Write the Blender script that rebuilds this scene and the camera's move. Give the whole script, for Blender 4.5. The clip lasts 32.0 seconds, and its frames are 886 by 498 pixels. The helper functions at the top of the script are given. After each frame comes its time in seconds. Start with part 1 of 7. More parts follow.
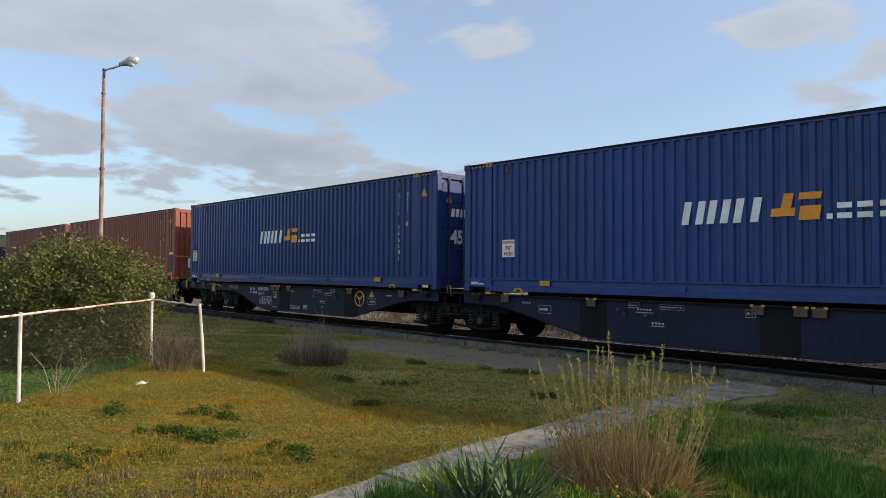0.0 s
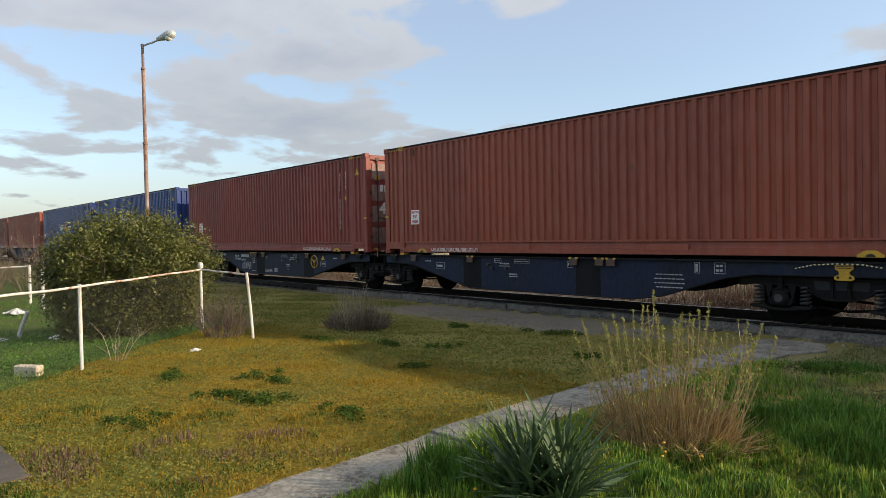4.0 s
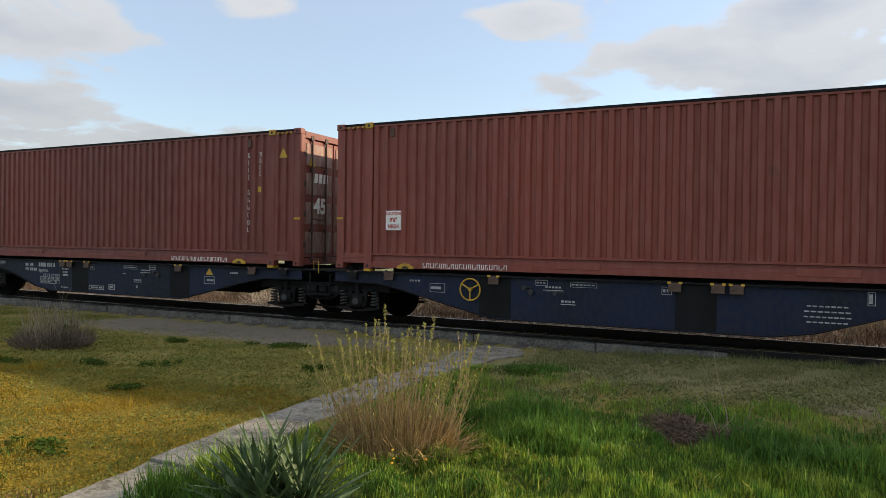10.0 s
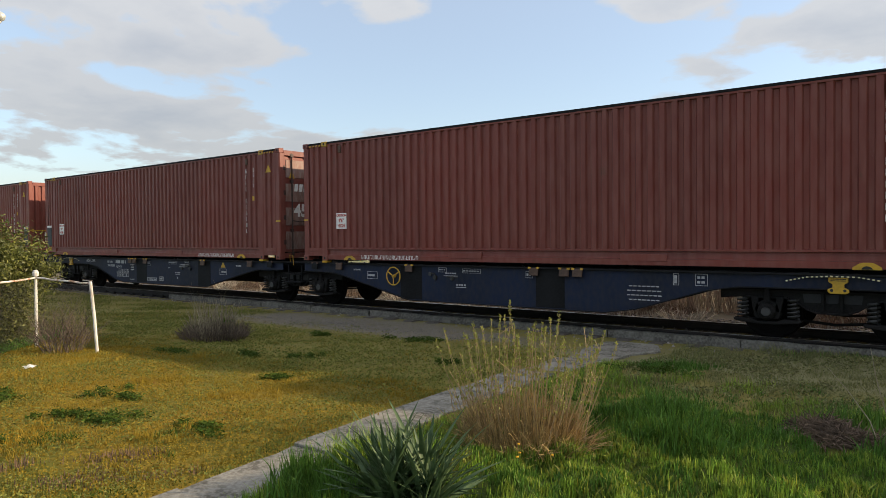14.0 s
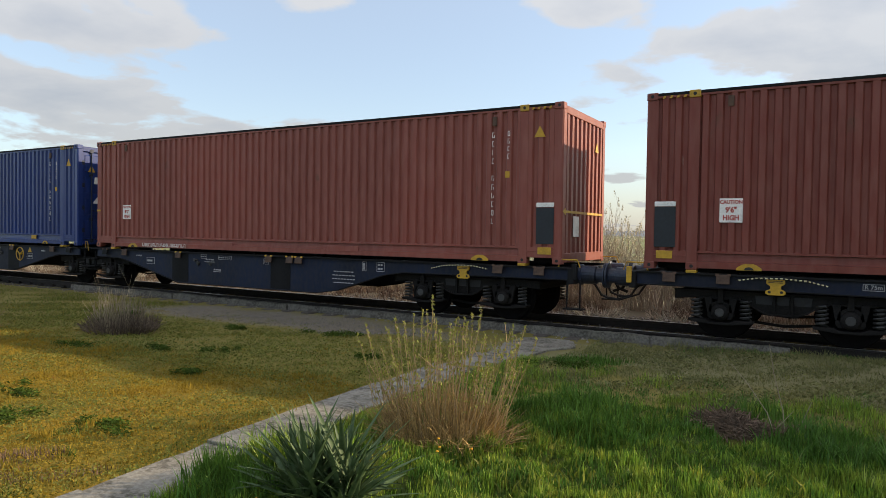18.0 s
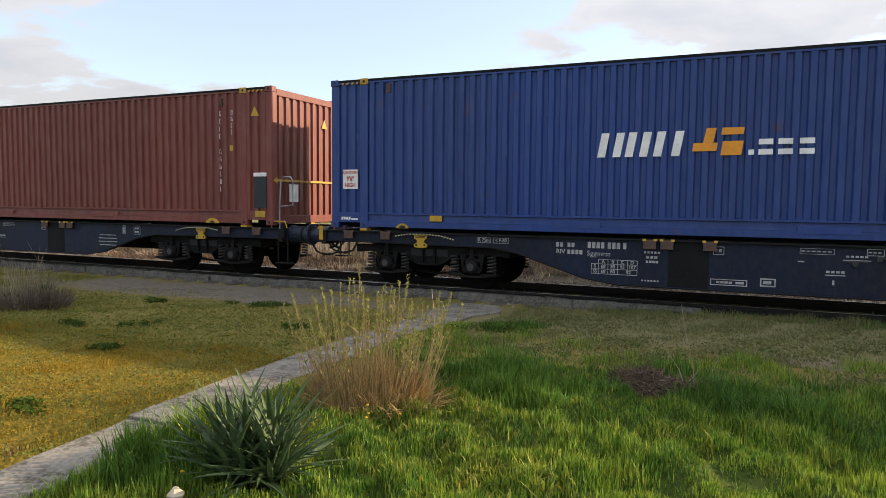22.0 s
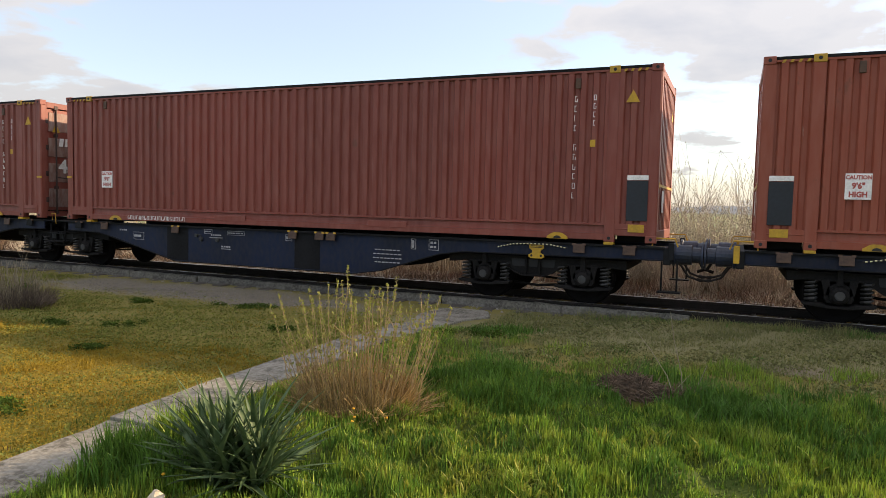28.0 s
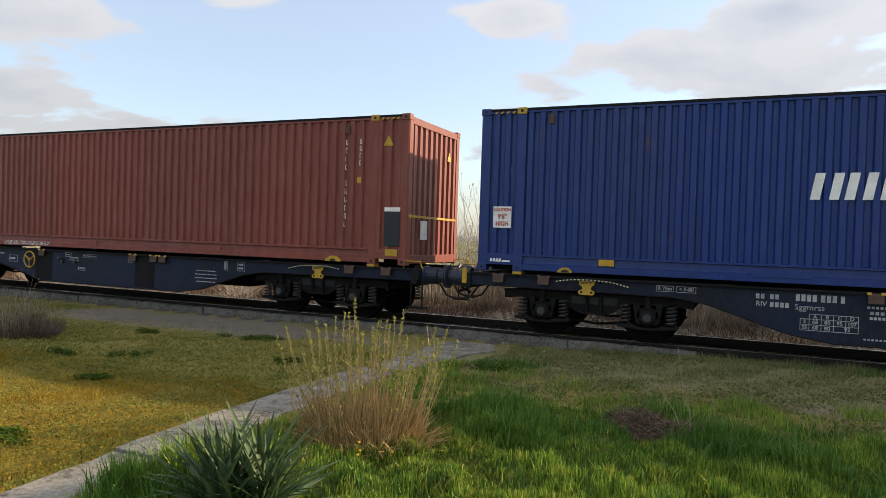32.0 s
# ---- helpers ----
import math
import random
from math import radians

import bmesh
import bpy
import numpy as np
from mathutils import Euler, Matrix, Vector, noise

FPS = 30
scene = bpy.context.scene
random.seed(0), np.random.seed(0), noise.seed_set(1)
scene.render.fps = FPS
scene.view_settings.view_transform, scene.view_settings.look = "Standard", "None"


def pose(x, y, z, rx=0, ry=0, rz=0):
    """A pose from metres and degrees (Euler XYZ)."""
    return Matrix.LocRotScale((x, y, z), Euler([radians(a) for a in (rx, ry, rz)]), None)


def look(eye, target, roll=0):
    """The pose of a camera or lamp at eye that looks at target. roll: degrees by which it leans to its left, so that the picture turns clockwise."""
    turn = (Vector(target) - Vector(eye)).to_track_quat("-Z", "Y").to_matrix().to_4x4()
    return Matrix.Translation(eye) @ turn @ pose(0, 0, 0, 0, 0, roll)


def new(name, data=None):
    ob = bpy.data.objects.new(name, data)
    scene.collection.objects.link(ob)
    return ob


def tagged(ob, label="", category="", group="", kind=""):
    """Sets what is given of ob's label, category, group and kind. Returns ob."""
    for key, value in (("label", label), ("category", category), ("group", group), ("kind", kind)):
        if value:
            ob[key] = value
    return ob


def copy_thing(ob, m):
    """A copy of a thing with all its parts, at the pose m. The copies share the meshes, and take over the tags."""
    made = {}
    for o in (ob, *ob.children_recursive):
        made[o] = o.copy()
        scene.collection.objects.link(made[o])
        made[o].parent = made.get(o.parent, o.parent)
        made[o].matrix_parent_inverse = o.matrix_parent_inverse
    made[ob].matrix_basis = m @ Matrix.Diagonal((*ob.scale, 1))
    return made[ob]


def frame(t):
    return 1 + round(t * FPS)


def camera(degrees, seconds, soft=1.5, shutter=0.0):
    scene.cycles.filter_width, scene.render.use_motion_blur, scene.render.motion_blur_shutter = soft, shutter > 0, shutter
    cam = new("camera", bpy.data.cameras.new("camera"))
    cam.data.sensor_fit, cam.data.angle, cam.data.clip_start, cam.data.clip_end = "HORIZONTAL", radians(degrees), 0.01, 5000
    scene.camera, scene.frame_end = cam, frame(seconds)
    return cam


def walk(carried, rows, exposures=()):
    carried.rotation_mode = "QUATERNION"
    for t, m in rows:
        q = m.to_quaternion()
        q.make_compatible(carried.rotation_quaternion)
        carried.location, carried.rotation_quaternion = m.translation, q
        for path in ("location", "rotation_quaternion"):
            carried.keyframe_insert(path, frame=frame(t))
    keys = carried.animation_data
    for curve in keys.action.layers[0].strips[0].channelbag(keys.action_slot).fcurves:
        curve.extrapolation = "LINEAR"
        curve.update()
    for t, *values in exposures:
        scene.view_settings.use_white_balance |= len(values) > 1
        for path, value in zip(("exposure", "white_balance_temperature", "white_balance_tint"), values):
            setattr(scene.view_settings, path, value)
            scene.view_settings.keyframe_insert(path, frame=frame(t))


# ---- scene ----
cam = camera(66.43, 32.0, soft=0.6)

PATH = [
    (0.0, 0.042, 0.162, 1.679, 91.71, -0.35, 45.50),
    (0.5, 0.044, 0.182, 1.687, 91.58, -0.09, 46.03),
    (1.0, 0.093, 0.163, 1.686, 90.67, -0.37, 46.42),
    (1.5, 0.086, 0.184, 1.677, 90.70, -1.19, 49.68),
    (2.0, 0.078, 0.143, 1.690, 90.49, -1.06, 49.68),
    (2.5, 0.053, 0.133, 1.680, 90.15, -1.01, 49.09),
    (4.5, 0.044, 0.090, 1.666, 88.49, 2.51, 47.54),
    (5.0, -0.021, 0.094, 1.668, 88.63, 1.00, 40.78),
    (5.5, -0.077, 0.101, 1.665, 87.88, -1.42, 35.69),
    (6.0, -0.078, 0.091, 1.651, 88.47, -1.40, 33.56),
    (6.5, -0.073, 0.089, 1.645, 87.91, -1.44, 29.55),
    (7.0, -0.102, 0.076, 1.647, 87.76, -2.68, 26.95),
    (7.5, -0.099, 0.071, 1.708, 89.97, -2.61, 25.52),
    (8.0, -0.015, -0.006, 1.708, 91.03, -1.23, 24.70),
    (8.5, -0.021, -0.001, 1.710, 90.32, -0.65, 24.71),
    (9.0, -0.010, -0.006, 1.722, 90.21, -0.65, 25.36),
    (9.5, -0.014, -0.011, 1.711, 90.14, -0.54, 25.17),
    (10.0, -0.018, -0.005, 1.717, 89.47, -0.77, 25.56),
    (10.5, -0.025, 0.012, 1.712, 89.86, -1.13, 25.90),
    (11.0, 0.008, -0.016, 1.718, 90.25, -1.35, 26.80),
    (11.5, 0.021, -0.052, 1.724, 89.96, -0.98, 32.10),
    (12.0, 0.060, -0.025, 1.705, 88.94, 0.49, 37.16),
    (12.5, 0.090, 0.005, 1.721, 88.10, 0.34, 38.47),
    (13.0, 0.114, -0.004, 1.734, 88.11, 0.46, 37.82),
    (13.5, 0.091, 0.036, 1.736, 88.87, -0.42, 37.55),
    (14.0, 0.104, -0.003, 1.733, 88.98, 0.51, 37.03),
    (14.5, 0.058, 0.029, 1.722, 88.46, -0.05, 34.65),
    (15.0, 0.018, 0.071, 1.712, 88.38, -0.61, 28.56),
    (15.5, 0.067, 0.041, 1.742, 88.88, -0.83, 26.77),
    (17.5, 0.058, 0.017, 1.717, 88.35, -0.90, 30.09),
    (18.0, 0.060, 0.005, 1.724, 88.59, -0.89, 30.31),
    (18.5, 0.067, -0.011, 1.730, 88.47, -0.86, 31.02),
    (19.0, 0.069, -0.008, 1.718, 88.23, -0.83, 30.79),
    (19.5, 0.064, -0.017, 1.713, 88.14, -1.10, 29.93),
    (20.0, 0.075, -0.048, 1.693, 87.74, -0.28, 30.08),
    (20.5, 0.012, -0.053, 1.674, 86.20, -1.94, 30.04),
    (21.0, 0.018, -0.042, 1.682, 84.53, -2.40, 27.09),
    (21.5, 0.099, -0.013, 1.744, 84.65, -1.42, 24.67),
    (22.0, 0.084, -0.015, 1.725, 85.95, -0.52, 24.18),
    (22.5, 0.060, -0.016, 1.709, 84.94, 0.14, 24.05),
    (23.0, 0.097, -0.032, 1.729, 84.96, -0.31, 24.92),
    (23.5, 0.075, -0.020, 1.707, 85.10, 0.05, 25.51),
    (24.0, 0.061, -0.018, 1.702, 84.88, -0.28, 25.57),
    (24.5, 0.055, -0.014, 1.691, 85.66, -0.28, 25.32),
    (25.0, 0.058, -0.016, 1.701, 86.23, -0.72, 24.62),
    (25.5, 0.047, -0.003, 1.699, 86.54, -0.90, 24.21),
    (26.0, 0.039, 0.018, 1.687, 86.51, -1.19, 22.99),
    (26.5, 0.049, -0.007, 1.702, 86.49, -1.34, 21.58),
    (28.5, 0.071, 0.028, 1.710, 86.43, -1.09, 25.04),
    (29.0, 0.050, 0.021, 1.713, 86.64, -0.68, 26.58),
    (29.5, 0.021, 0.004, 1.707, 87.19, -0.73, 26.61),
    (30.0, 0.007, -0.011, 1.721, 87.60, -0.87, 25.60),
    (30.5, 0.025, -0.008, 1.721, 87.52, -0.80, 25.00),
    (31.0, -0.006, -0.016, 1.724, 87.10, -1.90, 23.71),
    (31.5, 0.024, -0.003, 1.717, 87.74, -1.31, 23.60),
    (32.0, 0.067, -0.010, 1.707, 89.18, -1.86, 23.84),
]
EXPOSURE = [(0, 0.39, 6000, 10), (2.5, 0.50, 6100, 10), (5, 0.56, 6350, 10), (6, 0.72, 6450, 10), (7, 0.96, 6550, 11), (8, 0.66, 6500, 10), (9, 0.70, 6500, 10), (12, 0.60, 6500, 10), (16, 0.66, 6500, 10), (20, 0.82, 6550, 12),
            (21, 0.96, 6650, 14), (22, 0.96, 6700, 14), (23, 1.10, 6750, 14), (24, 1.08, 6850, 15), (26, 0.96, 6850, 15), (29, 0.92, 6800, 14), (32, 0.80, 6600, 12)]
CLOUD_SHIFT = (0.35, 0.1, 0.0)
SKY_STRENGTH, CLOUD_STRENGTH = 0.160, 0.43
# cloud banks and clear sky: azimuth right of +y and elevation, their spreads in degrees, and weight
BANKS = [(-68, 19, 24, 5.0, 0.20), (-58, 14.0, 9, 1.5, 0.20), (-67, 10.2, 8, 1.5, 0.20), (-58, 7.5, 26, 2.4, 0.16), (-33, 15.5, 10, 6.0, -0.24), (-2, 13.6, 13, 3.2, 0.24),
         # the last bank lies overhead out of view, added to brighten the ground
         (2, 17.5, 6, 1.6, 0.20), (-18.5, 18.0, 5.5, 1.7, 0.15), (-30, 19.2, 3.5, 1.5, 0.13), (-41, 18.6, 4.0, 1.5, 0.12), (14, 20, 14, 6, 0.10), (0, 62, 900, 27, 0.17)]
walk(cam, [(t, pose(*p)) for t, *p in PATH], EXPOSURE)

# ---------------------------------------------------------------- light
SUN_DIR = Vector((2.07, 1.593, 1.0)).normalized()      # towards the sun
SUN_EL = math.asin(SUN_DIR.z)
SUN_AZ = math.atan2(SUN_DIR.x, SUN_DIR.y)
sun_data = bpy.data.lights.new("sun", "SUN")
sun_data.energy, sun_data.angle, sun_data.color = 4.5, radians(0.6), (1.0, 0.80, 0.54)
sun = new("sun", sun_data)
sun.matrix_world = look(SUN_DIR * 60, (0, 0, 0))

world = bpy.data.worlds.new("world")
scene.world = world
world.use_nodes = True
wn, wl = world.node_tree.nodes, world.node_tree.links
wn.clear()


def wnode(kind, **inputs):
    n = wn.new(kind)
    for k, v in inputs.items():
        n.inputs[k].default_value = v
    return n


def wmath(op, a, b=None, c=None):
    n = wn.new("ShaderNodeMath")
    n.operation = op
    for i, v in enumerate((a, b, c)):
        if v is None:
            continue
        if isinstance(v, (int, float)):
            n.inputs[i].default_value = v
        else:
            wl.new(v, n.inputs[i])
    return n.outputs[0]


sky = wn.new("ShaderNodeTexSky")
sky.sky_type, sky.sun_disc = "NISHITA", False
sky.sun_elevation, sky.sun_rotation = SUN_EL, SUN_AZ
sky.air_density, sky.dust_density, sky.ozone_density = 1.0, 0.6, 1.5
coord = wn.new("ShaderNodeTexCoord")
sep = wn.new("ShaderNodeSeparateXYZ")
wl.new(coord.outputs["Generated"], sep.inputs[0])
lift = wmath("ADD", wmath("MAXIMUM", sep.outputs[2], 0.0), 0.16)
comb = wn.new("ShaderNodeCombineXYZ")
wl.new(wmath("DIVIDE", sep.outputs[0], lift), comb.inputs[0])
wl.new(wmath("DIVIDE", sep.outputs[1], lift), comb.inputs[1])
big = wnode("ShaderNodeTexNoise", Scale=2.0, Detail=7.0, Roughness=0.53, Distortion=0.2)
shift = wn.new("ShaderNodeMapping")
shift.inputs["Location"].default_value = CLOUD_SHIFT
wl.new(comb.outputs[0], shift.inputs[0])
wl.new(shift.outputs[0], big.inputs["Vector"])
azimuth = wmath("MULTIPLY", wmath("ARCTAN2", sep.outputs[0], sep.outputs[1]), 180 / math.pi)
height = wmath("MULTIPLY", wmath("ARCSINE", sep.outputs[2]), 180 / math.pi)
density = big.outputs[0]
for az, el, saz, sel, weight in BANKS:
    u = wmath("DIVIDE", wmath("SUBTRACT", azimuth, az), saz)
    v = wmath("DIVIDE", wmath("SUBTRACT", height, el), sel)
    r2 = wmath("ADD", wmath("MULTIPLY", u, u), wmath("MULTIPLY", v, v))
    density = wmath("ADD", density, wmath("MULTIPLY", wmath("EXPONENT", wmath("MULTIPLY", r2, -1.0)), weight))
cover = wn.new("ShaderNodeValToRGB")
cover.color_ramp.elements[0].position, cover.color_ramp.elements[1].position = 0.52, 0.63
wl.new(density, cover.inputs[0])
# thin cloud and haze gather low over the land
low = wmath("SUBTRACT", 1.0, wmath("MULTIPLY", sep.outputs[2], 4.6))
haze = wmath("MULTIPLY", wmath("MAXIMUM", low, 0.0), 0.8)
mask = wmath("MINIMUM", wmath("MAXIMUM", wmath("MULTIPLY", cover.outputs[0], 0.92), wmath("MAXIMUM", haze, 0.36)), 0.96)
inner = wnode("ShaderNodeTexNoise", Scale=2.6, Detail=6.0, Roughness=0.55)
wl.new(shift.outputs[0], inner.inputs["Vector"])
thick = wmath("ADD", wmath("MULTIPLY", density, 0.75), wmath("MULTIPLY", inner.outputs[0], 0.35))
tone = wn.new("ShaderNodeValToRGB")
tone.color_ramp.elements[0].position, tone.color_ramp.elements[0].color = 0.66, (0.97, 0.98, 1.0, 1)
tone.color_ramp.elements[1].position, tone.color_ramp.elements[1].color = 0.90, (0.70, 0.75, 0.84, 1)
wl.new(thick, tone.inputs[0])
sky_bg = wnode("ShaderNodeBackground", Strength=SKY_STRENGTH)
wl.new(sky.outputs[0], sky_bg.inputs[0])
cloud_bg = wnode("ShaderNodeBackground", Strength=CLOUD_STRENGTH)
# a clouded sky is brightest overhead, about three times its horizon; added for more light on the ground
wl.new(wmath("MULTIPLY", wmath("ADD", 0.70, wmath("MULTIPLY", wmath("MAXIMUM", sep.outputs[2], 0.0), 1.3)), CLOUD_STRENGTH), cloud_bg.inputs[1])
wl.new(tone.outputs[0], cloud_bg.inputs[0])
mixer = wn.new("ShaderNodeMixShader")
wl.new(mask, mixer.inputs[0])
wl.new(sky_bg.outputs[0], mixer.inputs[1])
wl.new(cloud_bg.outputs[0], mixer.inputs[2])
wout = wn.new("ShaderNodeOutputWorld")
wl.new(mixer.outputs[0], wout.inputs[0])


# ---------------------------------------------------------------- materials
def material(name, colour, second=None, rough=0.7, metal=0.0, coarse=1.2, fine=25.0, bump=0.2, stretch=(1, 1, 1),
             third=None, island=0.0, spec=0.4, mix_low=0.38, mix_high=0.66, translucent=0.0):
    """Two scales of noise between three tones of one surface, with fine relief."""
    m = bpy.data.materials.new(name)
    m.use_nodes = True
    nodes, links = m.node_tree.nodes, m.node_tree.links
    bsdf = nodes["Principled BSDF"]
    second = second or tuple(c * 0.72 for c in colour)
    third = third or tuple(min(1.0, c * 1.25) for c in colour)
    tc = nodes.new("ShaderNodeTexCoord")
    mp = nodes.new("ShaderNodeMapping")
    mp.inputs["Scale"].default_value = stretch
    links.new(tc.outputs["Object"], mp.inputs[0])
    a, b = nodes.new("ShaderNodeTexNoise"), nodes.new("ShaderNodeTexNoise")
    a.inputs["Scale"].default_value, a.inputs["Detail"].default_value = coarse, 5.0
    b.inputs["Scale"].default_value, b.inputs["Detail"].default_value = fine, 4.0
    links.new(mp.outputs[0], a.inputs["Vector"])
    links.new(mp.outputs[0], b.inputs["Vector"])
    ra, rb = nodes.new("ShaderNodeMapRange"), nodes.new("ShaderNodeMapRange")
    for r, n in ((ra, a), (rb, b)):
        r.inputs[1].default_value, r.inputs[2].default_value = mix_low, mix_high
        links.new(n.outputs[0], r.inputs[0])
    m1, m2 = nodes.new("ShaderNodeMix"), nodes.new("ShaderNodeMix")
    m1.data_type = m2.data_type = "RGBA"
    m1.inputs[6].default_value, m1.inputs[7].default_value = (*colour, 1), (*second, 1)
    links.new(ra.outputs[0], m1.inputs[0])
    half = nodes.new("ShaderNodeMath")
    half.operation = "MULTIPLY"
    half.inputs[1].default_value = 0.45
    links.new(rb.outputs[0], half.inputs[0])
    links.new(half.outputs[0], m2.inputs[0])
    links.new(m1.outputs[2], m2.inputs[6])
    m2.inputs[7].default_value = (*third, 1)
    out = m2.outputs[2]
    if island:
        geo = nodes.new("ShaderNodeNewGeometry")
        hsv = nodes.new("ShaderNodeHueSaturation")
        rng = nodes.new("ShaderNodeMapRange")
        rng.inputs[3].default_value, rng.inputs[4].default_value = 1 - island, 1 + island
        links.new(geo.outputs["Random Per Island"], rng.inputs[0])
        links.new(rng.outputs[0], hsv.inputs["Value"])
        links.new(out, hsv.inputs["Color"])
        out = hsv.outputs[0]
    links.new(out, bsdf.inputs["Base Color"])
    bsdf.inputs["Roughness"].default_value, bsdf.inputs["Metallic"].default_value = rough, metal
    bsdf.inputs["Specular IOR Level"].default_value = spec
    if bump:
        bp = nodes.new("ShaderNodeBump")
        bp.inputs["Strength"].default_value, bp.inputs["Distance"].default_value = bump, 0.01
        links.new(b.outputs[0], bp.inputs["Height"])
        links.new(bp.outputs[0], bsdf.inputs["Normal"])
    if translucent:
        tr = nodes.new("ShaderNodeBsdfTranslucent")
        links.new(out, tr.inputs[0])
        mx = nodes.new("ShaderNodeMixShader")
        mx.inputs[0].default_value = translucent
        links.new(bsdf.outputs[0], mx.inputs[1])
        links.new(tr.outputs[0], mx.inputs[2])
        links.new(mx.outputs[0], nodes["Material Output"].inputs[0])
    return m


def paint(name, colour, dust, rough=0.5, dusty=0.14):
    """Weathered container paint: long vertical streaks, faded patches, chalky dust."""
    m = material(name, colour, tuple(c * 0.74 + d * 0.02 for c, d in zip(colour, dust)), rough, 0.0, 0.5, 9.0, 0.08,
                 (1.0, 1.0, 0.22), tuple(c * (1 - dusty) + d * dusty for c, d in zip(colour, dust)), 0.0, 0.3)
    nodes, links = m.node_tree.nodes, m.node_tree.links
    bsdf = nodes["Principled BSDF"]
    out = bsdf.inputs["Base Color"].links[0].from_socket
    tc = nodes.new("ShaderNodeTexCoord")
    # narrow run-off streaks, rust blooms and pale scuffs
    for scale, stretch, lo, hi, amount, tone in ((5.5, (1, 1, 0.035), 0.56, 0.72, 0.42, tuple(c * 0.45 for c in colour)),
                                                 (2.6, (1, 1, 0.5), 0.66, 0.72, 0.55, (0.10, 0.05, 0.03)),
                                                 (9.0, (1, 1, 0.16), 0.70, 0.74, 0.45, tuple(0.5 * c + 0.5 * d for c, d in zip(colour, dust)))):
        mp, nz, rg, mx = nodes.new("ShaderNodeMapping"), nodes.new("ShaderNodeTexNoise"), nodes.new("ShaderNodeMapRange"), nodes.new("ShaderNodeMix")
        mp.inputs["Scale"].default_value = stretch
        mp.inputs["Location"].default_value = (scale, 3.0, 1.7 * scale)
        nz.inputs["Scale"].default_value, nz.inputs["Detail"].default_value, nz.inputs["Roughness"].default_value = scale, 7.0, 0.62
        rg.inputs[1].default_value, rg.inputs[2].default_value, rg.inputs[4].default_value = lo, hi, amount
        mx.data_type = "RGBA"
        mx.inputs[7].default_value = (*tone, 1)
        links.new(tc.outputs["Object"], mp.inputs[0])
        links.new(mp.outputs[0], nz.inputs["Vector"])
        links.new(nz.outputs[0], rg.inputs[0])
        links.new(rg.outputs[0], mx.inputs[0])
        links.new(out, mx.inputs[6])
        out = mx.outputs[2]
    links.new(out, bsdf.inputs["Base Color"])
    return m


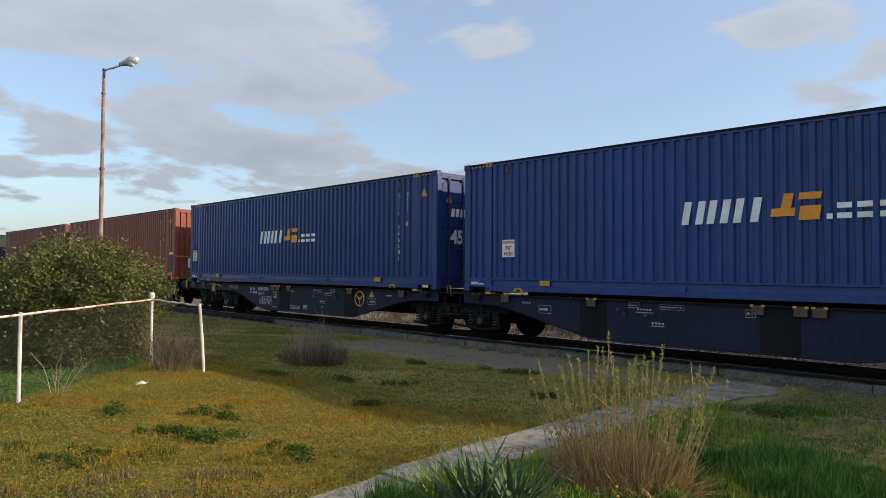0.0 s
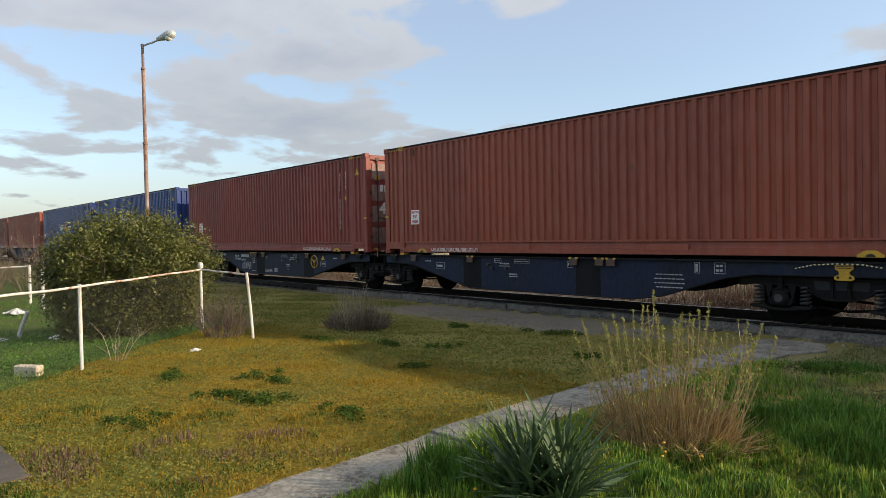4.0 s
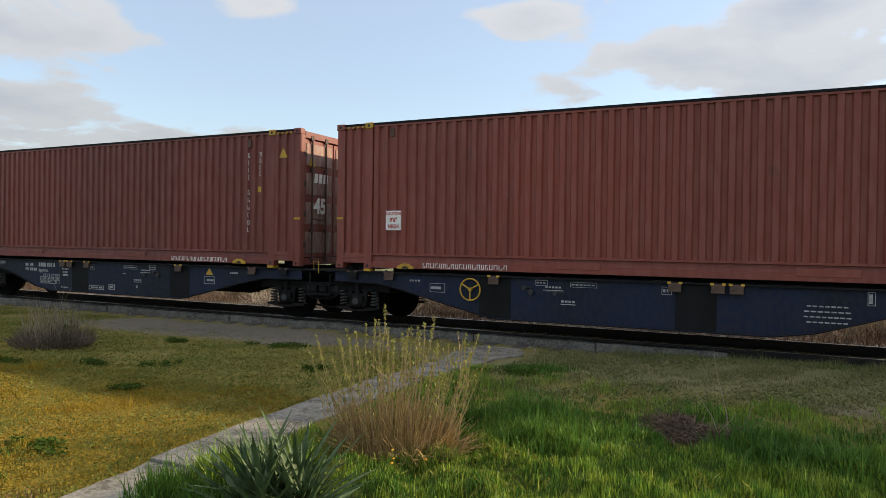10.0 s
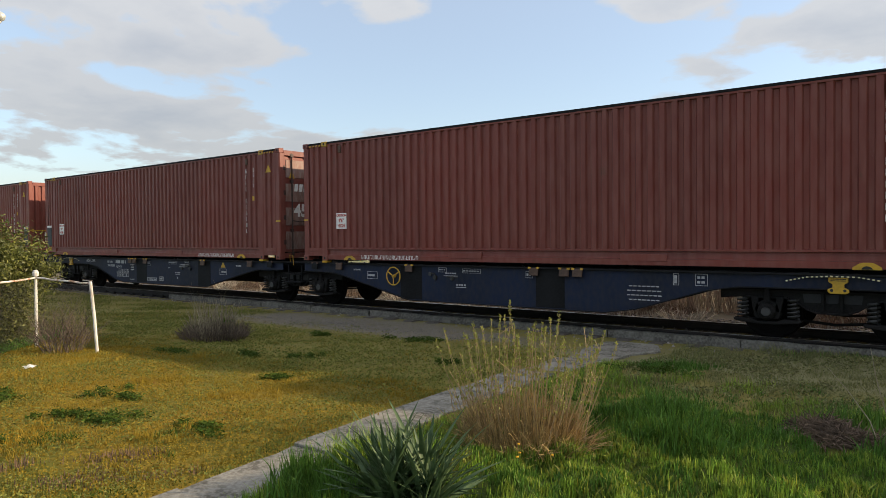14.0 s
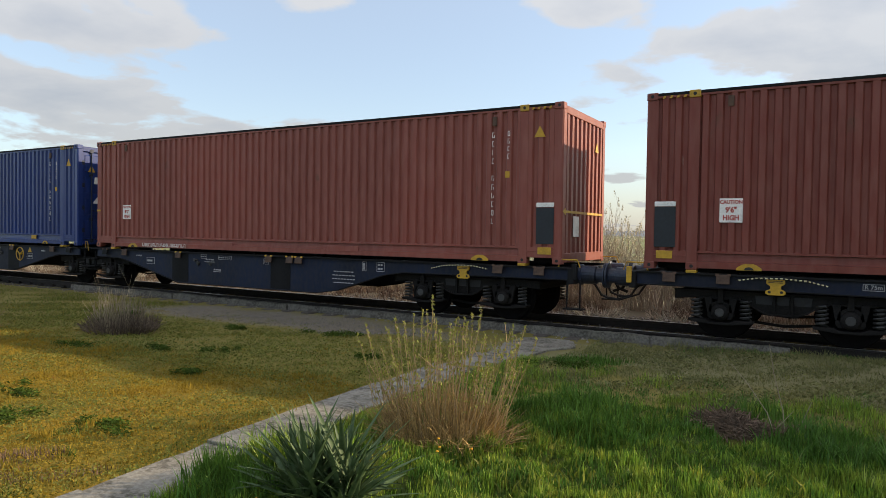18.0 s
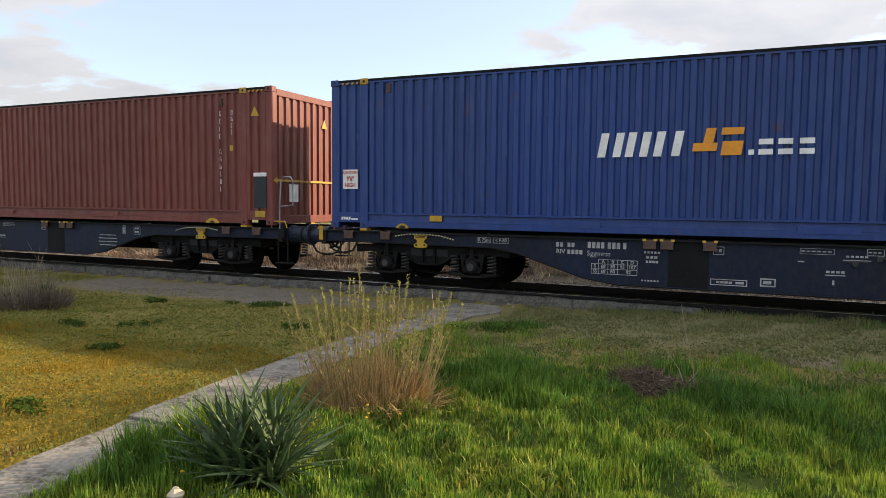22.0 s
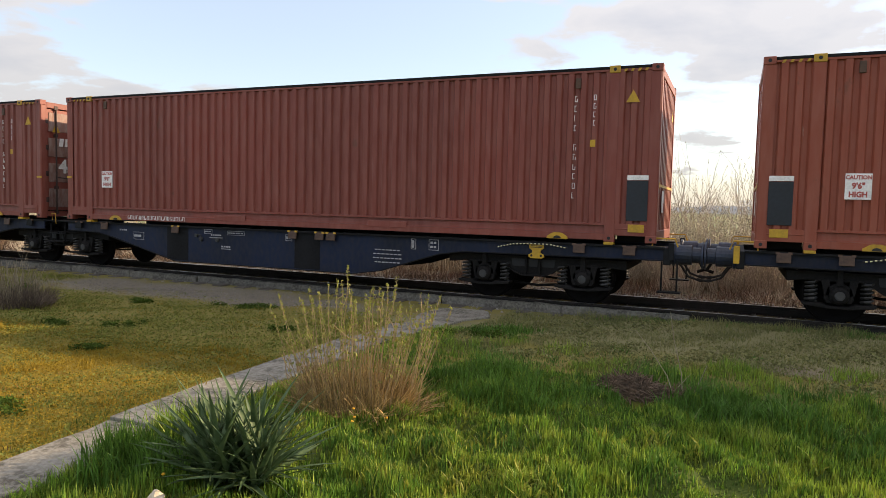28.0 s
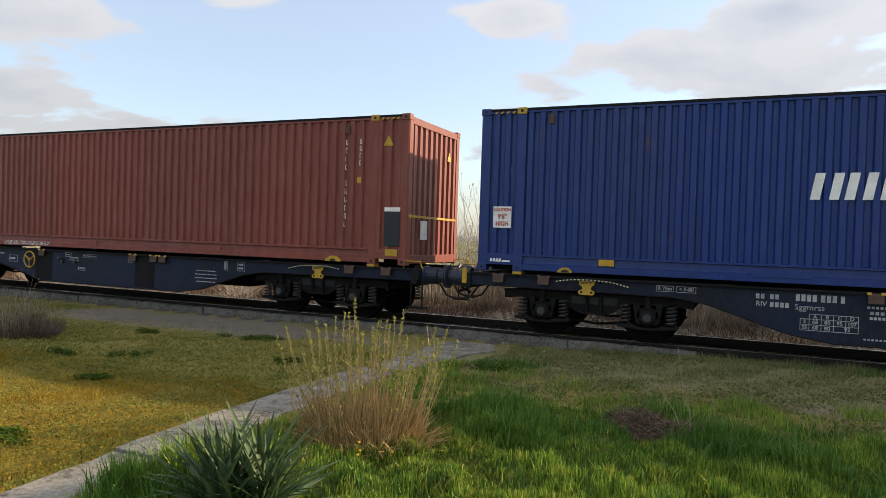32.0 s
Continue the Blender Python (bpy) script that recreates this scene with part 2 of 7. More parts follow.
DUST = (0.42, 0.36, 0.30)
M = {
    "red": paint("oxide_red_paint", (0.232, 0.053, 0.036), DUST),
    "red_brown": paint("brown_red_paint", (0.188, 0.041, 0.029), DUST),
    "red_faded": paint("faded_red_paint", (0.258, 0.066, 0.047), DUST),
    "red_orange": paint("orange_red_paint", (0.280, 0.064, 0.034), DUST),
    "red_vivid": paint("bright_red_paint", (0.240, 0.042, 0.030), DUST),
    "blue": paint("navy_blue_paint", (0.007, 0.031, 0.165), DUST, 0.34, 0.05),
    "blue_faded": paint("chalky_blue_paint", (0.014, 0.047, 0.200), DUST, 0.40, 0.08),
    "frame": material("navy_grey_wagon_paint", (0.010, 0.017, 0.044), (0.008, 0.010, 0.019), 0.6, 0, 0.7, 14, 0.15, (1, 1, 0.5), (0.028, 0.028, 0.032), spec=0.2),
    "frame_dark": material("sooty_frame_and_shade", (0.012, 0.012, 0.013), (0.007, 0.007, 0.007), 0.75, 0, 1.5, 20, 0.3, spec=0.15),
    "bogie": material("bogie_grime", (0.014, 0.013, 0.013), (0.008, 0.008, 0.008), 0.8, 0.1, 3, 35, 0.5, third=(0.026, 0.022, 0.019), spec=0.12),
    "wheel": material("wheel_steel", (0.009, 0.008, 0.008), (0.006, 0.005, 0.005), 0.85, 0.0, 5, 40, 0.3, spec=0.05),
    "yellow": material("safety_yellow_paint", (0.50, 0.29, 0.02), (0.34, 0.20, 0.025), 0.55, 0, 3, 30, 0.1),
    "orange": material("orange_letter_paint", (0.72, 0.28, 0.02), (0.6, 0.24, 0.03), 0.55, 0, 3, 30, 0.05),
    "white": material("white_letter_paint", (0.78, 0.77, 0.74), (0.60, 0.58, 0.55), 0.6, 0, 5, 40, 0.05),
    "faint": material("worn_white_print", (0.40, 0.39, 0.39), (0.22, 0.21, 0.21), 0.65, 0, 7, 40, 0.05),
    "label": material("dirty_white_label", (0.80, 0.77, 0.73), (0.62, 0.59, 0.56), 0.6, 0, 6, 40, 0.05),
    "label_red": material("red_label_print", (0.42, 0.08, 0.06), None, 0.6),
    "black": material("black_rubber_and_opening_shade", (0.018, 0.018, 0.019), None, 0.7),
    "panel_dark": material("dark_board", (0.014, 0.018, 0.025), (0.010, 0.012, 0.016), 0.5, 0, 2, 20, 0.1),
    "rust": material("rusty_flap", (0.105, 0.062, 0.042), (0.055, 0.036, 0.028), 0.8, 0.1, 5, 30, 0.4),
    # red door rods painted near-black to put their shadow into the colour
    "rod_red": material("shade_dark_red_rod", (0.060, 0.030, 0.024), (0.030, 0.020, 0.018), 0.6, 0.1, 5, 30, 0.2),
    "rod_blue": material("dark_navy_rod", (0.016, 0.022, 0.045), (0.012, 0.013, 0.018), 0.55, 0.1, 5, 30, 0.2),
    # soiled door paint, paled further for sky light falling through the gap
    "door_red": material("stained_skylit_door_paint", (0.250, 0.135, 0.105), (0.135, 0.060, 0.046), 0.7, 0, 1.6, 12, 0.1, (1, 1, 0.4), (0.36, 0.31, 0.28)),
    "stripe_pale": material("cream_stripe_paint", (0.62, 0.55, 0.34), (0.48, 0.40, 0.22), 0.6, 0, 6, 40, 0.05),
    "galv": material("galvanised_rod", (0.30, 0.31, 0.33), (0.2, 0.2, 0.21), 0.45, 0.6, 4, 30, 0.1),
    "rail": material("rail_rust", (0.026, 0.020, 0.017), (0.014, 0.012, 0.010), 0.8, 0.2, 4, 40, 0.4),
    "railhead": material("rail_running_face", (0.36, 0.34, 0.33), (0.22, 0.2, 0.19), 0.32, 0.9, 2, 30, 0.1),
    "sleeper": material("weathered_sleeper", (0.085, 0.072, 0.060), (0.045, 0.038, 0.033), 0.9, 0, 3, 25, 0.6, (1, 0.3, 1)),
    "concrete": material("old_concrete", (0.200, 0.184, 0.152), (0.092, 0.083, 0.066), 0.95, 0, 3.2, 28, 1.0, third=(0.33, 0.31, 0.27), mix_low=0.42, mix_high=0.60, spec=0.15),
    "plank": material("pale_concrete_plank", (0.135, 0.124, 0.106), (0.062, 0.056, 0.047), 0.95, 0, 2.2, 24, 1.0, third=(0.28, 0.262, 0.23), spec=0.15),
    "spring": material("dusty_spring_steel", (0.046, 0.045, 0.044), (0.024, 0.023, 0.021), 0.6, 0.2, 5, 40, 0.2),
    "trackside": material("thin_trackside_growth", (0.170, 0.170, 0.056), (0.120, 0.132, 0.042), 0.8, 0, 0.9, 8, 0, third=(0.23, 0.20, 0.09), island=0.35, translucent=0.2),
    "brush_brown": material("matted_brown_litter", (0.150, 0.100, 0.065), (0.078, 0.054, 0.038), 0.9, 0, 3, 15, 0, island=0.4),
    "ballast": material("ballast_stone", (0.20, 0.180, 0.158), (0.10, 0.088, 0.078), 0.9, 0, 6, 40, 0.5, island=0.45),
    "post": material("flaking_white_post", (0.62, 0.60, 0.56), (0.40, 0.34, 0.29), 0.75, 0, 6, 40, 0.4, (1, 1, 0.4)),
    "fence_rail": material("rusting_white_rail", (0.58, 0.53, 0.47), (0.30, 0.15, 0.08), 0.75, 0, 3.5, 30, 0.4, mix_low=0.46, mix_high=0.56),
    "wire": material("zinc_wire", (0.09, 0.085, 0.08), (0.05, 0.045, 0.04), 0.6, 0.4, 8, 40, 0),
    "lamp_pole": material("rust_streaked_pole", (0.20, 0.10, 0.07), (0.33, 0.29, 0.27), 0.8, 0.1, 5, 30, 0.4, (1, 1, 0.6)),
    "lamp_head": material("grey_lamp_housing", (0.50, 0.52, 0.50), (0.36, 0.38, 0.36), 0.5, 0.2, 5, 30, 0.1),
    "lamp_glass": material("pale_lamp_bowl", (0.72, 0.74, 0.70), None, 0.2, 0, 5, 30, 0),
    "grass": material("lush_grass", (0.180, 0.28, 0.030), (0.105, 0.205, 0.022), 0.45, 0, 0.8, 6, 0, third=(0.34, 0.33, 0.045), island=0.55, translucent=0.22),
    "lawn": material("short_lawn", (0.165, 0.175, 0.038), (0.120, 0.145, 0.030), 0.65, 0, 0.5, 5, 0, third=(0.22, 0.195, 0.045), island=0.30, spec=0.15, translucent=0.25),
    # moss colour, with the sun on the lawn partly put into the gold
    "lawn_gold": material("sunlit_gold_moss_lawn", (0.275, 0.182, 0.022), (0.205, 0.160, 0.022), 0.8, 0, 0.6, 5, 0, third=(0.265, 0.175, 0.03), island=0.12, spec=0.05, translucent=0.12),
    "lawn_rust": material("rusty_lawn", (0.25, 0.125, 0.03), (0.17, 0.09, 0.025), 0.75, 0, 0.6, 5, 0, island=0.4, translucent=0.2),
    "deep_grass": material("deep_green_grass", (0.102, 0.198, 0.028), (0.054, 0.126, 0.019), 0.5, 0, 0.8, 9, 0, third=(0.075, 0.14, 0.024), island=0.45, spec=0.2, translucent=0.25),
    "dry": material("dry_stalks", (0.26, 0.215, 0.145), (0.15, 0.115, 0.075), 0.8, 0, 1.2, 9, 0, third=(0.38, 0.33, 0.23), island=0.4, translucent=0.1),
    "brown_dry": material("brown_dry_litter", (0.145, 0.090, 0.058), (0.075, 0.048, 0.032), 0.85, 0, 2, 12, 0, island=0.4),
    "twig": material("grey_brown_twigs", (0.130, 0.096, 0.070), (0.070, 0.052, 0.040), 0.85, 0, 2, 15, 0, island=0.35),
    "pale_twig": material("pale_twigs", (0.46, 0.42, 0.34), (0.32, 0.28, 0.22), 0.85, 0, 2, 15, 0, island=0.35),
    "cane": material("tan_canes", (0.32, 0.225, 0.115), (0.21, 0.14, 0.068), 0.75, 0, 2, 15, 0, island=0.35),
    # dry brown stems, shifted to gold to put missing sunlight into the colour
    "thatch": material("dry_brown_thatch", (0.37, 0.250, 0.092), (0.215, 0.138, 0.052), 0.8, 0, 2.5, 15, 0, third=(0.46, 0.33, 0.15), island=0.5),
    "herb": material("yellow_green_herbs", (0.24, 0.27, 0.030), (0.17, 0.21, 0.025), 0.6, 0, 1.5, 9, 0, third=(0.30, 0.27, 0.04), island=0.35, translucent=0.3),
    "pale_bud": material("pale_catkins", (0.50, 0.47, 0.34), (0.38, 0.36, 0.22), 0.8, 0, 2, 10, 0, island=0.3, translucent=0.2),
    "buffer": material("worn_navy_buffer", (0.018, 0.028, 0.060), (0.012, 0.015, 0.026), 0.45, 0.1, 3, 25, 0.2, third=(0.05, 0.055, 0.065)),
    "bud": material("yellow_green_buds", (0.25, 0.25, 0.055), (0.17, 0.185, 0.036), 0.6, 0, 2, 10, 0, island=0.35, translucent=0.35),
    "weed": material("dark_weed_leaves", (0.060, 0.096, 0.013), (0.036, 0.064, 0.010), 0.75, 0, 2, 10, 0, island=0.4, spec=0.1, translucent=0.25),
    "bush": material("evergreen_leaves", (0.100, 0.112, 0.026), (0.045, 0.055, 0.016), 0.5, 0, 1.6, 8, 0, third=(0.25, 0.24, 0.04), island=0.5, translucent=0.3),
    "bark": material("rough_bark", (0.13, 0.10, 0.075), (0.07, 0.055, 0.042), 0.9, 0, 4, 25, 0.5),
    "yucca": material("blue_green_yucca_leaf", (0.060, 0.102, 0.038), (0.027, 0.052, 0.020), 0.55, 0, 3, 20, 0, third=(0.125, 0.175, 0.078), island=0.55, spec=0.25, translucent=0.10),
    "flower": material("yellow_petals", (0.75, 0.42, 0.02), None, 0.6, translucent=0.3),
    "paper": material("white_litter", (0.72, 0.70, 0.66), (0.55, 0.53, 0.5), 0.7, 0, 8, 40, 0.3),
    "tan_stone": material("pale_stone", (0.55, 0.46, 0.34), (0.4, 0.33, 0.24), 0.9, 0, 8, 40, 0.5),
    # grey-blue tone puts distance haze into the hills and far trees
    "hill": material("haze_tinted_woodland", (0.20, 0.22, 0.235), (0.16, 0.175, 0.185), 0.95, 0, 0.02, 0.2, 0),
    "loco": material("green_grey_loco_paint", (0.022, 0.026, 0.024), (0.014, 0.016, 0.015), 0.6, 0, 0.8, 12, 0.1),
    "glass": material("dark_cab_glass", (0.02, 0.025, 0.03), None, 0.1, 0, 1, 5, 0, spec=0.6),
}


# ---------------------------------------------------------------- mesh helpers
class Geo:
    """Vertices and faces of one part."""

    def __init__(self):
        self.v, self.f = [], []

    def add(self, verts, faces):
        n = len(self.v)
        self.v += [tuple(p) for p in verts]
        self.f += [tuple(n + i for i in face) for face in faces]
        return self

    def box(self, x0, x1, y0, y1, z0, z1):
        v = [(x, y, z) for x in (x0, x1) for y in (y0, y1) for z in (z0, z1)]
        return self.add(v, [(0, 1, 3, 2), (4, 6, 7, 5), (0, 4, 5, 1), (2, 3, 7, 6), (0, 2, 6, 4), (1, 5, 7, 3)])

    def prism(self, outline, a, b, axis="y"):
        """An outline of (u, w) pairs, drawn along an axis from a to b."""
        n = len(outline)
        put = {"y": lambda u, w, d: (u, d, w), "x": lambda u, w, d: (d, u, w), "z": lambda u, w, d: (u, w, d)}[axis]
        v = [put(u, w, a) for u, w in outline] + [put(u, w, b) for u, w in outline]
        f = [tuple(range(n - 1, -1, -1)), tuple(range(n, 2 * n))]
        f += [(i, (i + 1) % n, n + (i + 1) % n, n + i) for i in range(n)]
        return self.add(v, f)

    def tube(self, points, radius, sides=6, taper=1.0):
        """A round bar through points."""
        pts = [Vector(p) for p in points]
        rings = []
        for i, p in enumerate(pts):
            d = (pts[min(i + 1, len(pts) - 1)] - pts[max(i - 1, 0)]).normalized()
            side = d.cross(Vector((0, 0, 1)) if abs(d.z) < 0.9 else Vector((1, 0, 0))).normalized()
            up = side.cross(d)
            r = radius * (1 + (taper - 1) * i / max(1, len(pts) - 1))
            rings.append([p + r * (math.cos(k * math.tau / sides) * side + math.sin(k * math.tau / sides) * up) for k in range(sides)])
        v = [q for ring in rings for q in ring]
        f = [(i * sides + k, i * sides + (k + 1) % sides, (i + 1) * sides + (k + 1) % sides, (i + 1) * sides + k)
             for i in range(len(pts) - 1) for k in range(sides)]
        f += [tuple(range(sides - 1, -1, -1)), tuple(range(len(v) - sides, len(v)))]
        return self.add(v, f)

    def ring(self, centre, radius, thick, axis="y", n=20, sides=6):
        put = {"y": lambda a, b: Vector((a, 0, b)), "x": lambda a, b: Vector((0, a, b)), "z": lambda a, b: Vector((a, b, 0))}[axis]
        ax = {"y": Vector((0, 1, 0)), "x": Vector((1, 0, 0)), "z": Vector((0, 0, 1))}[axis]
        c, v = Vector(centre), []
        for i in range(n):
            d = put(math.cos(i * math.tau / n), math.sin(i * math.tau / n))
            v += [c + d * (radius + thick * math.cos(k * math.tau / sides)) + ax * thick * math.sin(k * math.tau / sides) for k in range(sides)]
        f = [(i * sides + k, i * sides + (k + 1) % sides, ((i + 1) % n) * sides + (k + 1) % sides, ((i + 1) % n) * sides + k) for i in range(n) for k in range(sides)]
        return self.add(v, f)

    def lathe(self, profile, centre=(0, 0, 0), axis="y", n=24):
        """A profile of (radius, along) turned about an axis."""
        v, m = [], len(profile)
        for i in range(n):
            c, s = math.cos(i * math.tau / n), math.sin(i * math.tau / n)
            for r, a in profile:
                p = {"y": (r * c, a, r * s), "x": (a, r * c, r * s), "z": (r * c, r * s, a)}[axis]
                v.append(tuple(p[k] + centre[k] for k in range(3)))
        f = [(i * m + k, i * m + k + 1, ((i + 1) % n) * m + k + 1, ((i + 1) % n) * m + k) for i in range(n) for k in range(m - 1)]
        return self.add(v, f)


def mesh_of(name, geo, mat, bevel=0.0, smooth=False):
    me = bpy.data.meshes.new(name)
    me.from_pydata(geo.v, [], geo.f)
    bm = bmesh.new()
    bm.from_mesh(me)
    bmesh.ops.recalc_face_normals(bm, faces=bm.faces)
    if bevel:
        edges = [e for e in bm.edges if len(e.link_faces) == 2 and e.calc_face_angle(0) > 0.6]
        bmesh.ops.bevel(bm, geom=edges, offset=bevel, segments=1, affect="EDGES", profile=0.5)
    if smooth:
        for f in bm.faces:
            f.smooth = True
    bm.to_mesh(me)
    bm.free()
    me.materials.append(mat)
    return me


def part(name, geo, mat, parent, label="", bevel=0.0, smooth=False, at=None):
    """One mesh object under a thing or under a part."""
    ob = new(name, mesh_of(name, geo, mat, bevel, smooth))
    ob.parent = parent
    if at is not None:
        ob.matrix_basis = at
    if label:
        tagged(ob, label)
    return ob


def again(ob, at):
    """Another object on the same mesh, under the same parent."""
    c = ob.copy()
    scene.collection.objects.link(c)
    c.matrix_basis = at
    return c


def thing(name, label, category, group="", kind="", at=None):
    ob = tagged(new(name), label, category, group, kind)
    if at is not None:
        ob.matrix_basis = at
    return ob


def lettering(name, body, size, mat, parent, at, depth=0.003, label="", width=1.0, bold=0.0):
    """Raised letters in the built-in font, centred on at, in its xy plane."""
    cu = bpy.data.curves.new(name, "FONT")
    cu.body, cu.size, cu.extrude, cu.align_x, cu.align_y = body, size, depth, "CENTER", "CENTER"
    cu.resolution_u, cu.offset = 2, size * 0.035 * bold
    tmp = bpy.data.objects.new(name, cu)
    me = bpy.data.meshes.new_from_object(tmp)
    bpy.data.objects.remove(tmp)
    bpy.data.curves.remove(cu)
    me.transform(Matrix.Diagonal((width, 1, 1, 1)))
    me.materials.clear()
    me.materials.append(mat)
    ob = new(name, me)
    ob.parent, ob.matrix_basis = parent, at
    if label:
        tagged(ob, label)
    return ob


def raw_mesh(name, verts, faces, mat):
    """A large mesh from arrays; faces are rows of one length."""
    me = bpy.data.meshes.new(name)
    verts, faces = np.asarray(verts, np.float32), np.asarray(faces, np.int32)
    k = faces.shape[1]
    me.vertices.add(len(verts))
    me.vertices.foreach_set("co", verts.ravel())
    me.loops.add(faces.size)
    me.loops.foreach_set("vertex_index", faces.ravel())
    me.polygons.add(len(faces))
    me.polygons.foreach_set("loop_start", np.arange(len(faces), dtype=np.int32) * k)
    me.polygons.foreach_set("loop_total", np.full(len(faces), k, np.int32))
    me.update(calc_edges=True)
    me.materials.append(mat)
    return me


rng = np.random.default_rng(7)


LIFT = 0.05          # top of the rails


def ground_height(x, y):
    """The lie of the land: level by the path, a little lower along the track, a low bank at the fence."""
    x, y = np.asarray(x, float), np.asarray(y, float)
    z = -0.14 * np.clip((y - 6.5) / 4.0, 0, 1) ** 1.0
    z = z + 0.05 * np.exp(-(((x + 9.5) / 2.2) ** 2 + ((y - 4.2) / 1.3) ** 2))
    z = z - 0.25 * np.clip((-x - 11) / 6, 0, 1) * np.clip((6 - y) / 3, 0, 1)
    z = z + 0.015 * np.sin(x * 1.7 + 0.6 * y) * np.cos(y * 1.3) + 0.01 * np.sin(3.1 * x - 2.2 * y)
    # uneven hummocks under the tall grass
    rough = np.clip((x + 3.5) / 0.4, 0, 1) * np.clip((7.4 - y) / 0.6, 0, 1) * np.clip((y + 1) / 1.0, 0, 1)
    z = z + rough * 0.065 * (np.sin(6.1 * x + 2.3 * y + 1.2 * np.sin(2.2 * y)) * np.sin(7.4 * y - 1.7 * x + np.sin(3.1 * x)) + 0.5 * np.sin(13 * x - 4 * y) * np.sin(11 * y + 3 * x))
    flat = np.clip((y - 10.3) / 0.8, 0, 1) * np.clip((17.0 - y) / 1.0, 0, 1)
    z = z * (1 - flat) + (LIFT - 0.19) * flat
    # earth and roots banked up against the near rail, past the end of the beams
    return z + 0.075 * np.clip((x + 2.0) / 1.6, 0, 1) * np.clip((y - 9.9) / 1.2, 0, 1) * np.clip((12.0 - y) / 0.14, 0, 1)


def blades(name, x, y, height, width, mat, lean=0.35, segments=2):
    """Upright grass blades at the given places, as one mesh."""
    n = len(x)
    z = ground_height(x, y)
    turn, bend = rng.uniform(0, math.tau, n), rng.normal(0, lean, n) * height
    to = rng.uniform(0, math.tau, n)
    sx, sy = np.cos(turn) * width / 2, np.sin(turn) * width / 2
    bx, by = np.cos(to) * bend, np.sin(to) * bend
    base = np.stack([x, y, z - 0.01], -1)
    side = np.stack([sx, sy, 0 * sx], -1)
    tip = base + np.stack([bx, by, height], -1)
    if segments == 1:
        v = np.stack([base - side, base + side, tip], 1).reshape(-1, 3)
        f = np.arange(3 * n).reshape(-1, 3)
    else:
        mid = base + np.stack([bx * 0.3, by * 0.3, height * 0.55], -1)
        v = np.stack([base - side, base + side, mid + side * 0.8, mid - side * 0.8, tip], 1).reshape(-1, 3)
        k = np.arange(n)[:, None] * 5
        f = np.concatenate([k + [0, 1, 2], k + [0, 2, 3], k + [3, 2, 4]], 1).reshape(-1, 3)
    return new(name, raw_mesh(name, v, f, mat))


def tufts(name, x, y, each, spread, height, width, mat, lean=0.25, segments=2):
    """Clumps of blades that share a lean and a height."""
    n = len(x)
    h = np.repeat(np.asarray(height) * np.ones(n), each)
    px = np.repeat(x, each) + rng.normal(0, spread, n * each)
    py = np.repeat(y, each) + rng.normal(0, spread, n * each)
    return blades(name, px, py, h * rng.uniform(0.45, 1.1, n * each), width, mat, lean, segments)


def leaf_mesh(name, centres, size, mat, flat=0.4, long=1.6):
    """Small folded leaves at the given places, as one mesh."""
    c = np.asarray(centres, float)
    n = len(c)
    d = rng.normal(0, 1, (n, 3)) * [1, 1, flat]
    d /= np.linalg.norm(d, axis=1, keepdims=True)
    s = np.cross(d, rng.normal(0, 1, (n, 3)))
    s /= np.linalg.norm(s, axis=1, keepdims=True)
    up = np.cross(d, s)
    size = np.asarray(size, float) * np.ones(n)
    L, W = (d * size[:, None] * long / 2), (s * size[:, None] / 2)
    v = np.stack([c - L, c + W * 0.8 + up * size[:, None] * 0.12, c + L, c - W * 0.8 + up * size[:, None] * 0.12], 1).reshape(-1, 3)
    k = np.arange(n)[:, None] * 4
    f = np.concatenate([k + [0, 1, 2], k + [0, 2, 3]], 1).reshape(-1, 3)
    return raw_mesh(name, v, f, mat)


def branching(geo, start, direction, length, radius, depth, spread=0.5, kids=3, rnd=random, tips=None, sides=4):
    """A limb that forks into thinner ones."""
    p, d = Vector(start), Vector(direction).normalized()
    pts = [p.copy()]
    for _ in range(3):
        d = (d + Vector((rnd.gauss(0, 0.12), rnd.gauss(0, 0.12), rnd.gauss(0.03, 0.08)))).normalized()
        p = p + d * length / 3
        pts.append(p.copy())
    geo.tube(pts, radius, sides, 0.6)
    if depth == 0:
        if tips is not None:
            tips.append(p.copy())
        return
    for _ in range(kids):
        k = (d + Vector((rnd.gauss(0, spread), rnd.gauss(0, spread), rnd.gauss(0.1, spread * 0.5)))).normalized()
        branching(geo, pts[rnd.choice((1, 2, 3, 3))], k, length * rnd.uniform(0.55, 0.85), radius * 0.6, depth - 1, spread, kids, rnd, tips, sides)

# ---------------------------------------------------------------- ground
TRACK_Y, NEAR_Y = 12.75, 11.50


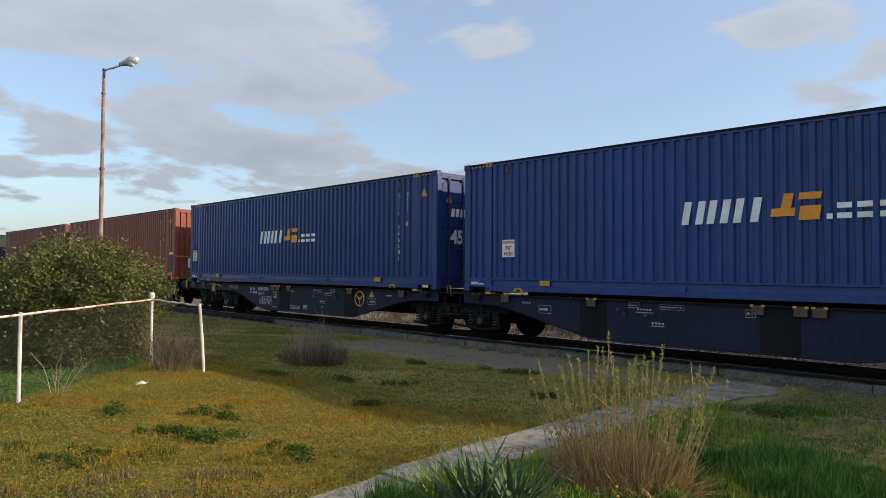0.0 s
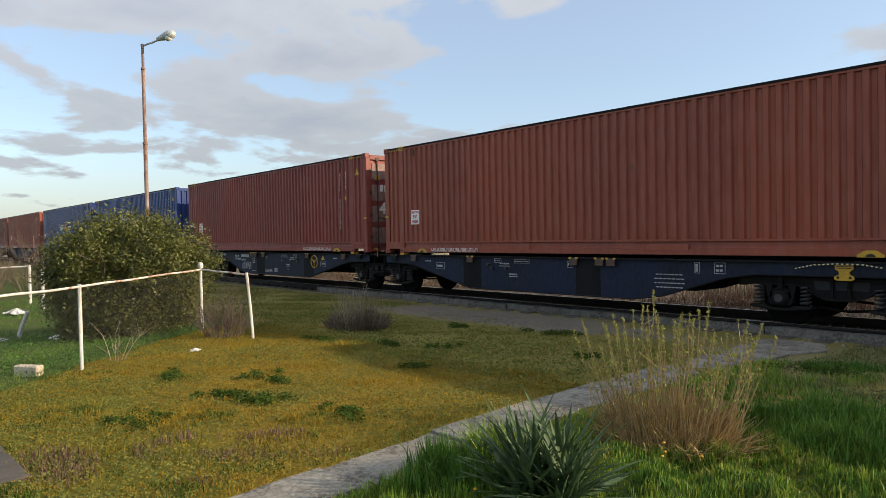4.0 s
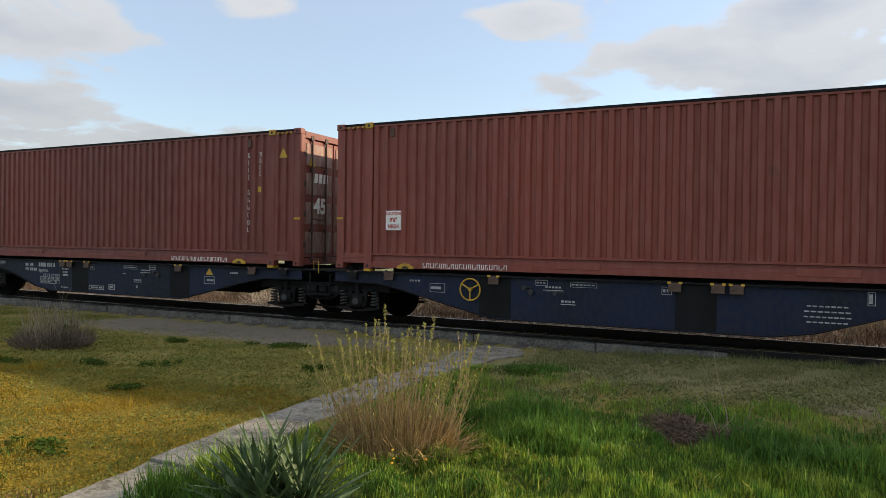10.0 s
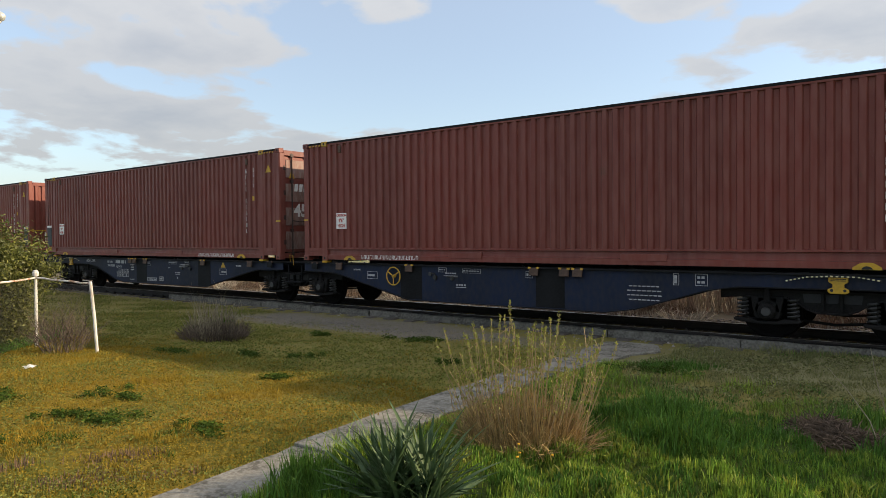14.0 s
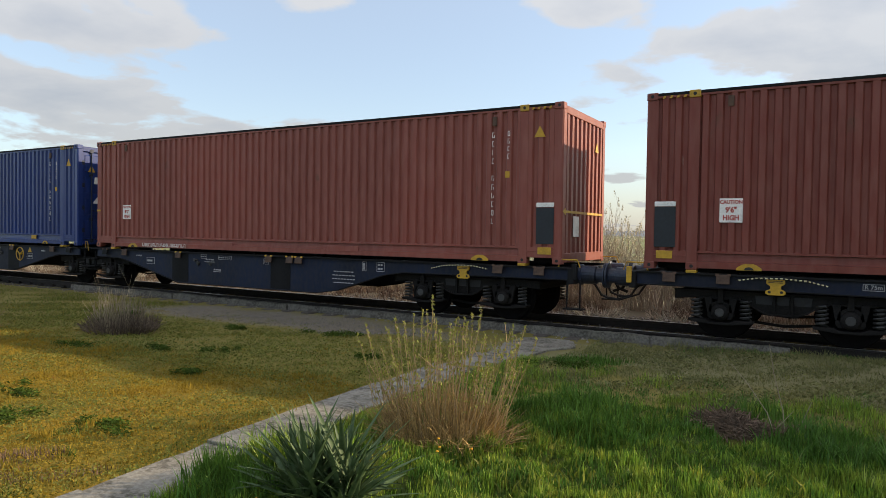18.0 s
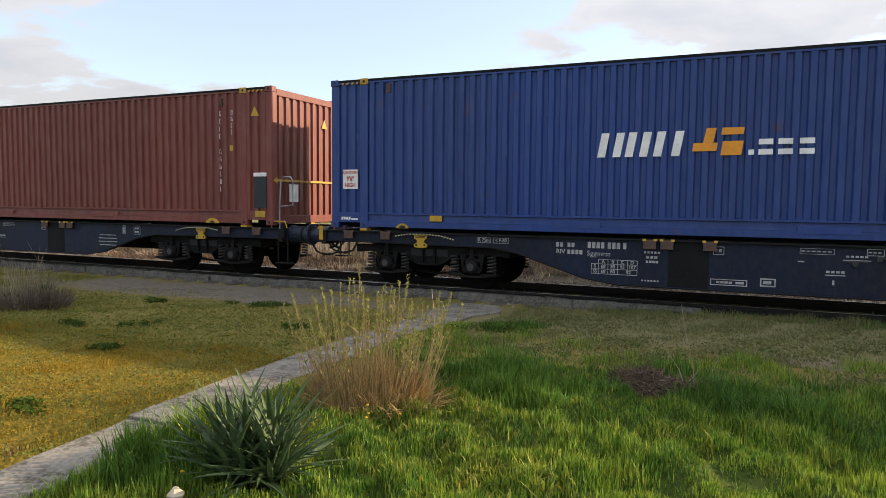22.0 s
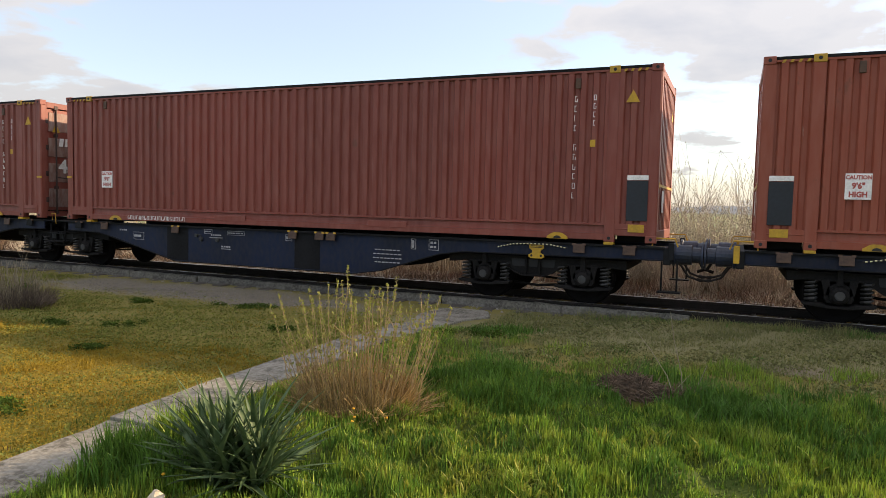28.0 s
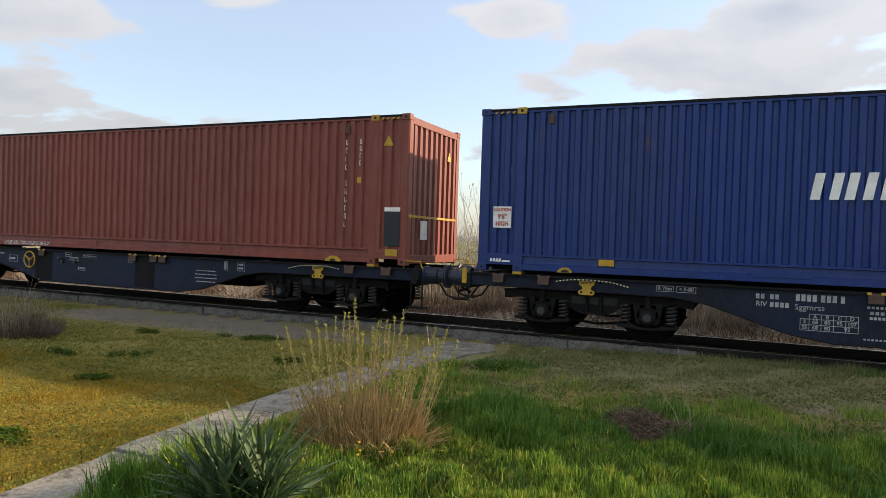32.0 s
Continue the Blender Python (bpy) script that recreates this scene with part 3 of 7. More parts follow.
def ground_material():
    m = material("meadow_soil", (0.175, 0.124, 0.016), (0.098, 0.098, 0.016), 0.95, 0, 1.3, 22, 1.0, third=(0.24, 0.155, 0.028), mix_low=0.42, mix_high=0.58, spec=0.1)
    nodes, links = m.node_tree.nodes, m.node_tree.links
    bsdf = nodes["Principled BSDF"]
    old = bsdf.inputs["Base Color"].links[0].from_socket
    tc = nodes.new("ShaderNodeTexCoord")
    xyz = nodes.new("ShaderNodeSeparateXYZ")
    links.new(tc.outputs["Object"], xyz.inputs[0])
    wob = nodes.new("ShaderNodeTexNoise")
    wob.inputs["Scale"].default_value, wob.inputs["Detail"].default_value = 0.9, 6.0
    links.new(tc.outputs["Object"], wob.inputs["Vector"])

    def calc(op, a, b):
        n = nodes.new("ShaderNodeMath")
        n.operation, n.use_clamp = op, False
        for i, v in enumerate((a, b)):
            if isinstance(v, (int, float)):
                n.inputs[i].default_value = v
            else:
                links.new(v, n.inputs[i])
        return n.outputs[0]

    def bell(cx, cy, rx, ry):
        dx = calc("DIVIDE", calc("SUBTRACT", xyz.outputs[0], cx), rx)
        dy = calc("DIVIDE", calc("SUBTRACT", xyz.outputs[1], cy), ry)
        r = calc("ADD", calc("MULTIPLY", dx, dx), calc("MULTIPLY", dy, dy))
        v = calc("ADD", calc("SUBTRACT", 1.15, r), calc("MULTIPLY", calc("SUBTRACT", wob.outputs[0], 0.5), 2.2))
        n = nodes.new("ShaderNodeMath")
        n.operation, n.use_clamp = "MULTIPLY", True
        links.new(v, n.inputs[0])
        n.inputs[1].default_value = 1.6
        return n.outputs[0]

    def layer(under, mask, colour):
        n = nodes.new("ShaderNodeMix")
        n.data_type = "RGBA"
        links.new(mask, n.inputs[0])
        links.new(under, n.inputs[6])
        n.inputs[7].default_value = (*colour, 1)
        return n.outputs[2]

    # lawn colour is dulled past the train's shadow edge to stand for shade
    greener = nodes.new("ShaderNodeMapRange")
    greener.inputs[1].default_value, greener.inputs[2].default_value = 5.2, 8.5
    links.new(calc("ADD", xyz.outputs[1], calc("MULTIPLY", wob.outputs[0], 2.0)), greener.inputs[0])
    old = layer(old, calc("MULTIPLY", greener.outputs[0], 0.75), (0.178, 0.156, 0.052))
    old = layer(old, calc("MULTIPLY", bell(-6.5, 1.2, 3.4, 1.5), 0.8), (0.115, 0.125, 0.020))
    # trodden gravel beside the track, bare earth patches, the green field beyond
    out = layer(old, bell(-10.2, 10.35, 4.6, 1.15), (0.175, 0.152, 0.112))
    out = layer(out, bell(1.0, 10.2, 6.5, 1.7), (0.185, 0.170, 0.085))
    out = layer(out, bell(0.9, 8.6, 0.9, 0.35), (0.19, 0.155, 0.11))
    out = layer(out, bell(-0.57, 6.45, 0.55, 0.22), (0.115, 0.065, 0.04))
    # rough green ground behind the fence, dark earth under the tall grass
    side = calc("ADD", calc("MULTIPLY", calc("ADD", xyz.outputs[0], 7.2), -4.94), calc("MULTIPLY", calc("ADD", xyz.outputs[1], 0.19), -4.54))
    edge = nodes.new("ShaderNodeMapRange")
    edge.inputs[1].default_value, edge.inputs[2].default_value = -0.5, 1.5
    links.new(side, edge.inputs[0])
    inside = nodes.new("ShaderNodeMapRange")
    inside.inputs[1].default_value, inside.inputs[2].default_value = 6.2, 4.8
    links.new(xyz.outputs[1], inside.inputs[0])
    out = layer(out, calc("MULTIPLY", edge.outputs[0], inside.outputs[0]), (0.062, 0.080, 0.016))
    out = layer(out, bell(0.6, 3.1, 4.3, 4.3), (0.048, 0.070, 0.014))
    beyond = nodes.new("ShaderNodeMapRange")
    beyond.inputs[1].default_value, beyond.inputs[2].default_value = 13.4, 14.4
    links.new(xyz.outputs[1], beyond.inputs[0])
    out = layer(out, beyond.outputs[0], (0.135, 0.115, 0.080))
    # field green is paled to put distant haze into its colour
    far = nodes.new("ShaderNodeMapRange")
    far.inputs[1].default_value, far.inputs[2].default_value = 24.0, 34.0
    links.new(xyz.outputs[1], far.inputs[0])
    out = layer(out, far.outputs[0], (0.165, 0.178, 0.085))
    links.new(out, bsdf.inputs["Base Color"])
    return m


def build_ground():
    xs = np.unique(np.concatenate([[-2500, -1200, -500, -250, -120, -70], np.arange(-45, -15, 2.5), np.arange(-15, -3.5, 0.35), np.arange(-3.5, 3, 0.12), np.arange(3, 8, 0.35), np.arange(8, 40, 3), [70, 120, 250, 500, 1200, 2500]]))
    ys = np.unique(np.concatenate([[-600, -200, -80, -30, -10], np.arange(-4, 1.2, 0.35), np.arange(1.2, 7.4, 0.12), np.arange(7.4, 10.8, 0.35), np.arange(10.8, 12.2, 0.07), np.arange(12.2, 19, 0.5), np.arange(19, 50, 4), [80, 150, 300, 600, 1200, 2500]]))
    X, Y = np.meshgrid(xs, ys, indexing="ij")
    Z = ground_height(X, Y)
    near = (abs(X + 4) < 45) & (Y > -12) & (Y < 45)
    Z = np.where(near, Z, -0.2)
    ny = len(ys)
    i, j = np.meshgrid(np.arange(len(xs) - 1), np.arange(ny - 1), indexing="ij")
    a = (i * ny + j).ravel()
    faces = np.stack([a, a + ny, a + ny + 1, a + 1], -1)
    me = raw_mesh("ground", np.stack([X, Y, Z], -1).reshape(-1, 3), faces, ground_material())
    me.polygons.foreach_set("use_smooth", np.ones(len(faces), bool))
    tagged(new("ground", me), "grassy ground with trodden gravel beside the railway track", "ground", kind="structure")


build_ground()


def build_distance():
    """Low wooded hills on the horizon beyond the field."""
    g = Geo()
    n = 90
    xs = np.linspace(-1700, 1700, n)
    h = 9 + 5 * np.sin(xs / 310 + 1) + 3 * np.sin(xs / 97) + rng.normal(0, 0.6, n)
    for i in range(n - 1):
        b = len(g.v)
        g.v += [(xs[i], 1150, -2), (xs[i + 1], 1150, -2), (xs[i + 1], 1200, h[i + 1]), (xs[i], 1200, h[i]), (xs[i], 1500, -2), (xs[i + 1], 1500, -2)]
        g.f += [(b, b + 1, b + 2, b + 3), (b + 3, b + 2, b + 5, b + 4)]
    tagged(new("far_hills", mesh_of("far_hills", g, M["hill"])), "low wooded hills on the horizon in haze-grey colour", "hills", kind="structure")
    c = np.stack([rng.uniform(-500, 500, 7000), rng.normal(330, 12, 7000), np.zeros(7000)], -1)
    clump = 3.5 + 2.5 * np.sin(c[:, 0] / 23) * np.sin(c[:, 0] / 9.0 + 1)
    c[:, 2] = rng.uniform(0, 1, 7000) ** 0.8 * np.clip(clump, 0.4, 7)
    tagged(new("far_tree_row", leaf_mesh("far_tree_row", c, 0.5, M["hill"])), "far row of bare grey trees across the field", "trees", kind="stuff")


build_distance()


# ---------------------------------------------------------------- track
def build_track():
    prof = [(-0.075, -0.172), (0.075, -0.172), (0.075, -0.160), (0.012, -0.140), (0.010, -0.045), (0.036, -0.035), (0.036, -0.004), (0.030, 0.0), (-0.030, 0.0),
            (-0.036, -0.004), (-0.036, -0.035), (-0.010, -0.045), (-0.012, -0.140), (-0.075, -0.160)]
    for side in (-1, 1):
        y = TRACK_Y + side * 0.753
        rail = thing("rail", "rust-brown steel rail with a worn bright top on the sleepers", "rail", "rails of the track", at=Matrix.Translation((0, y, LIFT)))
        part("rail_body", Geo().prism(prof, -400, 250, "x"), M["rail"], rail)
        part("running_face", Geo().box(-400, 250, -0.026, 0.026, -0.003, 0.0025), M["railhead"], rail, "polished running face")
    sl = mesh_of("sleeper", Geo().box(-0.13, 0.13, -1.3, 1.3, -0.30, -0.175), M["sleeper"], 0.015)
    clip = mesh_of("rail_clip", Geo().box(-0.07, 0.07, -0.06, 0.06, -0.175, -0.135).box(-0.03, 0.03, -0.03, 0.03, -0.14, -0.10), M["rail"], 0.008)
    for i in range(105):
        x = -48 + i * 0.62
        ob = tagged(new("sleeper", sl), "weathered railway sleeper half sunk in ballast", "sleeper", "sleepers of the track")
        ob.location = (x, TRACK_Y + rng.normal(0, 0.015), LIFT + rng.normal(0, 0.006))
        ob.rotation_euler = (0, 0, rng.normal(0, 0.008))
        for y in (-0.88, 0.88):
            c = new("rail_clip", clip)
            c.parent, c.location = ob, (0, y, 0)
    n = 16000
    x, y = rng.uniform(-40, 10, n), TRACK_Y + np.clip(rng.normal(0, 0.85, n), -1.75, 2.3)
    keep = abs(abs(y - TRACK_Y) - 0.753) > 0.06
    x, y = x[keep], y[keep]
    n = len(x)
    r = rng.uniform(0.018, 0.045, n)
    z = LIFT - 0.235 + 0.035 * np.exp(-((y - TRACK_Y) / 1.2) ** 2) + r * 0.4
    base = np.array([(1, 0, 0), (-1, 0, 0), (0, 1, 0), (0, -1, 0), (0, 0, 1), (0, 0, -1)], float)
    v = base[None] * rng.uniform(0.6, 1.3, (n, 6, 1)) * r[:, None, None] + rng.normal(0, 0.2, (n, 6, 3)) * r[:, None, None]
    v += np.stack([x, y, z], -1)[:, None]
    tri = np.array([(0, 2, 4), (2, 1, 4), (1, 3, 4), (3, 0, 4), (2, 0, 5), (1, 2, 5), (3, 1, 5), (0, 3, 5)])
    f = (np.arange(n)[:, None, None] * 6 + tri).reshape(-1, 3)
    tagged(new("ballast", raw_mesh("ballast", v.reshape(-1, 3), f, M["ballast"])), "brown-grey broken stone ballast between the sleepers", "ballast", kind="stuff")
    # a row of old concrete beams laid on edge along the near rail, uneven, with chipped ends
    x = -19.5
    while x < -1.6:
        L = min(rng.uniform(1.7, 2.6), -0.55 - x)
        g, k = Geo(), 9
        for i in range(k):
            a, b = -L / 2 + L * i / k, -L / 2 + L * (i + 1) / k
            t0, t1 = (rng.normal(0, 0.006) - (0.025 if j in (0, k) and rng.random() < 0.6 else 0.0) for j in (i, i + 1))
            g.add([(a, -0.07, -0.16), (b, -0.07, -0.16), (b, 0.07, -0.16), (a, 0.07, -0.16), (a, -0.07, t0), (b, -0.07, t1), (b, 0.07, t1), (a, 0.07, t0)],
                  [(0, 1, 5, 4), (3, 7, 6, 2), (4, 5, 6, 7), (0, 3, 2, 1)] + ([(0, 4, 7, 3)] if i == 0 else []) + ([(1, 2, 6, 5)] if i == k - 1 else []))
        ob = tagged(new("concrete_beam", mesh_of("concrete_beam", g, M["plank"])), "worn grey concrete beam lying beside the rail", "beam", "beams along the rail")
        ob.location = (x + L / 2, 11.80 + rng.normal(0, 0.012), LIFT - 0.045 + rng.normal(0, 0.008))
        ob.rotation_euler = (rng.normal(0, 0.05), rng.normal(0, 0.008), rng.normal(0, 0.012))
        x += L + rng.uniform(0.005, 0.05)
    n = 14000
    x, y = rng.normal(-10.0, 2.5, n), rng.normal(10.3, 0.55, n)
    x[9000:], y[9000:] = rng.uniform(-30, 12, 5000), rng.normal(14.75, 0.4, 5000)
    r = np.where(np.arange(n) < 9000, rng.uniform(0.005, 0.014, n), rng.uniform(0.02, 0.05, n))
    z = ground_height(x, y) + r * 0.3
    v = base[None] * rng.uniform(0.6, 1.3, (n, 6, 1)) * r[:, None, None] * [1, 1, 0.7] + np.stack([x, y, z], -1)[:, None]
    f = (np.arange(n)[:, None, None] * 6 + tri).reshape(-1, 3)
    tagged(new("loose_gravel", raw_mesh("loose_gravel", v.reshape(-1, 3), f, M["ballast"])), "scattered grey gravel on the trodden ground", "gravel", kind="stuff")


build_track()


def build_path():
    """A narrow concrete footpath of cast slabs from the foreground to the track."""
    path = thing("footpath", "narrow cracked grey concrete footpath through the grass", "path", kind="structure")
    y, left, right = 0.2, lambda t: -4.26 + 0.09 * max(0, 3.8 - t) - 0.26 * math.sin(max(0, t - 3.4) * 0.22), lambda t: -3.69 + 0.05 * max(0, 3.8 - t) - 0.20 * math.sin(max(0, t - 3) * 0.22)
    rnd = random.Random(5)
    while y < 10.4:
        L = rnd.uniform(1.0, 1.45)
        a, b = y + 0.003, y + L - 0.003
        k = 5
        edge_l = [(left(a + (b - a) * i / k) + rnd.gauss(0, 0.012), a + (b - a) * i / k) for i in range(k + 1)]
        edge_r = [(right(a + (b - a) * i / k) + rnd.gauss(0, 0.012), a + (b - a) * i / k) for i in range(k + 1)]
        g = Geo().prism(edge_r + edge_l[::-1], -0.09, 0.022, "z")
        zc = float(ground_height(-4, y + L / 2))
        part("slab", g, M["concrete"], path, bevel=0.005, at=pose(0, 0, zc + rnd.gauss(0, 0.002), rnd.gauss(0, 0.04), rnd.gauss(0, 0.05), 0))
        y += L
    slab = tagged(new("crossing_slab", mesh_of("crossing_slab", Geo().prism([(-4.62, 9.62), (-4.05, 9.58), (-3.88, 10.05), (-3.60, 10.62), (-3.80, 11.1), (-4.3, 11.18), (-4.70, 11.02), (-4.74, 10.3)], -0.12, 0.0, "z"), M["concrete"], 0.015)),
                  "broad worn concrete slab where the footpath meets the track", "slab")
    slab.location = (0, 0, -0.10)

    # slab takes the dark sleeper material to stand for the stalks' shade
    tagged(new("edge_slab", mesh_of("edge_slab", Geo().prism([(-6.6, 0.2), (-5.3, 0.35), (-5.45, 1.02), (-6.5, 0.98)], -0.1, 0.03, "z"), M["sleeper"], 0.015)), "weathered concrete slab at the lawn edge, darkened as if shaded", "slab")


build_path()

# ---------------------------------------------------------------- train
LC, GAP, COUPLING = 13.716, 0.91, 1.45
PITCH = 2 * LC + GAP + COUPLING
HC, WC, DECK = 2.896, 2.5, 1.18
HL, HW = LC / 2, WC / 2


def corrugation(x0, x1, y, z0, z1, out, pitch=0.209, depth=0.045, axis="x"):
    """A sheet with trapezoid ribs; out is +1 or -1, the side on which the ribs stand proud."""
    pts = []
    n = max(1, round((x1 - x0) / pitch))
    p = (x1 - x0) / n
    for i in range(n):
        s = x0 + i * p
        pts += [(s, 0), (s + p * 0.34, 0), (s + p * 0.46, depth), (s + p * 0.88, depth)]
    pts.append((x1, 0))
    g = Geo()
    for u, d in pts:
        w = y - out * (depth - d)
        g.v += [(u, w, z0), (u, w, z1)] if axis == "x" else [(w, u, z0), (w, u, z1)]
    g.f = [(2 * i, 2 * i + 2, 2 * i + 3, 2 * i + 1) for i in range(len(pts) - 1)]
    return g


def slanted(g, x0, x1, z0, z1, lean, y):
    """A plain slanted block of a painted word mark, on the face y."""
    return g.prism([(x0, z0), (x1, z0), (x1 + lean, z1), (x0 + lean, z1)], y - 0.004, y)


def build_container(name, label, colour, front, marks):
    """front: -1 when the blank end looks to -x, +1 when it looks to +x; the doors are at the other end."""
    c = thing(name, label, "shipping container", "containers of the freight train")
    pm = M[colour]
    Y = -HW
    for s, nm in ((-1, "side_panel"), (1, "side_panel")):
        part(nm, corrugation(-HL + 0.16, HL - 0.16, s * (HW - 0.012), 0.295, HC - 0.07, s, depth=0.042), pm, c)
        g = Geo()
        for a, b in ((-HL + 0.68, HL - 0.68),):
            g.prism([(s * (HW - 0.006), 0.03), (s * (HW - 0.006), 0.135), (s * (HW - 0.045), 0.145), (s * (HW - 0.055), 0.265), (s * (HW - 0.006), 0.275), (s * (HW - 0.006), 0.305),
                     (s * (HW - 0.09), 0.33), (s * (HW - 0.13), 0.10), (s * (HW - 0.10), 0.03)], a, b, "x")
        part("bottom_rail", g, pm, c)
        for e in (-1, 1):
            xa, xb = sorted((e * (HL - 0.16), e * (HL - 0.68)))
            # added dark sheet stands for the shade inside the open end bay
            part("end_bay", Geo().box(xa, xb, min(s * (HW - 0.40), s * (HW - 0.36)), max(s * (HW - 0.40), s * (HW - 0.36)), 0.0, 0.20), M["frame_dark"], c)
            part("end_rail", Geo().box(xa, xb, min(s * (HW - 0.05), s * (HW - 0.008)), max(s * (HW - 0.05), s * (HW - 0.008)), 0.11, 0.305).box(xa, xb, min(s * (HW - 0.03), s * (HW + 0.0)), max(s * (HW - 0.03), s * (HW + 0.0)), 0.215, 0.235), pm, c, bevel=0.005)
        # narrow near-black strip along the top edge of each side
        part("roof_edge", Geo().box(-HL + 0.17, HL - 0.17, min(s * (HW - 0.09), s * (HW - 0.006)), max(s * (HW - 0.09), s * (HW - 0.006)), HC - 0.045, HC - 0.001), M["frame_dark"], c, "dark strip along the roof edge")
        part("top_rail", Geo().box(-HL + 0.17, HL - 0.17, min(s * (HW - 0.07), s * (HW - 0.008)), max(s * (HW - 0.07), s * (HW - 0.008)), HC - 0.085, HC - 0.047), pm, c, bevel=0.004)
        plate = part("fork_pocket_plate", Geo().box(-0.42, 0.42, -0.008, 0.008, 0.10, 0.22), pm, c, bevel=0.004, at=Matrix.Translation((-1.9, s * (HW - 0.004), 0)))
        again(plate, Matrix.Translation((1.9, s * (HW - 0.004), 0)))
        for e in (-1, 1):
            part("corner_post", Geo().prism([(e * (HL - 0.19), s * (HW - 0.02)), (e * (HL - 0.03), s * (HW - 0.004)), (e * (HL - 0.004), s * (HW - 0.03)), (e * (HL - 0.004), s * (HW - 0.17)), (e * (HL - 0.12), s * (HW - 0.15))], 0.11, HC - 0.11, "z"), pm, c)
            x = e * (HL - 0.762)
            part("inner_post", Geo().box(x - 0.085, x + 0.085, min(s * (HW - 0.08), s * (HW - 0.002)), max(s * (HW - 0.08), s * (HW - 0.002)), 0.10, HC - 0.11), pm, c, bevel=0.01)
    roof = corrugation(-HL + 0.1, HL - 0.1, 0, -HW + 0.06, HW - 0.06, 1, depth=0.02)
    roof.v = [(x, z, HC - 0.03 + y) for x, y, z in roof.v]
    part("roof_panel", roof, pm, c)
    part("floor", Geo().box(-HL + 0.05, HL - 0.05, -HW + 0.14, HW - 0.14, 0.12, 0.16), M["frame_dark"], c)
    # blank end
    e = front
    part("front_panel", corrugation(-HW + 0.15, HW - 0.15, e * (HL - 0.02), 0.20, HC - 0.16, e, 0.25, 0.045, "y"), pm, c)
    part("front_sill", Geo().box(min(e * (HL - 0.10), e * (HL - 0.004)), max(e * (HL - 0.10), e * (HL - 0.004)), -HW + 0.16, HW - 0.16, 0.03, 0.20), pm, c, bevel=0.008)
    part("front_header", Geo().box(min(e * (HL - 0.08), e * (HL - 0.004)), max(e * (HL - 0.08), e * (HL - 0.004)), -HW + 0.16, HW - 0.16, HC - 0.17, HC - 0.03), pm, c, bevel=0.008)
    xe = e * (HL + 0.002)
    part("arrow_stripe", Geo().box(min(xe, xe + e * 0.004), max(xe, xe + e * 0.004), -HW + 0.16, HW - 0.16, 0.93, 0.975).prism([(-HW + 0.02, 0.953), (-HW + 0.16, 0.89), (-HW + 0.16, 1.015)], xe, xe + e * 0.004, "x"), M["yellow"], c, "yellow arrow stripe")
    part("notice", Geo().box(min(xe, xe + e * 0.003), max(xe, xe + e * 0.003), -0.68, -0.36, 0.50, 0.88), M["label"], c, "white notice plate")
    part("warning_sign", Geo().prism([(0.55, 2.20), (0.77, 2.20), (0.66, 2.40)], xe, xe + e * 0.003, "x"), M["yellow"], c, "yellow warning triangle")
    # door end
    base_red, rod_paint = marks != "blue", "rod_blue" if marks == "blue" else "rod_red"
    d = -front
    part("door_sill", Geo().box(min(d * (HL - 0.12), d * (HL - 0.004)), max(d * (HL - 0.12), d * (HL - 0.004)), -HW + 0.16, HW - 0.16, 0.03, 0.17), pm, c, bevel=0.008)
    part("door_header", Geo().box(min(d * (HL - 0.10), d * (HL - 0.004)), max(d * (HL - 0.10), d * (HL - 0.004)), -HW + 0.16, HW - 0.16, HC - 0.17, HC - 0.03), pm, c, bevel=0.008)
    for s in (-1, 1):
        door = part("door", Geo().box(-0.025, 0.025, -0.53, 0.53, 0.19, HC - 0.19), pm, c, bevel=0.008, at=Matrix.Translation((d * (HL - 0.07), s * 0.545, 0)))
        for z in (0.50, 1.13, 1.76, 2.39):
            part("door_panel", Geo().box(0.02 * d - 0.022, 0.02 * d + 0.022, -0.47, 0.47, z - 0.235, z + 0.235), M["door_red"] if base_red else pm, door, bevel=0.012)
        for k in (-0.28, 0.22):
            rod = part("locking_rod", Geo().tube([(d * 0.065, k, 0.08), (d * 0.065, k, HC - 0.10)], 0.019, 7).box(d * 0.05 - 0.03, d * 0.05 + 0.03, k - 0.05, k + 0.05, 0.10, 0.19).box(d * 0.05 - 0.03, d * 0.05 + 0.03, k - 0.05, k + 0.05, HC - 0.20, HC - 0.11)
                       .box(d * 0.05 - 0.025, d * 0.05 + 0.025, k - 0.045, k + 0.045, 0.72, 0.80).box(d * 0.05 - 0.025, d * 0.05 + 0.025, k - 0.045, k + 0.045, 2.02, 2.10), M[rod_paint], door, "dark locking rod")
            part("door_handle", Geo().tube([(d * 0.075, k, 1.02), (d * 0.085, k + 0.30 * (1 if k < 0 else -1), 0.99)], 0.014, 6), M[rod_paint], door)
        hinge = part("hinge", Geo().box(-0.03, 0.03, -0.04, 0.04, -0.06, 0.06), M[rod_paint], door, bevel=0.006, at=Matrix.Translation((d * 0.04, s * 0.53, 0.45)))
        for z in (1.1, 1.75, 2.4):
            again(hinge, Matrix.Translation((d * 0.04, s * 0.53, z)))
    xd = d * (HL - 0.02)
    if d > 0:
        lettering("size_mark", "45", 0.46, M["white"], c, Matrix.Translation((xd + 0.005, -0.52, 1.28)) @ pose(0, 0, 0, 90, 0, 90), 0.003, "white size number 45", 1.0, 1.0)
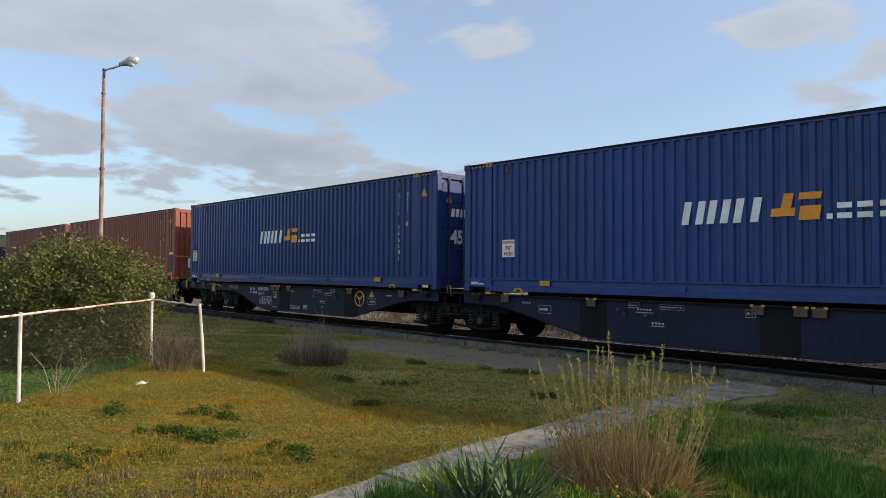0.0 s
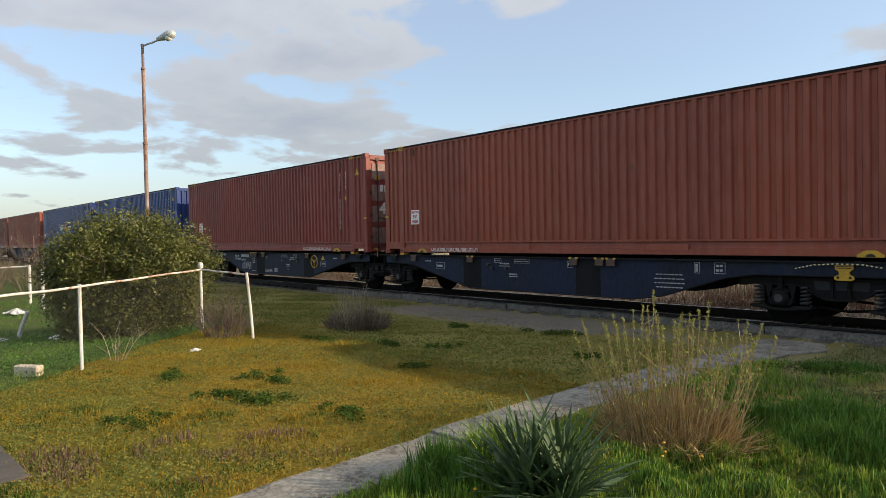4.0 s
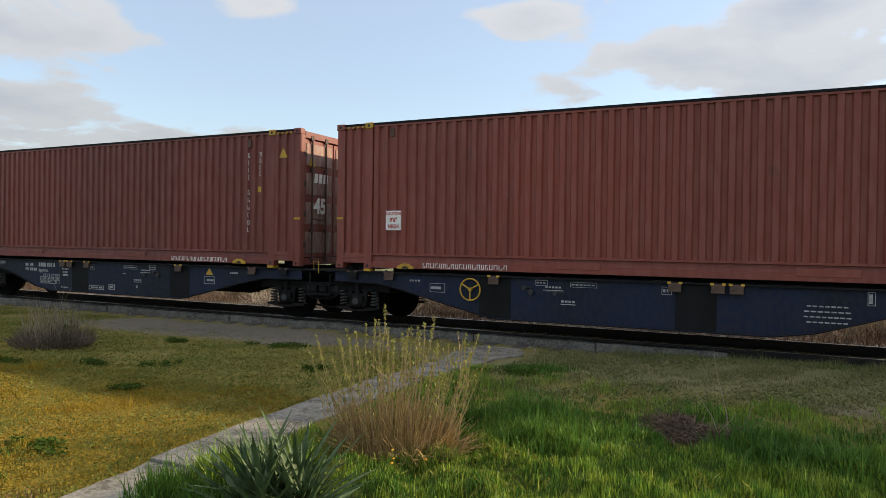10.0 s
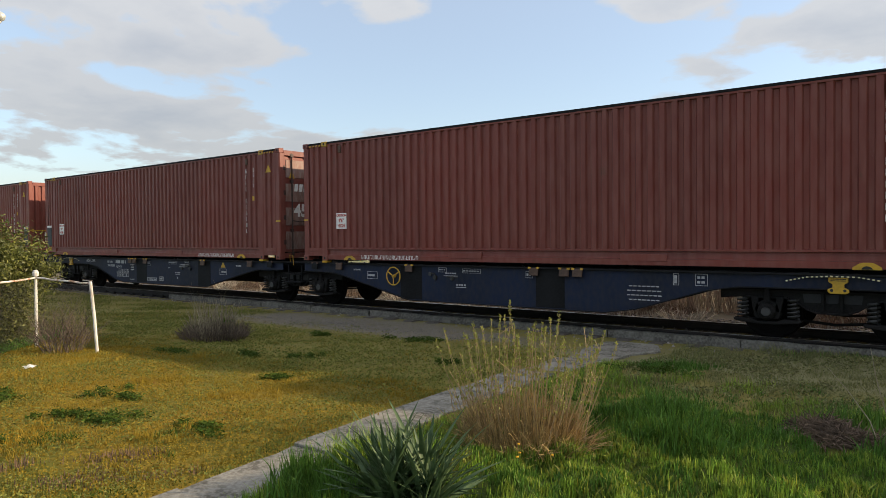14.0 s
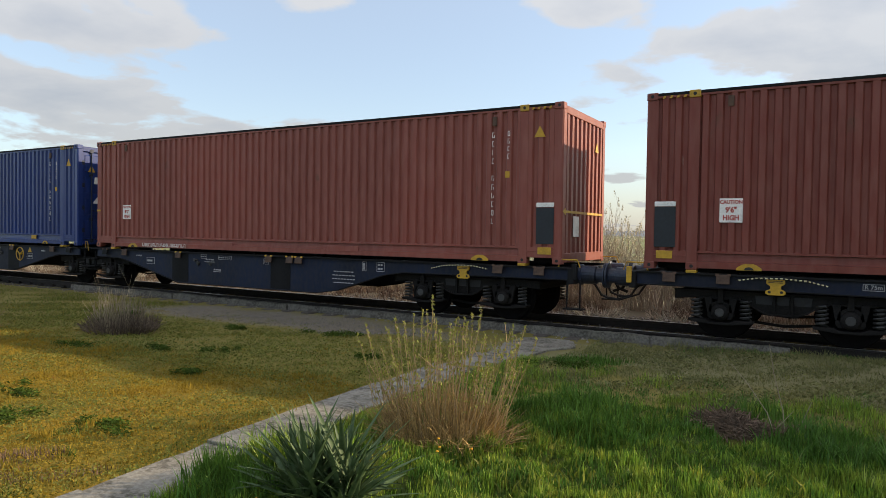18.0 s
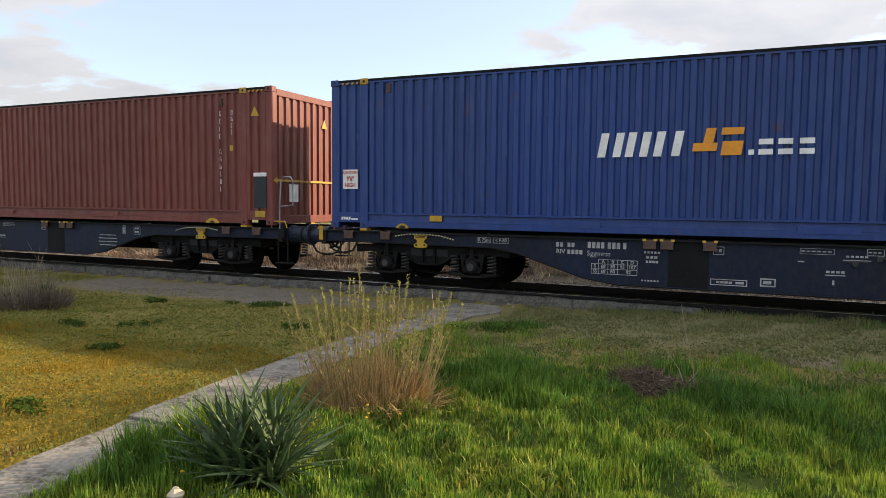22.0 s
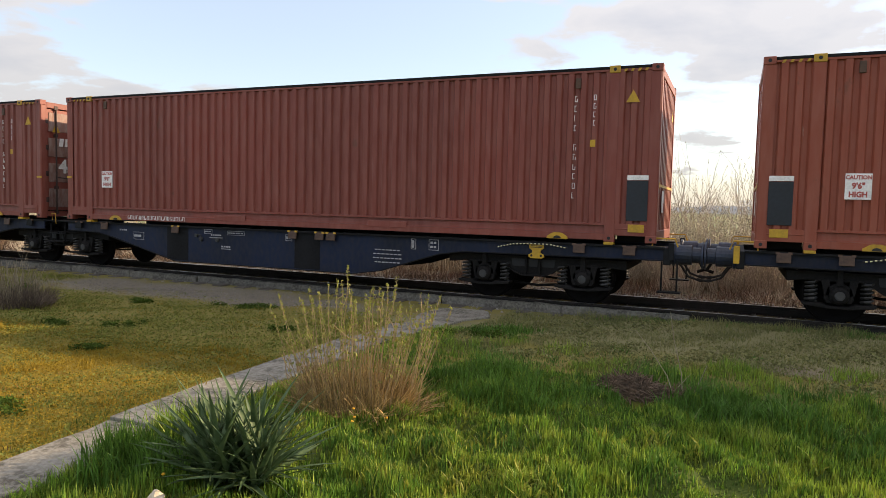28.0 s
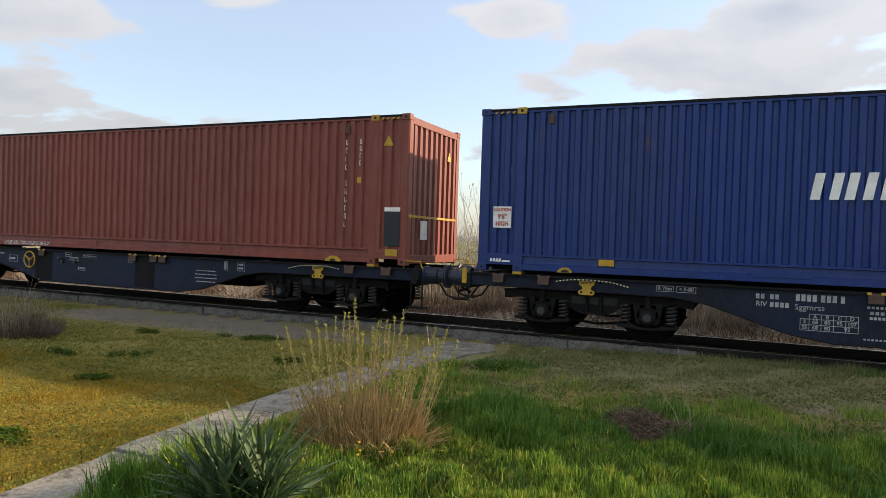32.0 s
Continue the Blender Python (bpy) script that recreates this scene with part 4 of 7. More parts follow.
        part("name_mark", slanted(slanted(slanted(Geo(), 0.0, 0.11, 0, 0.20, 0.03, 0), 0.16, 0.27, 0, 0.20, 0.03, 0), 0.32, 0.48, 0, 0.20, 0.03, 0), M["white"], c, at=Matrix.Translation((xd + 0.006, -0.75, 1.80)) @ pose(0, 0, 0, 0, 0, 90))
        part("warning_sign", Geo().prism([(-0.93, 2.14), (-0.71, 2.14), (-0.82, 2.35)], xd + 0.002, xd + 0.006, "x"), M["yellow"], c, "yellow warning triangle")
    if base_red:
        xa, xb = sorted((d * (HL - 0.16), d * (HL - 0.006)))
        part("post_stripe", Geo().box(xa, xb, Y - 0.001, Y + 0.02, 0.985, 1.03), M["yellow"], c, "short yellow stripe")
    # corner castings, top and bottom, and the inner ones
    for kind, xs, mt in (("corner_casting", (-HL + 0.089, HL - 0.089), pm), ("inner_casting", (-HL + 0.762, HL - 0.762), M["yellow"])):
        for x in xs:
            for s in (-1, 1):
                for z, nm in ((0.06, kind), (HC - 0.055, kind)):
                    m2 = mt if z > 1 or kind == "corner_casting" else pm
                    y = s * (HW - 0.075)
                    w = 0.089
                    ob = part(nm, Geo().box(-w, w, -0.08, 0.08, -0.06, 0.06), m2, c, bevel=0.008, at=Matrix.Translation((x, y, z + (0.006 if z > 1 else 0))))
                    if s < 0:
                        # flat black disc stands for the shade in the hole
                        part("casting_hole", Geo().lathe([(0.0, -0.002), (0.028, -0.002), (0.028, 0.0)], (0, -0.0815, 0), "y", 10), M["black"], ob)
    # hazard stripes on the top corners
    for e2 in (-1, 1):
        g = Geo()
        for i in range(4):
            x = e2 * (HL - 0.27 - i * 0.11)
            slanted(g, x - 0.02, x + 0.02, HC - 0.095, HC - 0.05, 0.025, Y - 0.001)
        part("hazard_stripes", g, M["yellow"], c, "slanting yellow hazard stripes")
    # markings on the side that faces the camera
    yl = Y + 0.010
    g = Geo()
    zz = HC - 0.46
    rnd = random.Random(name)

    def sign(x, z, w, h):
        """One unreadable character: two or three thin strokes."""
        t = 0.010
        g.box(x, x + t, yl - 0.004, yl, z - h, z)
        g.box(x + t, x + w, yl - 0.004, yl, z - t, z) if rnd.random() < 0.7 else None
        g.box(x + t, x + w, yl - 0.004, yl, z - h, z - h + t) if rnd.random() < 0.6 else None
        g.box(x + w, x + w + t, yl - 0.004, yl, z - h, z - h * rnd.choice((0, 0.5))) if rnd.random() < 0.5 else None

    for i in range(11):
        if i != 4:
            sign(-HL + 12.30, zz, 0.038, 0.10)
        zz -= 0.162
    zz = HC - 0.45
    for i in range(4):
        sign(-HL + 12.62, zz, 0.034, 0.09)
        zz -= 0.14
    tagged(part("serial_mark", g, M["label"], c, "column of small white marks"), kind="stuff")
    part("vent", Geo().box(-HL + 12.31, -HL + 12.40, yl - 0.03, yl, HC - 0.34, HC - 0.17), M["rust"], c, "small dark vent cover", bevel=0.006)
    part("vent", Geo().box(-HL + 1.26, -HL + 1.35, yl - 0.03, yl, HC - 0.30, HC - 0.13), M["rust"], c, "small dark vent cover", bevel=0.006)
    part("number_plate", Geo().box(-HL + 12.58, -HL + 12.67, yl - 0.008, yl, 1.58, 1.70), M["yellow"], c, "small yellow plate", bevel=0.004)
    part("warning_sign", Geo().prism([(-HL + 13.15, 2.30), (-HL + 13.37, 2.30), (-HL + 13.26, 2.50)], yl - 0.008, yl), M["yellow"], c, "yellow warning triangle")
    for x in (1.62, 12.08):
        hw, hh = (0.13, 0.09) if marks == "blue" else (0.185, 0.105)
        g = Geo().prism([(-HL + x + hw * u, 0.02 + hh * v) for u, v in ((1, 0), (0.98, 0.35), (0.55, 0.85), (0.3, 1), (-0.3, 1), (-0.55, 0.85), (-0.98, 0.35), (-1, 0))], Y - 0.012, Y - 0.001)
        eye = part("lifting_eye_mark", g, M["yellow"], c, "yellow half-round lifting mark")
        # flat black half-disc stands for the shade in the hole
        part("lifting_hole", Geo().prism([(-HL + x + 0.07 * math.cos(a), 0.025 + 0.05 * math.sin(a)) for a in np.linspace(0, math.pi, 7)], Y - 0.015, Y - 0.011), M["black"], eye)
    cx = -HL + (0.45 if marks == "blue" and front < 0 else 1.34)
    if marks != "stack":
        lab = part("caution_plate", Geo().box(cx - 0.17, cx + 0.17, yl - 0.006, yl, 0.77, 1.15), M["label"], c, "white caution plate")
        for body, size, z, mt in (("CAUTION", 0.082, 1.09, "label_red"), ("9'6\"", 0.12, 0.965, "label_red"), ("HIGH", 0.11, 0.84, "label_red")):
            lettering("caution_word", body, size, M[mt], lab, Matrix.Translation((cx, yl - 0.008, z)) @ pose(0, 0, 0, 90, 0, 0), 0.001, "", 0.9, 1.2)
    if marks == "blue":
        z0, z1, yb = 1.30, 1.70, Y + 0.006
        x = -HL + 5.30
        def mark(mat, *blocks, boxes=()):
            g = Geo()
            for x0, x1, a, b, lean in blocks:
                slanted(g, x + x0, x + x1, a, b, lean, yb)
            for x0, x1, a, b in boxes:
                g.box(x + x0, x + x1, yb - 0.004, yb, a, b)
            part("word_mark", g, M[mat], c, mat + " slanted block mark")

        for k in (0.0, 0.25, 0.45, 0.68, 0.90, 1.18):                    # slanting white strokes
            mark("white", (k, k + 0.13, z0, z1, 0.07))
        mark("orange", (1.50, 1.86, z0 + 0.07, z0 + 0.20, 0.02), (1.66, 1.81, z0 + 0.202, z1 + 0.03, 0.05))
        mark("orange", (1.92, 2.24, z1 - 0.08, z1 + 0.03, 0.02), (1.92, 2.22, z0, z0 + 0.22, 0.03))
        mark("white", boxes=((2.32, 2.40, z0, z0 + 0.08),))
        for k in (2.46, 2.73, 3.02):
            mark("white", boxes=((k, k + 0.20, z0, z0 + 0.085), (k, k + 0.20, z0 + 0.155, z0 + 0.24)))
        for a in (2.32, 11.46):
            part("rail_plate", Geo().box(-HL + a - 0.13, -HL + a + 0.13, Y + 0.0, Y + 0.012, 0.16, 0.27), M["yellow"], c, "yellow plate", bevel=0.004)
        g = Geo()
        for i in range(4):
            slanted(g, -HL + 0.24 + i * 0.055, -HL + 0.28 + i * 0.055, 0.16, 0.22, 0.012, Y + 0.006)
        g.box(-HL + 0.47, -HL + 0.62, Y + 0.002, Y + 0.006, 0.16, 0.19)
        part("small_mark", g, M["white"], c)
    else:
        # dark board with a pale strip and a yellow plate at the blank end
        bx = front * (HL - 0.33)
        bd = part("board", Geo().box(bx - 0.17, bx + 0.17, Y + 0.0, Y + 0.012, 0.36, 1.02), M["panel_dark"], c, "dark board", bevel=0.004)
        part("board_strip", Geo().box(bx - 0.17, bx + 0.17, Y - 0.001, Y + 0.012, 1.03, 1.11), M["label"], bd, "pale strip", bevel=0.003)
        part("board_plate", Geo().box(bx - 0.13, bx + 0.13, Y - 0.003, Y + 0.01, 0.17, 0.30), M["yellow"], bd, "yellow plate", bevel=0.004)
        g = Geo()
        if marks == "stack":
            for i, wide in enumerate((0.34, 0.32, 0.16, 0.34, 0.30, 0.34)):      # six plain spool shapes, one under another
                bars = ((0, 0, wide, 0.05), (0, -0.05, 0.11, 0.11), (0, -0.16, wide * 0.7, 0.05))
                for dx, dz, w, h in bars:
                    cxx, z = -HL + 1.55 + dx, 2.50 - i * 0.262 + dz
                    g.box(cxx - w * 0.5, cxx + w * 0.5, yl - 0.004, yl, z - h, z)
                part("word_mark", g, M["white"], c, "white block mark")
                g = Geo()
        x = -HL + (1.98 if marks == "stack" else (10.02 if front < 0 else 2.0))
        for i in range(20 if marks != "stack" else 12):
            w = rnd.choice((0.05, 0.06, 0.07))
            if not (marks == "stack" and i in (3, 8)):
                g.box(x, x + 0.012, Y + 0.001, Y + 0.005, 0.055, 0.14)
                g.box(x + w - 0.012, x + w, Y + 0.001, Y + 0.005, 0.05, 0.14 if i % 3 else 0.09)
                g.box(x + 0.016, x + w - 0.012, Y + 0.001, Y + 0.005, 0.128 if i % 2 else 0.05, 0.14 if i % 2 else 0.062)
            x += w + 0.026 if marks != "stack" else w + 0.06
        tagged(part("rail_mark", g, M["white"], c, "row of small white block marks"), kind="stuff")
    c.location = (0, 0, 0)
    return c


def build_bogie(parent, x):
    """A two-axle freight bogie: fish-bellied side frames with windows, axle boxes between paired coil springs."""
    b = part("bogie", Geo().box(-0.16, 0.16, -0.95, 0.95, 0.46, 0.70).box(-1.62, -1.50, -0.98, 0.98, 0.64, 0.78).box(1.50, 1.62, -0.98, 0.98, 0.64, 0.78), M["bogie"], parent, "grimy cast two-axle bogie", bevel=0.015, at=Matrix.Translation((x, 0, LIFT)))
    top = [(-1.62, 0.79), (1.62, 0.79)]
    belly = [(1.62, 0.64), (1.22, 0.68), (0.62, 0.68), (0.48, 0.62), (0.34, 0.52), (0.20, 0.465), (-0.20, 0.465), (-0.34, 0.52), (-0.48, 0.62), (-0.62, 0.68), (-1.22, 0.68), (-1.62, 0.64)]
    for s in (-1, 1):
        side = part("side_frame", Geo().prism(top + belly, s * 1.0 - 0.05, s * 1.0 + 0.05), M["bogie"], b, bevel=0.010)
        part("top_flange", Geo().box(-1.62, 1.62, s * 1.02 - 0.09, s * 1.02 + 0.09, 0.785, 0.805), M["bogie"], side)
        g = Geo()
        edge = belly[1:-1]
        for p, q in zip(edge, edge[1:]):
            g.prism([(p[0], p[1] - 0.012), (q[0], q[1] - 0.012), (q[0], q[1] + 0.012), (p[0], p[1] + 0.012)], s * 1.02 - 0.085, s * 1.02 + 0.085)
        part("belly_flange", g, M["bogie"], side)
        for a, w in ((-0.27, 0.13), (0.0, 0.09), (0.27, 0.13)) if s < 0 else ():            # dark windows over the belly, their shade put into black plates
            part("frame_window", Geo().prism([(a - w, 0.755), (a + w, 0.755), (a + w * 0.85, 0.62), (a - w * 0.85, 0.62)], s * 1.051, s * 1.056), M["black"], side)
        for a in (-0.125, 0.125) if s < 0 else ():
            part("frame_rib", Geo().box(a - 0.018, a + 0.018, s * 1.075 - 0.03, s * 1.075 + 0.03, 0.49, 0.785), M["bogie"], side)
        for a in (-0.9, 0.9):
            box = part("axle_box", Geo().lathe([(0.0, s * 1.19), (0.09, s * 1.19), (0.125, s * 1.16), (0.14, s * 1.12), (0.14, s * 0.98)], (a, 0, 0.46), "y", 14)
                       .prism([(a - 0.20, 0.40), (a - 0.16, 0.58), (a - 0.07, 0.63), (a + 0.07, 0.63), (a + 0.16, 0.58), (a + 0.20, 0.40), (a + 0.16, 0.34), (a - 0.16, 0.34)], s * 1.03 - 0.08, s * 1.03 + 0.08)
                       .prism([(a - 0.50, 0.335), (a - 0.22, 0.335), (a - 0.14, 0.30), (a + 0.14, 0.30), (a + 0.22, 0.335), (a + 0.50, 0.335), (a + 0.48, 0.295), (a + 0.14, 0.255), (a - 0.14, 0.255), (a - 0.48, 0.295)], s * 1.03 - 0.11, s * 1.03 + 0.11)
                       .prism([(a - 0.05, 0.60), (a + 0.05, 0.60), (a + 0.035, 0.86), (a - 0.035, 0.86)], s * 1.09 - 0.04, s * 1.09 + 0.04)
                       .prism([(a - 0.25, 0.70), (a - 0.20, 0.45), (a - 0.12, 0.45), (a - 0.13, 0.70)], s * 1.08 - 0.03, s * 1.08 + 0.03).prism([(a + 0.25, 0.70), (a + 0.20, 0.45), (a + 0.12, 0.45), (a + 0.13, 0.70)], s * 1.08 - 0.03, s * 1.08 + 0.03), M["bogie"], b, bevel=0.008)
            if s < 0:
                part("axle_cap", Geo().lathe([(0, s * 1.20), (0.065, s * 1.20), (0.075, s * 1.185)], (a, 0, 0.46), "y", 12), M["spring"], box)
            for k in (-0.37, 0.37):
                turns = [(a + k + 0.078 * math.cos(i * math.pi / 3), s * 1.04 + 0.078 * math.sin(i * math.pi / 3), 0.345 + i * 0.0105) for i in range(33)]
                part("coil_spring", Geo().tube(turns, 0.0185, 5), M["spring"], b)
        part("brake_lever", Geo().tube([(-0.45, s * 0.7, 0.30), (0, s * 0.72, 0.26), (0.45, s * 0.7, 0.30)], 0.025, 6), M["bogie"], b)
    for a in (-0.9, 0.9):
        g = Geo()
        for s in (-1, 1):
            g.lathe([(0.09, s * 0.68), (0.20, s * 0.70), (0.36, s * 0.735), (0.40, s * 0.75), (0.452, s * 0.755), (0.46, s * 0.70), (0.462, s * 0.69), (0.488, s * 0.675), (0.488, s * 0.655), (0.40, s * 0.65), (0.36, s * 0.67), (0.20, s * 0.66), (0.09, s * 0.64)], (0, 0, 0), "y", 28)
        g.lathe([(0.08, -0.98), (0.08, 0.98)], (0, 0, 0), "y", 12)
        for s in (-1, 1):
            g.box(-0.03, 0.03, s * 0.742 - 0.006, s * 0.742 + 0.006, 0.22, 0.34)
        part("wheelset", g, M["wheel"], b, "pair of steel wheels on an axle", at=Matrix.Translation((a, 0, 0.46)))
    return b


def build_wagon(wheel_right):
    """An articulated container flat wagon: two decks on three bogies. Its origin is the left container's left end."""
    w = thing("container_wagon", "navy-grey articulated flat wagon carrying two containers", "freight wagon", "wagons of the freight train")
    full = 2 * LC + GAP

    def mirror(s, right):
        return full - s if right else s

    for right in (False, True):
        deck = part("deck", Geo().box(*sorted((mirror(-0.12, right), mirror(LC + 0.10, right))), -0.55, 0.55, 0.86, 1.06), M["frame_dark"], w, bevel=0.015)
        outline = [(-0.12, 1.10), (-0.12, 0.90), (3.4, 0.88), (3.9, 0.80), (5.1, 0.42), (5.7, 0.33), (10.3, 0.33), (12.3, 0.80), (12.75, 0.88), (13.75, 0.90), (13.75, 1.10)]
        for s in (-1, 1):
            line = [(mirror(a, right), z) for a, z in outline]
            sill = part("side_sill", Geo().prism(line, s * 1.19 - 0.012, s * 1.19 + 0.012), M["frame"], w, bevel=0.004)
            part("top_flange", Geo().box(*sorted((mirror(-0.12, right), mirror(13.75, right))), min(s * 1.10, s * 1.26), max(s * 1.10, s * 1.26), 1.10, 1.13), M["frame_dark"], sill, bevel=0.004)
            low = [(a, z) for a, z in outline if z < 1.05]
            pts = [(mirror(a, right), s * 1.19, z) for a, z in low]
            g = Geo()
            for p, q in zip(pts, pts[1:]):
                g.prism([(p[0], p[2]), (q[0], q[2]), (q[0], q[2] + 0.018), (p[0], p[2] + 0.018)], s * 1.19 - 0.05, s * 1.19 + 0.05)
            part("bottom_flange", g, M["frame_dark"], sill)
            for a in (6.80, 10.25):
                x = mirror(a, right)
                # flat dark plate, the recess and its shade put into the colour
                part("recess_panel", Geo().box(x - 0.31, x + 0.31, min(s * 1.196, s * 1.206), max(s * 1.196, s * 1.206), 0.36, 1.09), M["frame_dark"], sill, bevel=0.004)
            for x in np.arange(1.2, 13.4, 1.25):
                part("stiffener", Geo().box(mirror(x, right) - 0.012, mirror(x, right) + 0.012, min(s * 1.06, s * 1.178), max(s * 1.06, s * 1.178), 0.91, 1.09), M["frame_dark"], sill)
            # folding spigot flaps on the sill
            for a, mt in ((0.42, "rust"), (1.25, "rust"), (6.20, "rust"), (6.47, "rust"), (7.12, "rust"), (10.26, "rust"), (12.45, "rust"), (13.3, "frame_dark")):
                x = mirror(a, right)
                f = part("spigot_flap", Geo().box(-0.10, 0.10, -0.014, 0.014, -0.13, 0.02), M[mt], sill, "rusty folding spigot flap", bevel=0.004, at=Matrix.Translation((x, s * 1.262, 1.10)) @ pose(0, 0, 0, 8 * s, 0, 0))
                part("flap_hinge", Geo().box(-0.115, -0.06, -0.02, 0.02, 0.0, 0.035).box(0.06, 0.115, -0.02, 0.02, 0.0, 0.035), M["yellow"] if 6 < a < 11 else M["rust"], f)
            for a in (0.762, 12.954):
                x = mirror(a, right)
                part("container_seat", Geo().box(x - 0.08, x + 0.08, min(s * 1.08, s * 1.275), max(s * 1.08, s * 1.275), 1.13, 1.178), M["yellow"], sill, "yellow container seat", bevel=0.006)
            # brake block cover with yellow stripes by the outer bogie
            x = mirror(2.0, right)
            cover = part("brake_cover", Geo().prism([(-0.13, 1.075), (0.13, 1.075), (0.13, 1.01), (0.075, 0.975), (0.075, 0.93), (0.14, 0.90), (0.14, 0.86), (0.10, 0.835), (-0.10, 0.835), (-0.14, 0.86), (-0.14, 0.90), (-0.075, 0.93), (-0.075, 0.975), (-0.13, 1.01)], s * 1.225 - 0.02, s * 1.225 + 0.02), M["yellow"], sill, "yellow brake release plate", bevel=0.005, at=Matrix.Translation((x, 0, 0)))
            part("cover_slots", Geo().box(-0.10, 0.10, s * 1.247 - 0.002, s * 1.247 + 0.002, 1.025, 1.035).box(-0.10, 0.10, s * 1.247 - 0.002, s * 1.247 + 0.002, 1.05, 1.06).lathe([(0, s * 1.248), (0.022, s * 1.248), (0.022, s * 1.24)], (-0.085, 0, 0.885), "y", 10).lathe([(0, s * 1.248), (0.022, s * 1.248), (0.022, s * 1.24)], (0.085, 0, 0.885), "y", 10), M["black"], cover)
            e = 1 if not right else -1
            ends = [Vector(p) for p in ((x - 0.55 * e, s * 1.27, 1.04), (x - 0.25 * e, s * 1.275, 1.09), (x + 0.1 * e, s * 1.275, 1.095), (x + 0.42 * e, s * 1.275, 1.075), (x + 0.70 * e, s * 1.27, 1.01))]
            g, k = Geo(), Geo()
            for j in range(40):
                p, q = (ends[min(3, int(v))].lerp(ends[min(3, int(v)) + 1], v - min(3, int(v))) for v in (j / 10, (j + 1) / 10))
                (g if j % 2 else k).tube([p, q], 0.011, 5)
            part("pull_rod", g, M["stripe_pale"], sill, "cream-striped pull rod")
            part("pull_rod", k, M["black"], sill, "black stripes of the pull rod")
        # writing and signs on the near sill
        yl = -1.203
        g = Geo()

        def bars(x, z, n, w0, h, gap=0.02):
            xx = mirror(x, right) - (n * (w0 + gap)) / 2
            for i in range(n):
                g.box(xx, xx + w0, yl - 0.0045, yl - 0.0015, z - h / 2, z + h / 2)
                xx += w0 + gap

        def box_line(x, z, ww, hh, t=0.008):
            x = mirror(x, right)
            for a in ((x - ww / 2, x + ww / 2, z - hh / 2, z - hh / 2 + t), (x - ww / 2, x + ww / 2, z + hh / 2 - t, z + hh / 2), (x - ww / 2, x - ww / 2 + t, z - hh / 2, z + hh / 2), (x + ww / 2 - t, x + ww / 2, z - hh / 2, z + hh / 2)):
                g.box(a[0], a[1], yl - 0.0045, yl - 0.0015, a[2], a[3])

        if not right:
            bars(4.69, 0.99, 2, 0.05, 0.075); bars(4.89, 0.99, 2, 0.05, 0.075); bars(5.32, 1.0, 4, 0.055, 0.105); bars(5.62, 1.0, 3, 0.055, 0.105); bars(5.80, 1.0, 1, 0.05, 0.105); bars(4.96, 0.87, 4, 0.05, 0.075)
            # the load table
            for z in (0.76, 0.685, 0.60, 0.515):
                g.box(5.24 if z < 0.7 else 5.36, 6.0, yl - 0.0045, yl - 0.0015, z - 0.004, z + 0.004)
            for x in (5.24, 5.36, 5.52, 5.68, 5.84, 6.0):
                g.box(x - 0.004, x + 0.004, yl - 0.0045, yl - 0.0015, 0.515, 0.685 if x < 5.3 else 0.76)
            bars(6.24, 0.91, 5, 0.035, 0.035); bars(6.24, 0.83, 3, 0.045, 0.045); bars(6.24, 0.755, 4, 0.04, 0.04, 0.012); bars(6.22, 0.44, 6, 0.03, 0.025)
            box_line(3.27, 1.02, 0.27, 0.10); box_line(3.60, 1.02, 0.30, 0.10)
            g2_signs = ((10.72, 0.89), (11.17, 0.98), (11.17, 0.80))
        else:
            g2_signs = ((10.72, 0.89), (12.0, 0.0), (11.42, 0.86))
            bars(4.95, 0.84, 7, 0.06, 0.02); bars(4.95, 0.76, 7, 0.07, 0.02); bars(4.95, 0.68, 8, 0.06, 0.02); bars(4.95, 0.60, 7, 0.06, 0.02)
            box_line(4.40, 0.98, 0.10, 0.20); bars(4.40, 0.98, 1, 0.05, 0.14); box_line(3.98, 0.98, 0.20, 0.20); bars(3.98, 1.02, 2, 0.05, 0.04); bars(3.98, 0.94, 2, 0.05, 0.04)
        if not right:
            box_line(7.41, 0.48, 0.54, 0.10, 0.013); bars(7.35, 0.48, 4, 0.05, 0.035, 0.012); bars(7.58, 0.48, 1, 0.12, 0.035)
            box_line(7.97, 0.51, 0.22, 0.13, 0.02); bars(7.97, 0.51, 1, 0.12, 0.05)
            bars(8.86, 0.56, 1, 0.03, 0.07); bars(8.42, 0.86, 1, 0.09, 0.02)
        box_line(8.62, 1.02, 0.46, 0.09, 0.006); bars(8.62, 1.02, 6, 0.05, 0.02); box_line(9.37, 1.03, 0.22, 0.10); bars(9.37, 1.03, 3, 0.04, 0.02)
        bars(9.15, 0.96, 5, 0.04, 0.03); bars(9.15, 0.905, 1, 0.36, 0.012); bars(8.88, 0.72, 4, 0.045, 0.035); bars(8.88, 0.67, 1, 0.26, 0.014)
        box_line(7.25, 0.98, 0.16, 0.13); bars(7.25, 0.98, 2, 0.04, 0.05)
        x = g2_signs[2][0]
        box_line(x, g2_signs[2][1], 0.32, 0.17); bars(x + 0.03, g2_signs[2][1], 2, 0.10, 0.05, 0.01)
        bars(11.9, 0.98, 4, 0.04, 0.035)
        tagged(part("sill_marking", g, M["faint"], w, "small white painted marks"), kind="stuff")
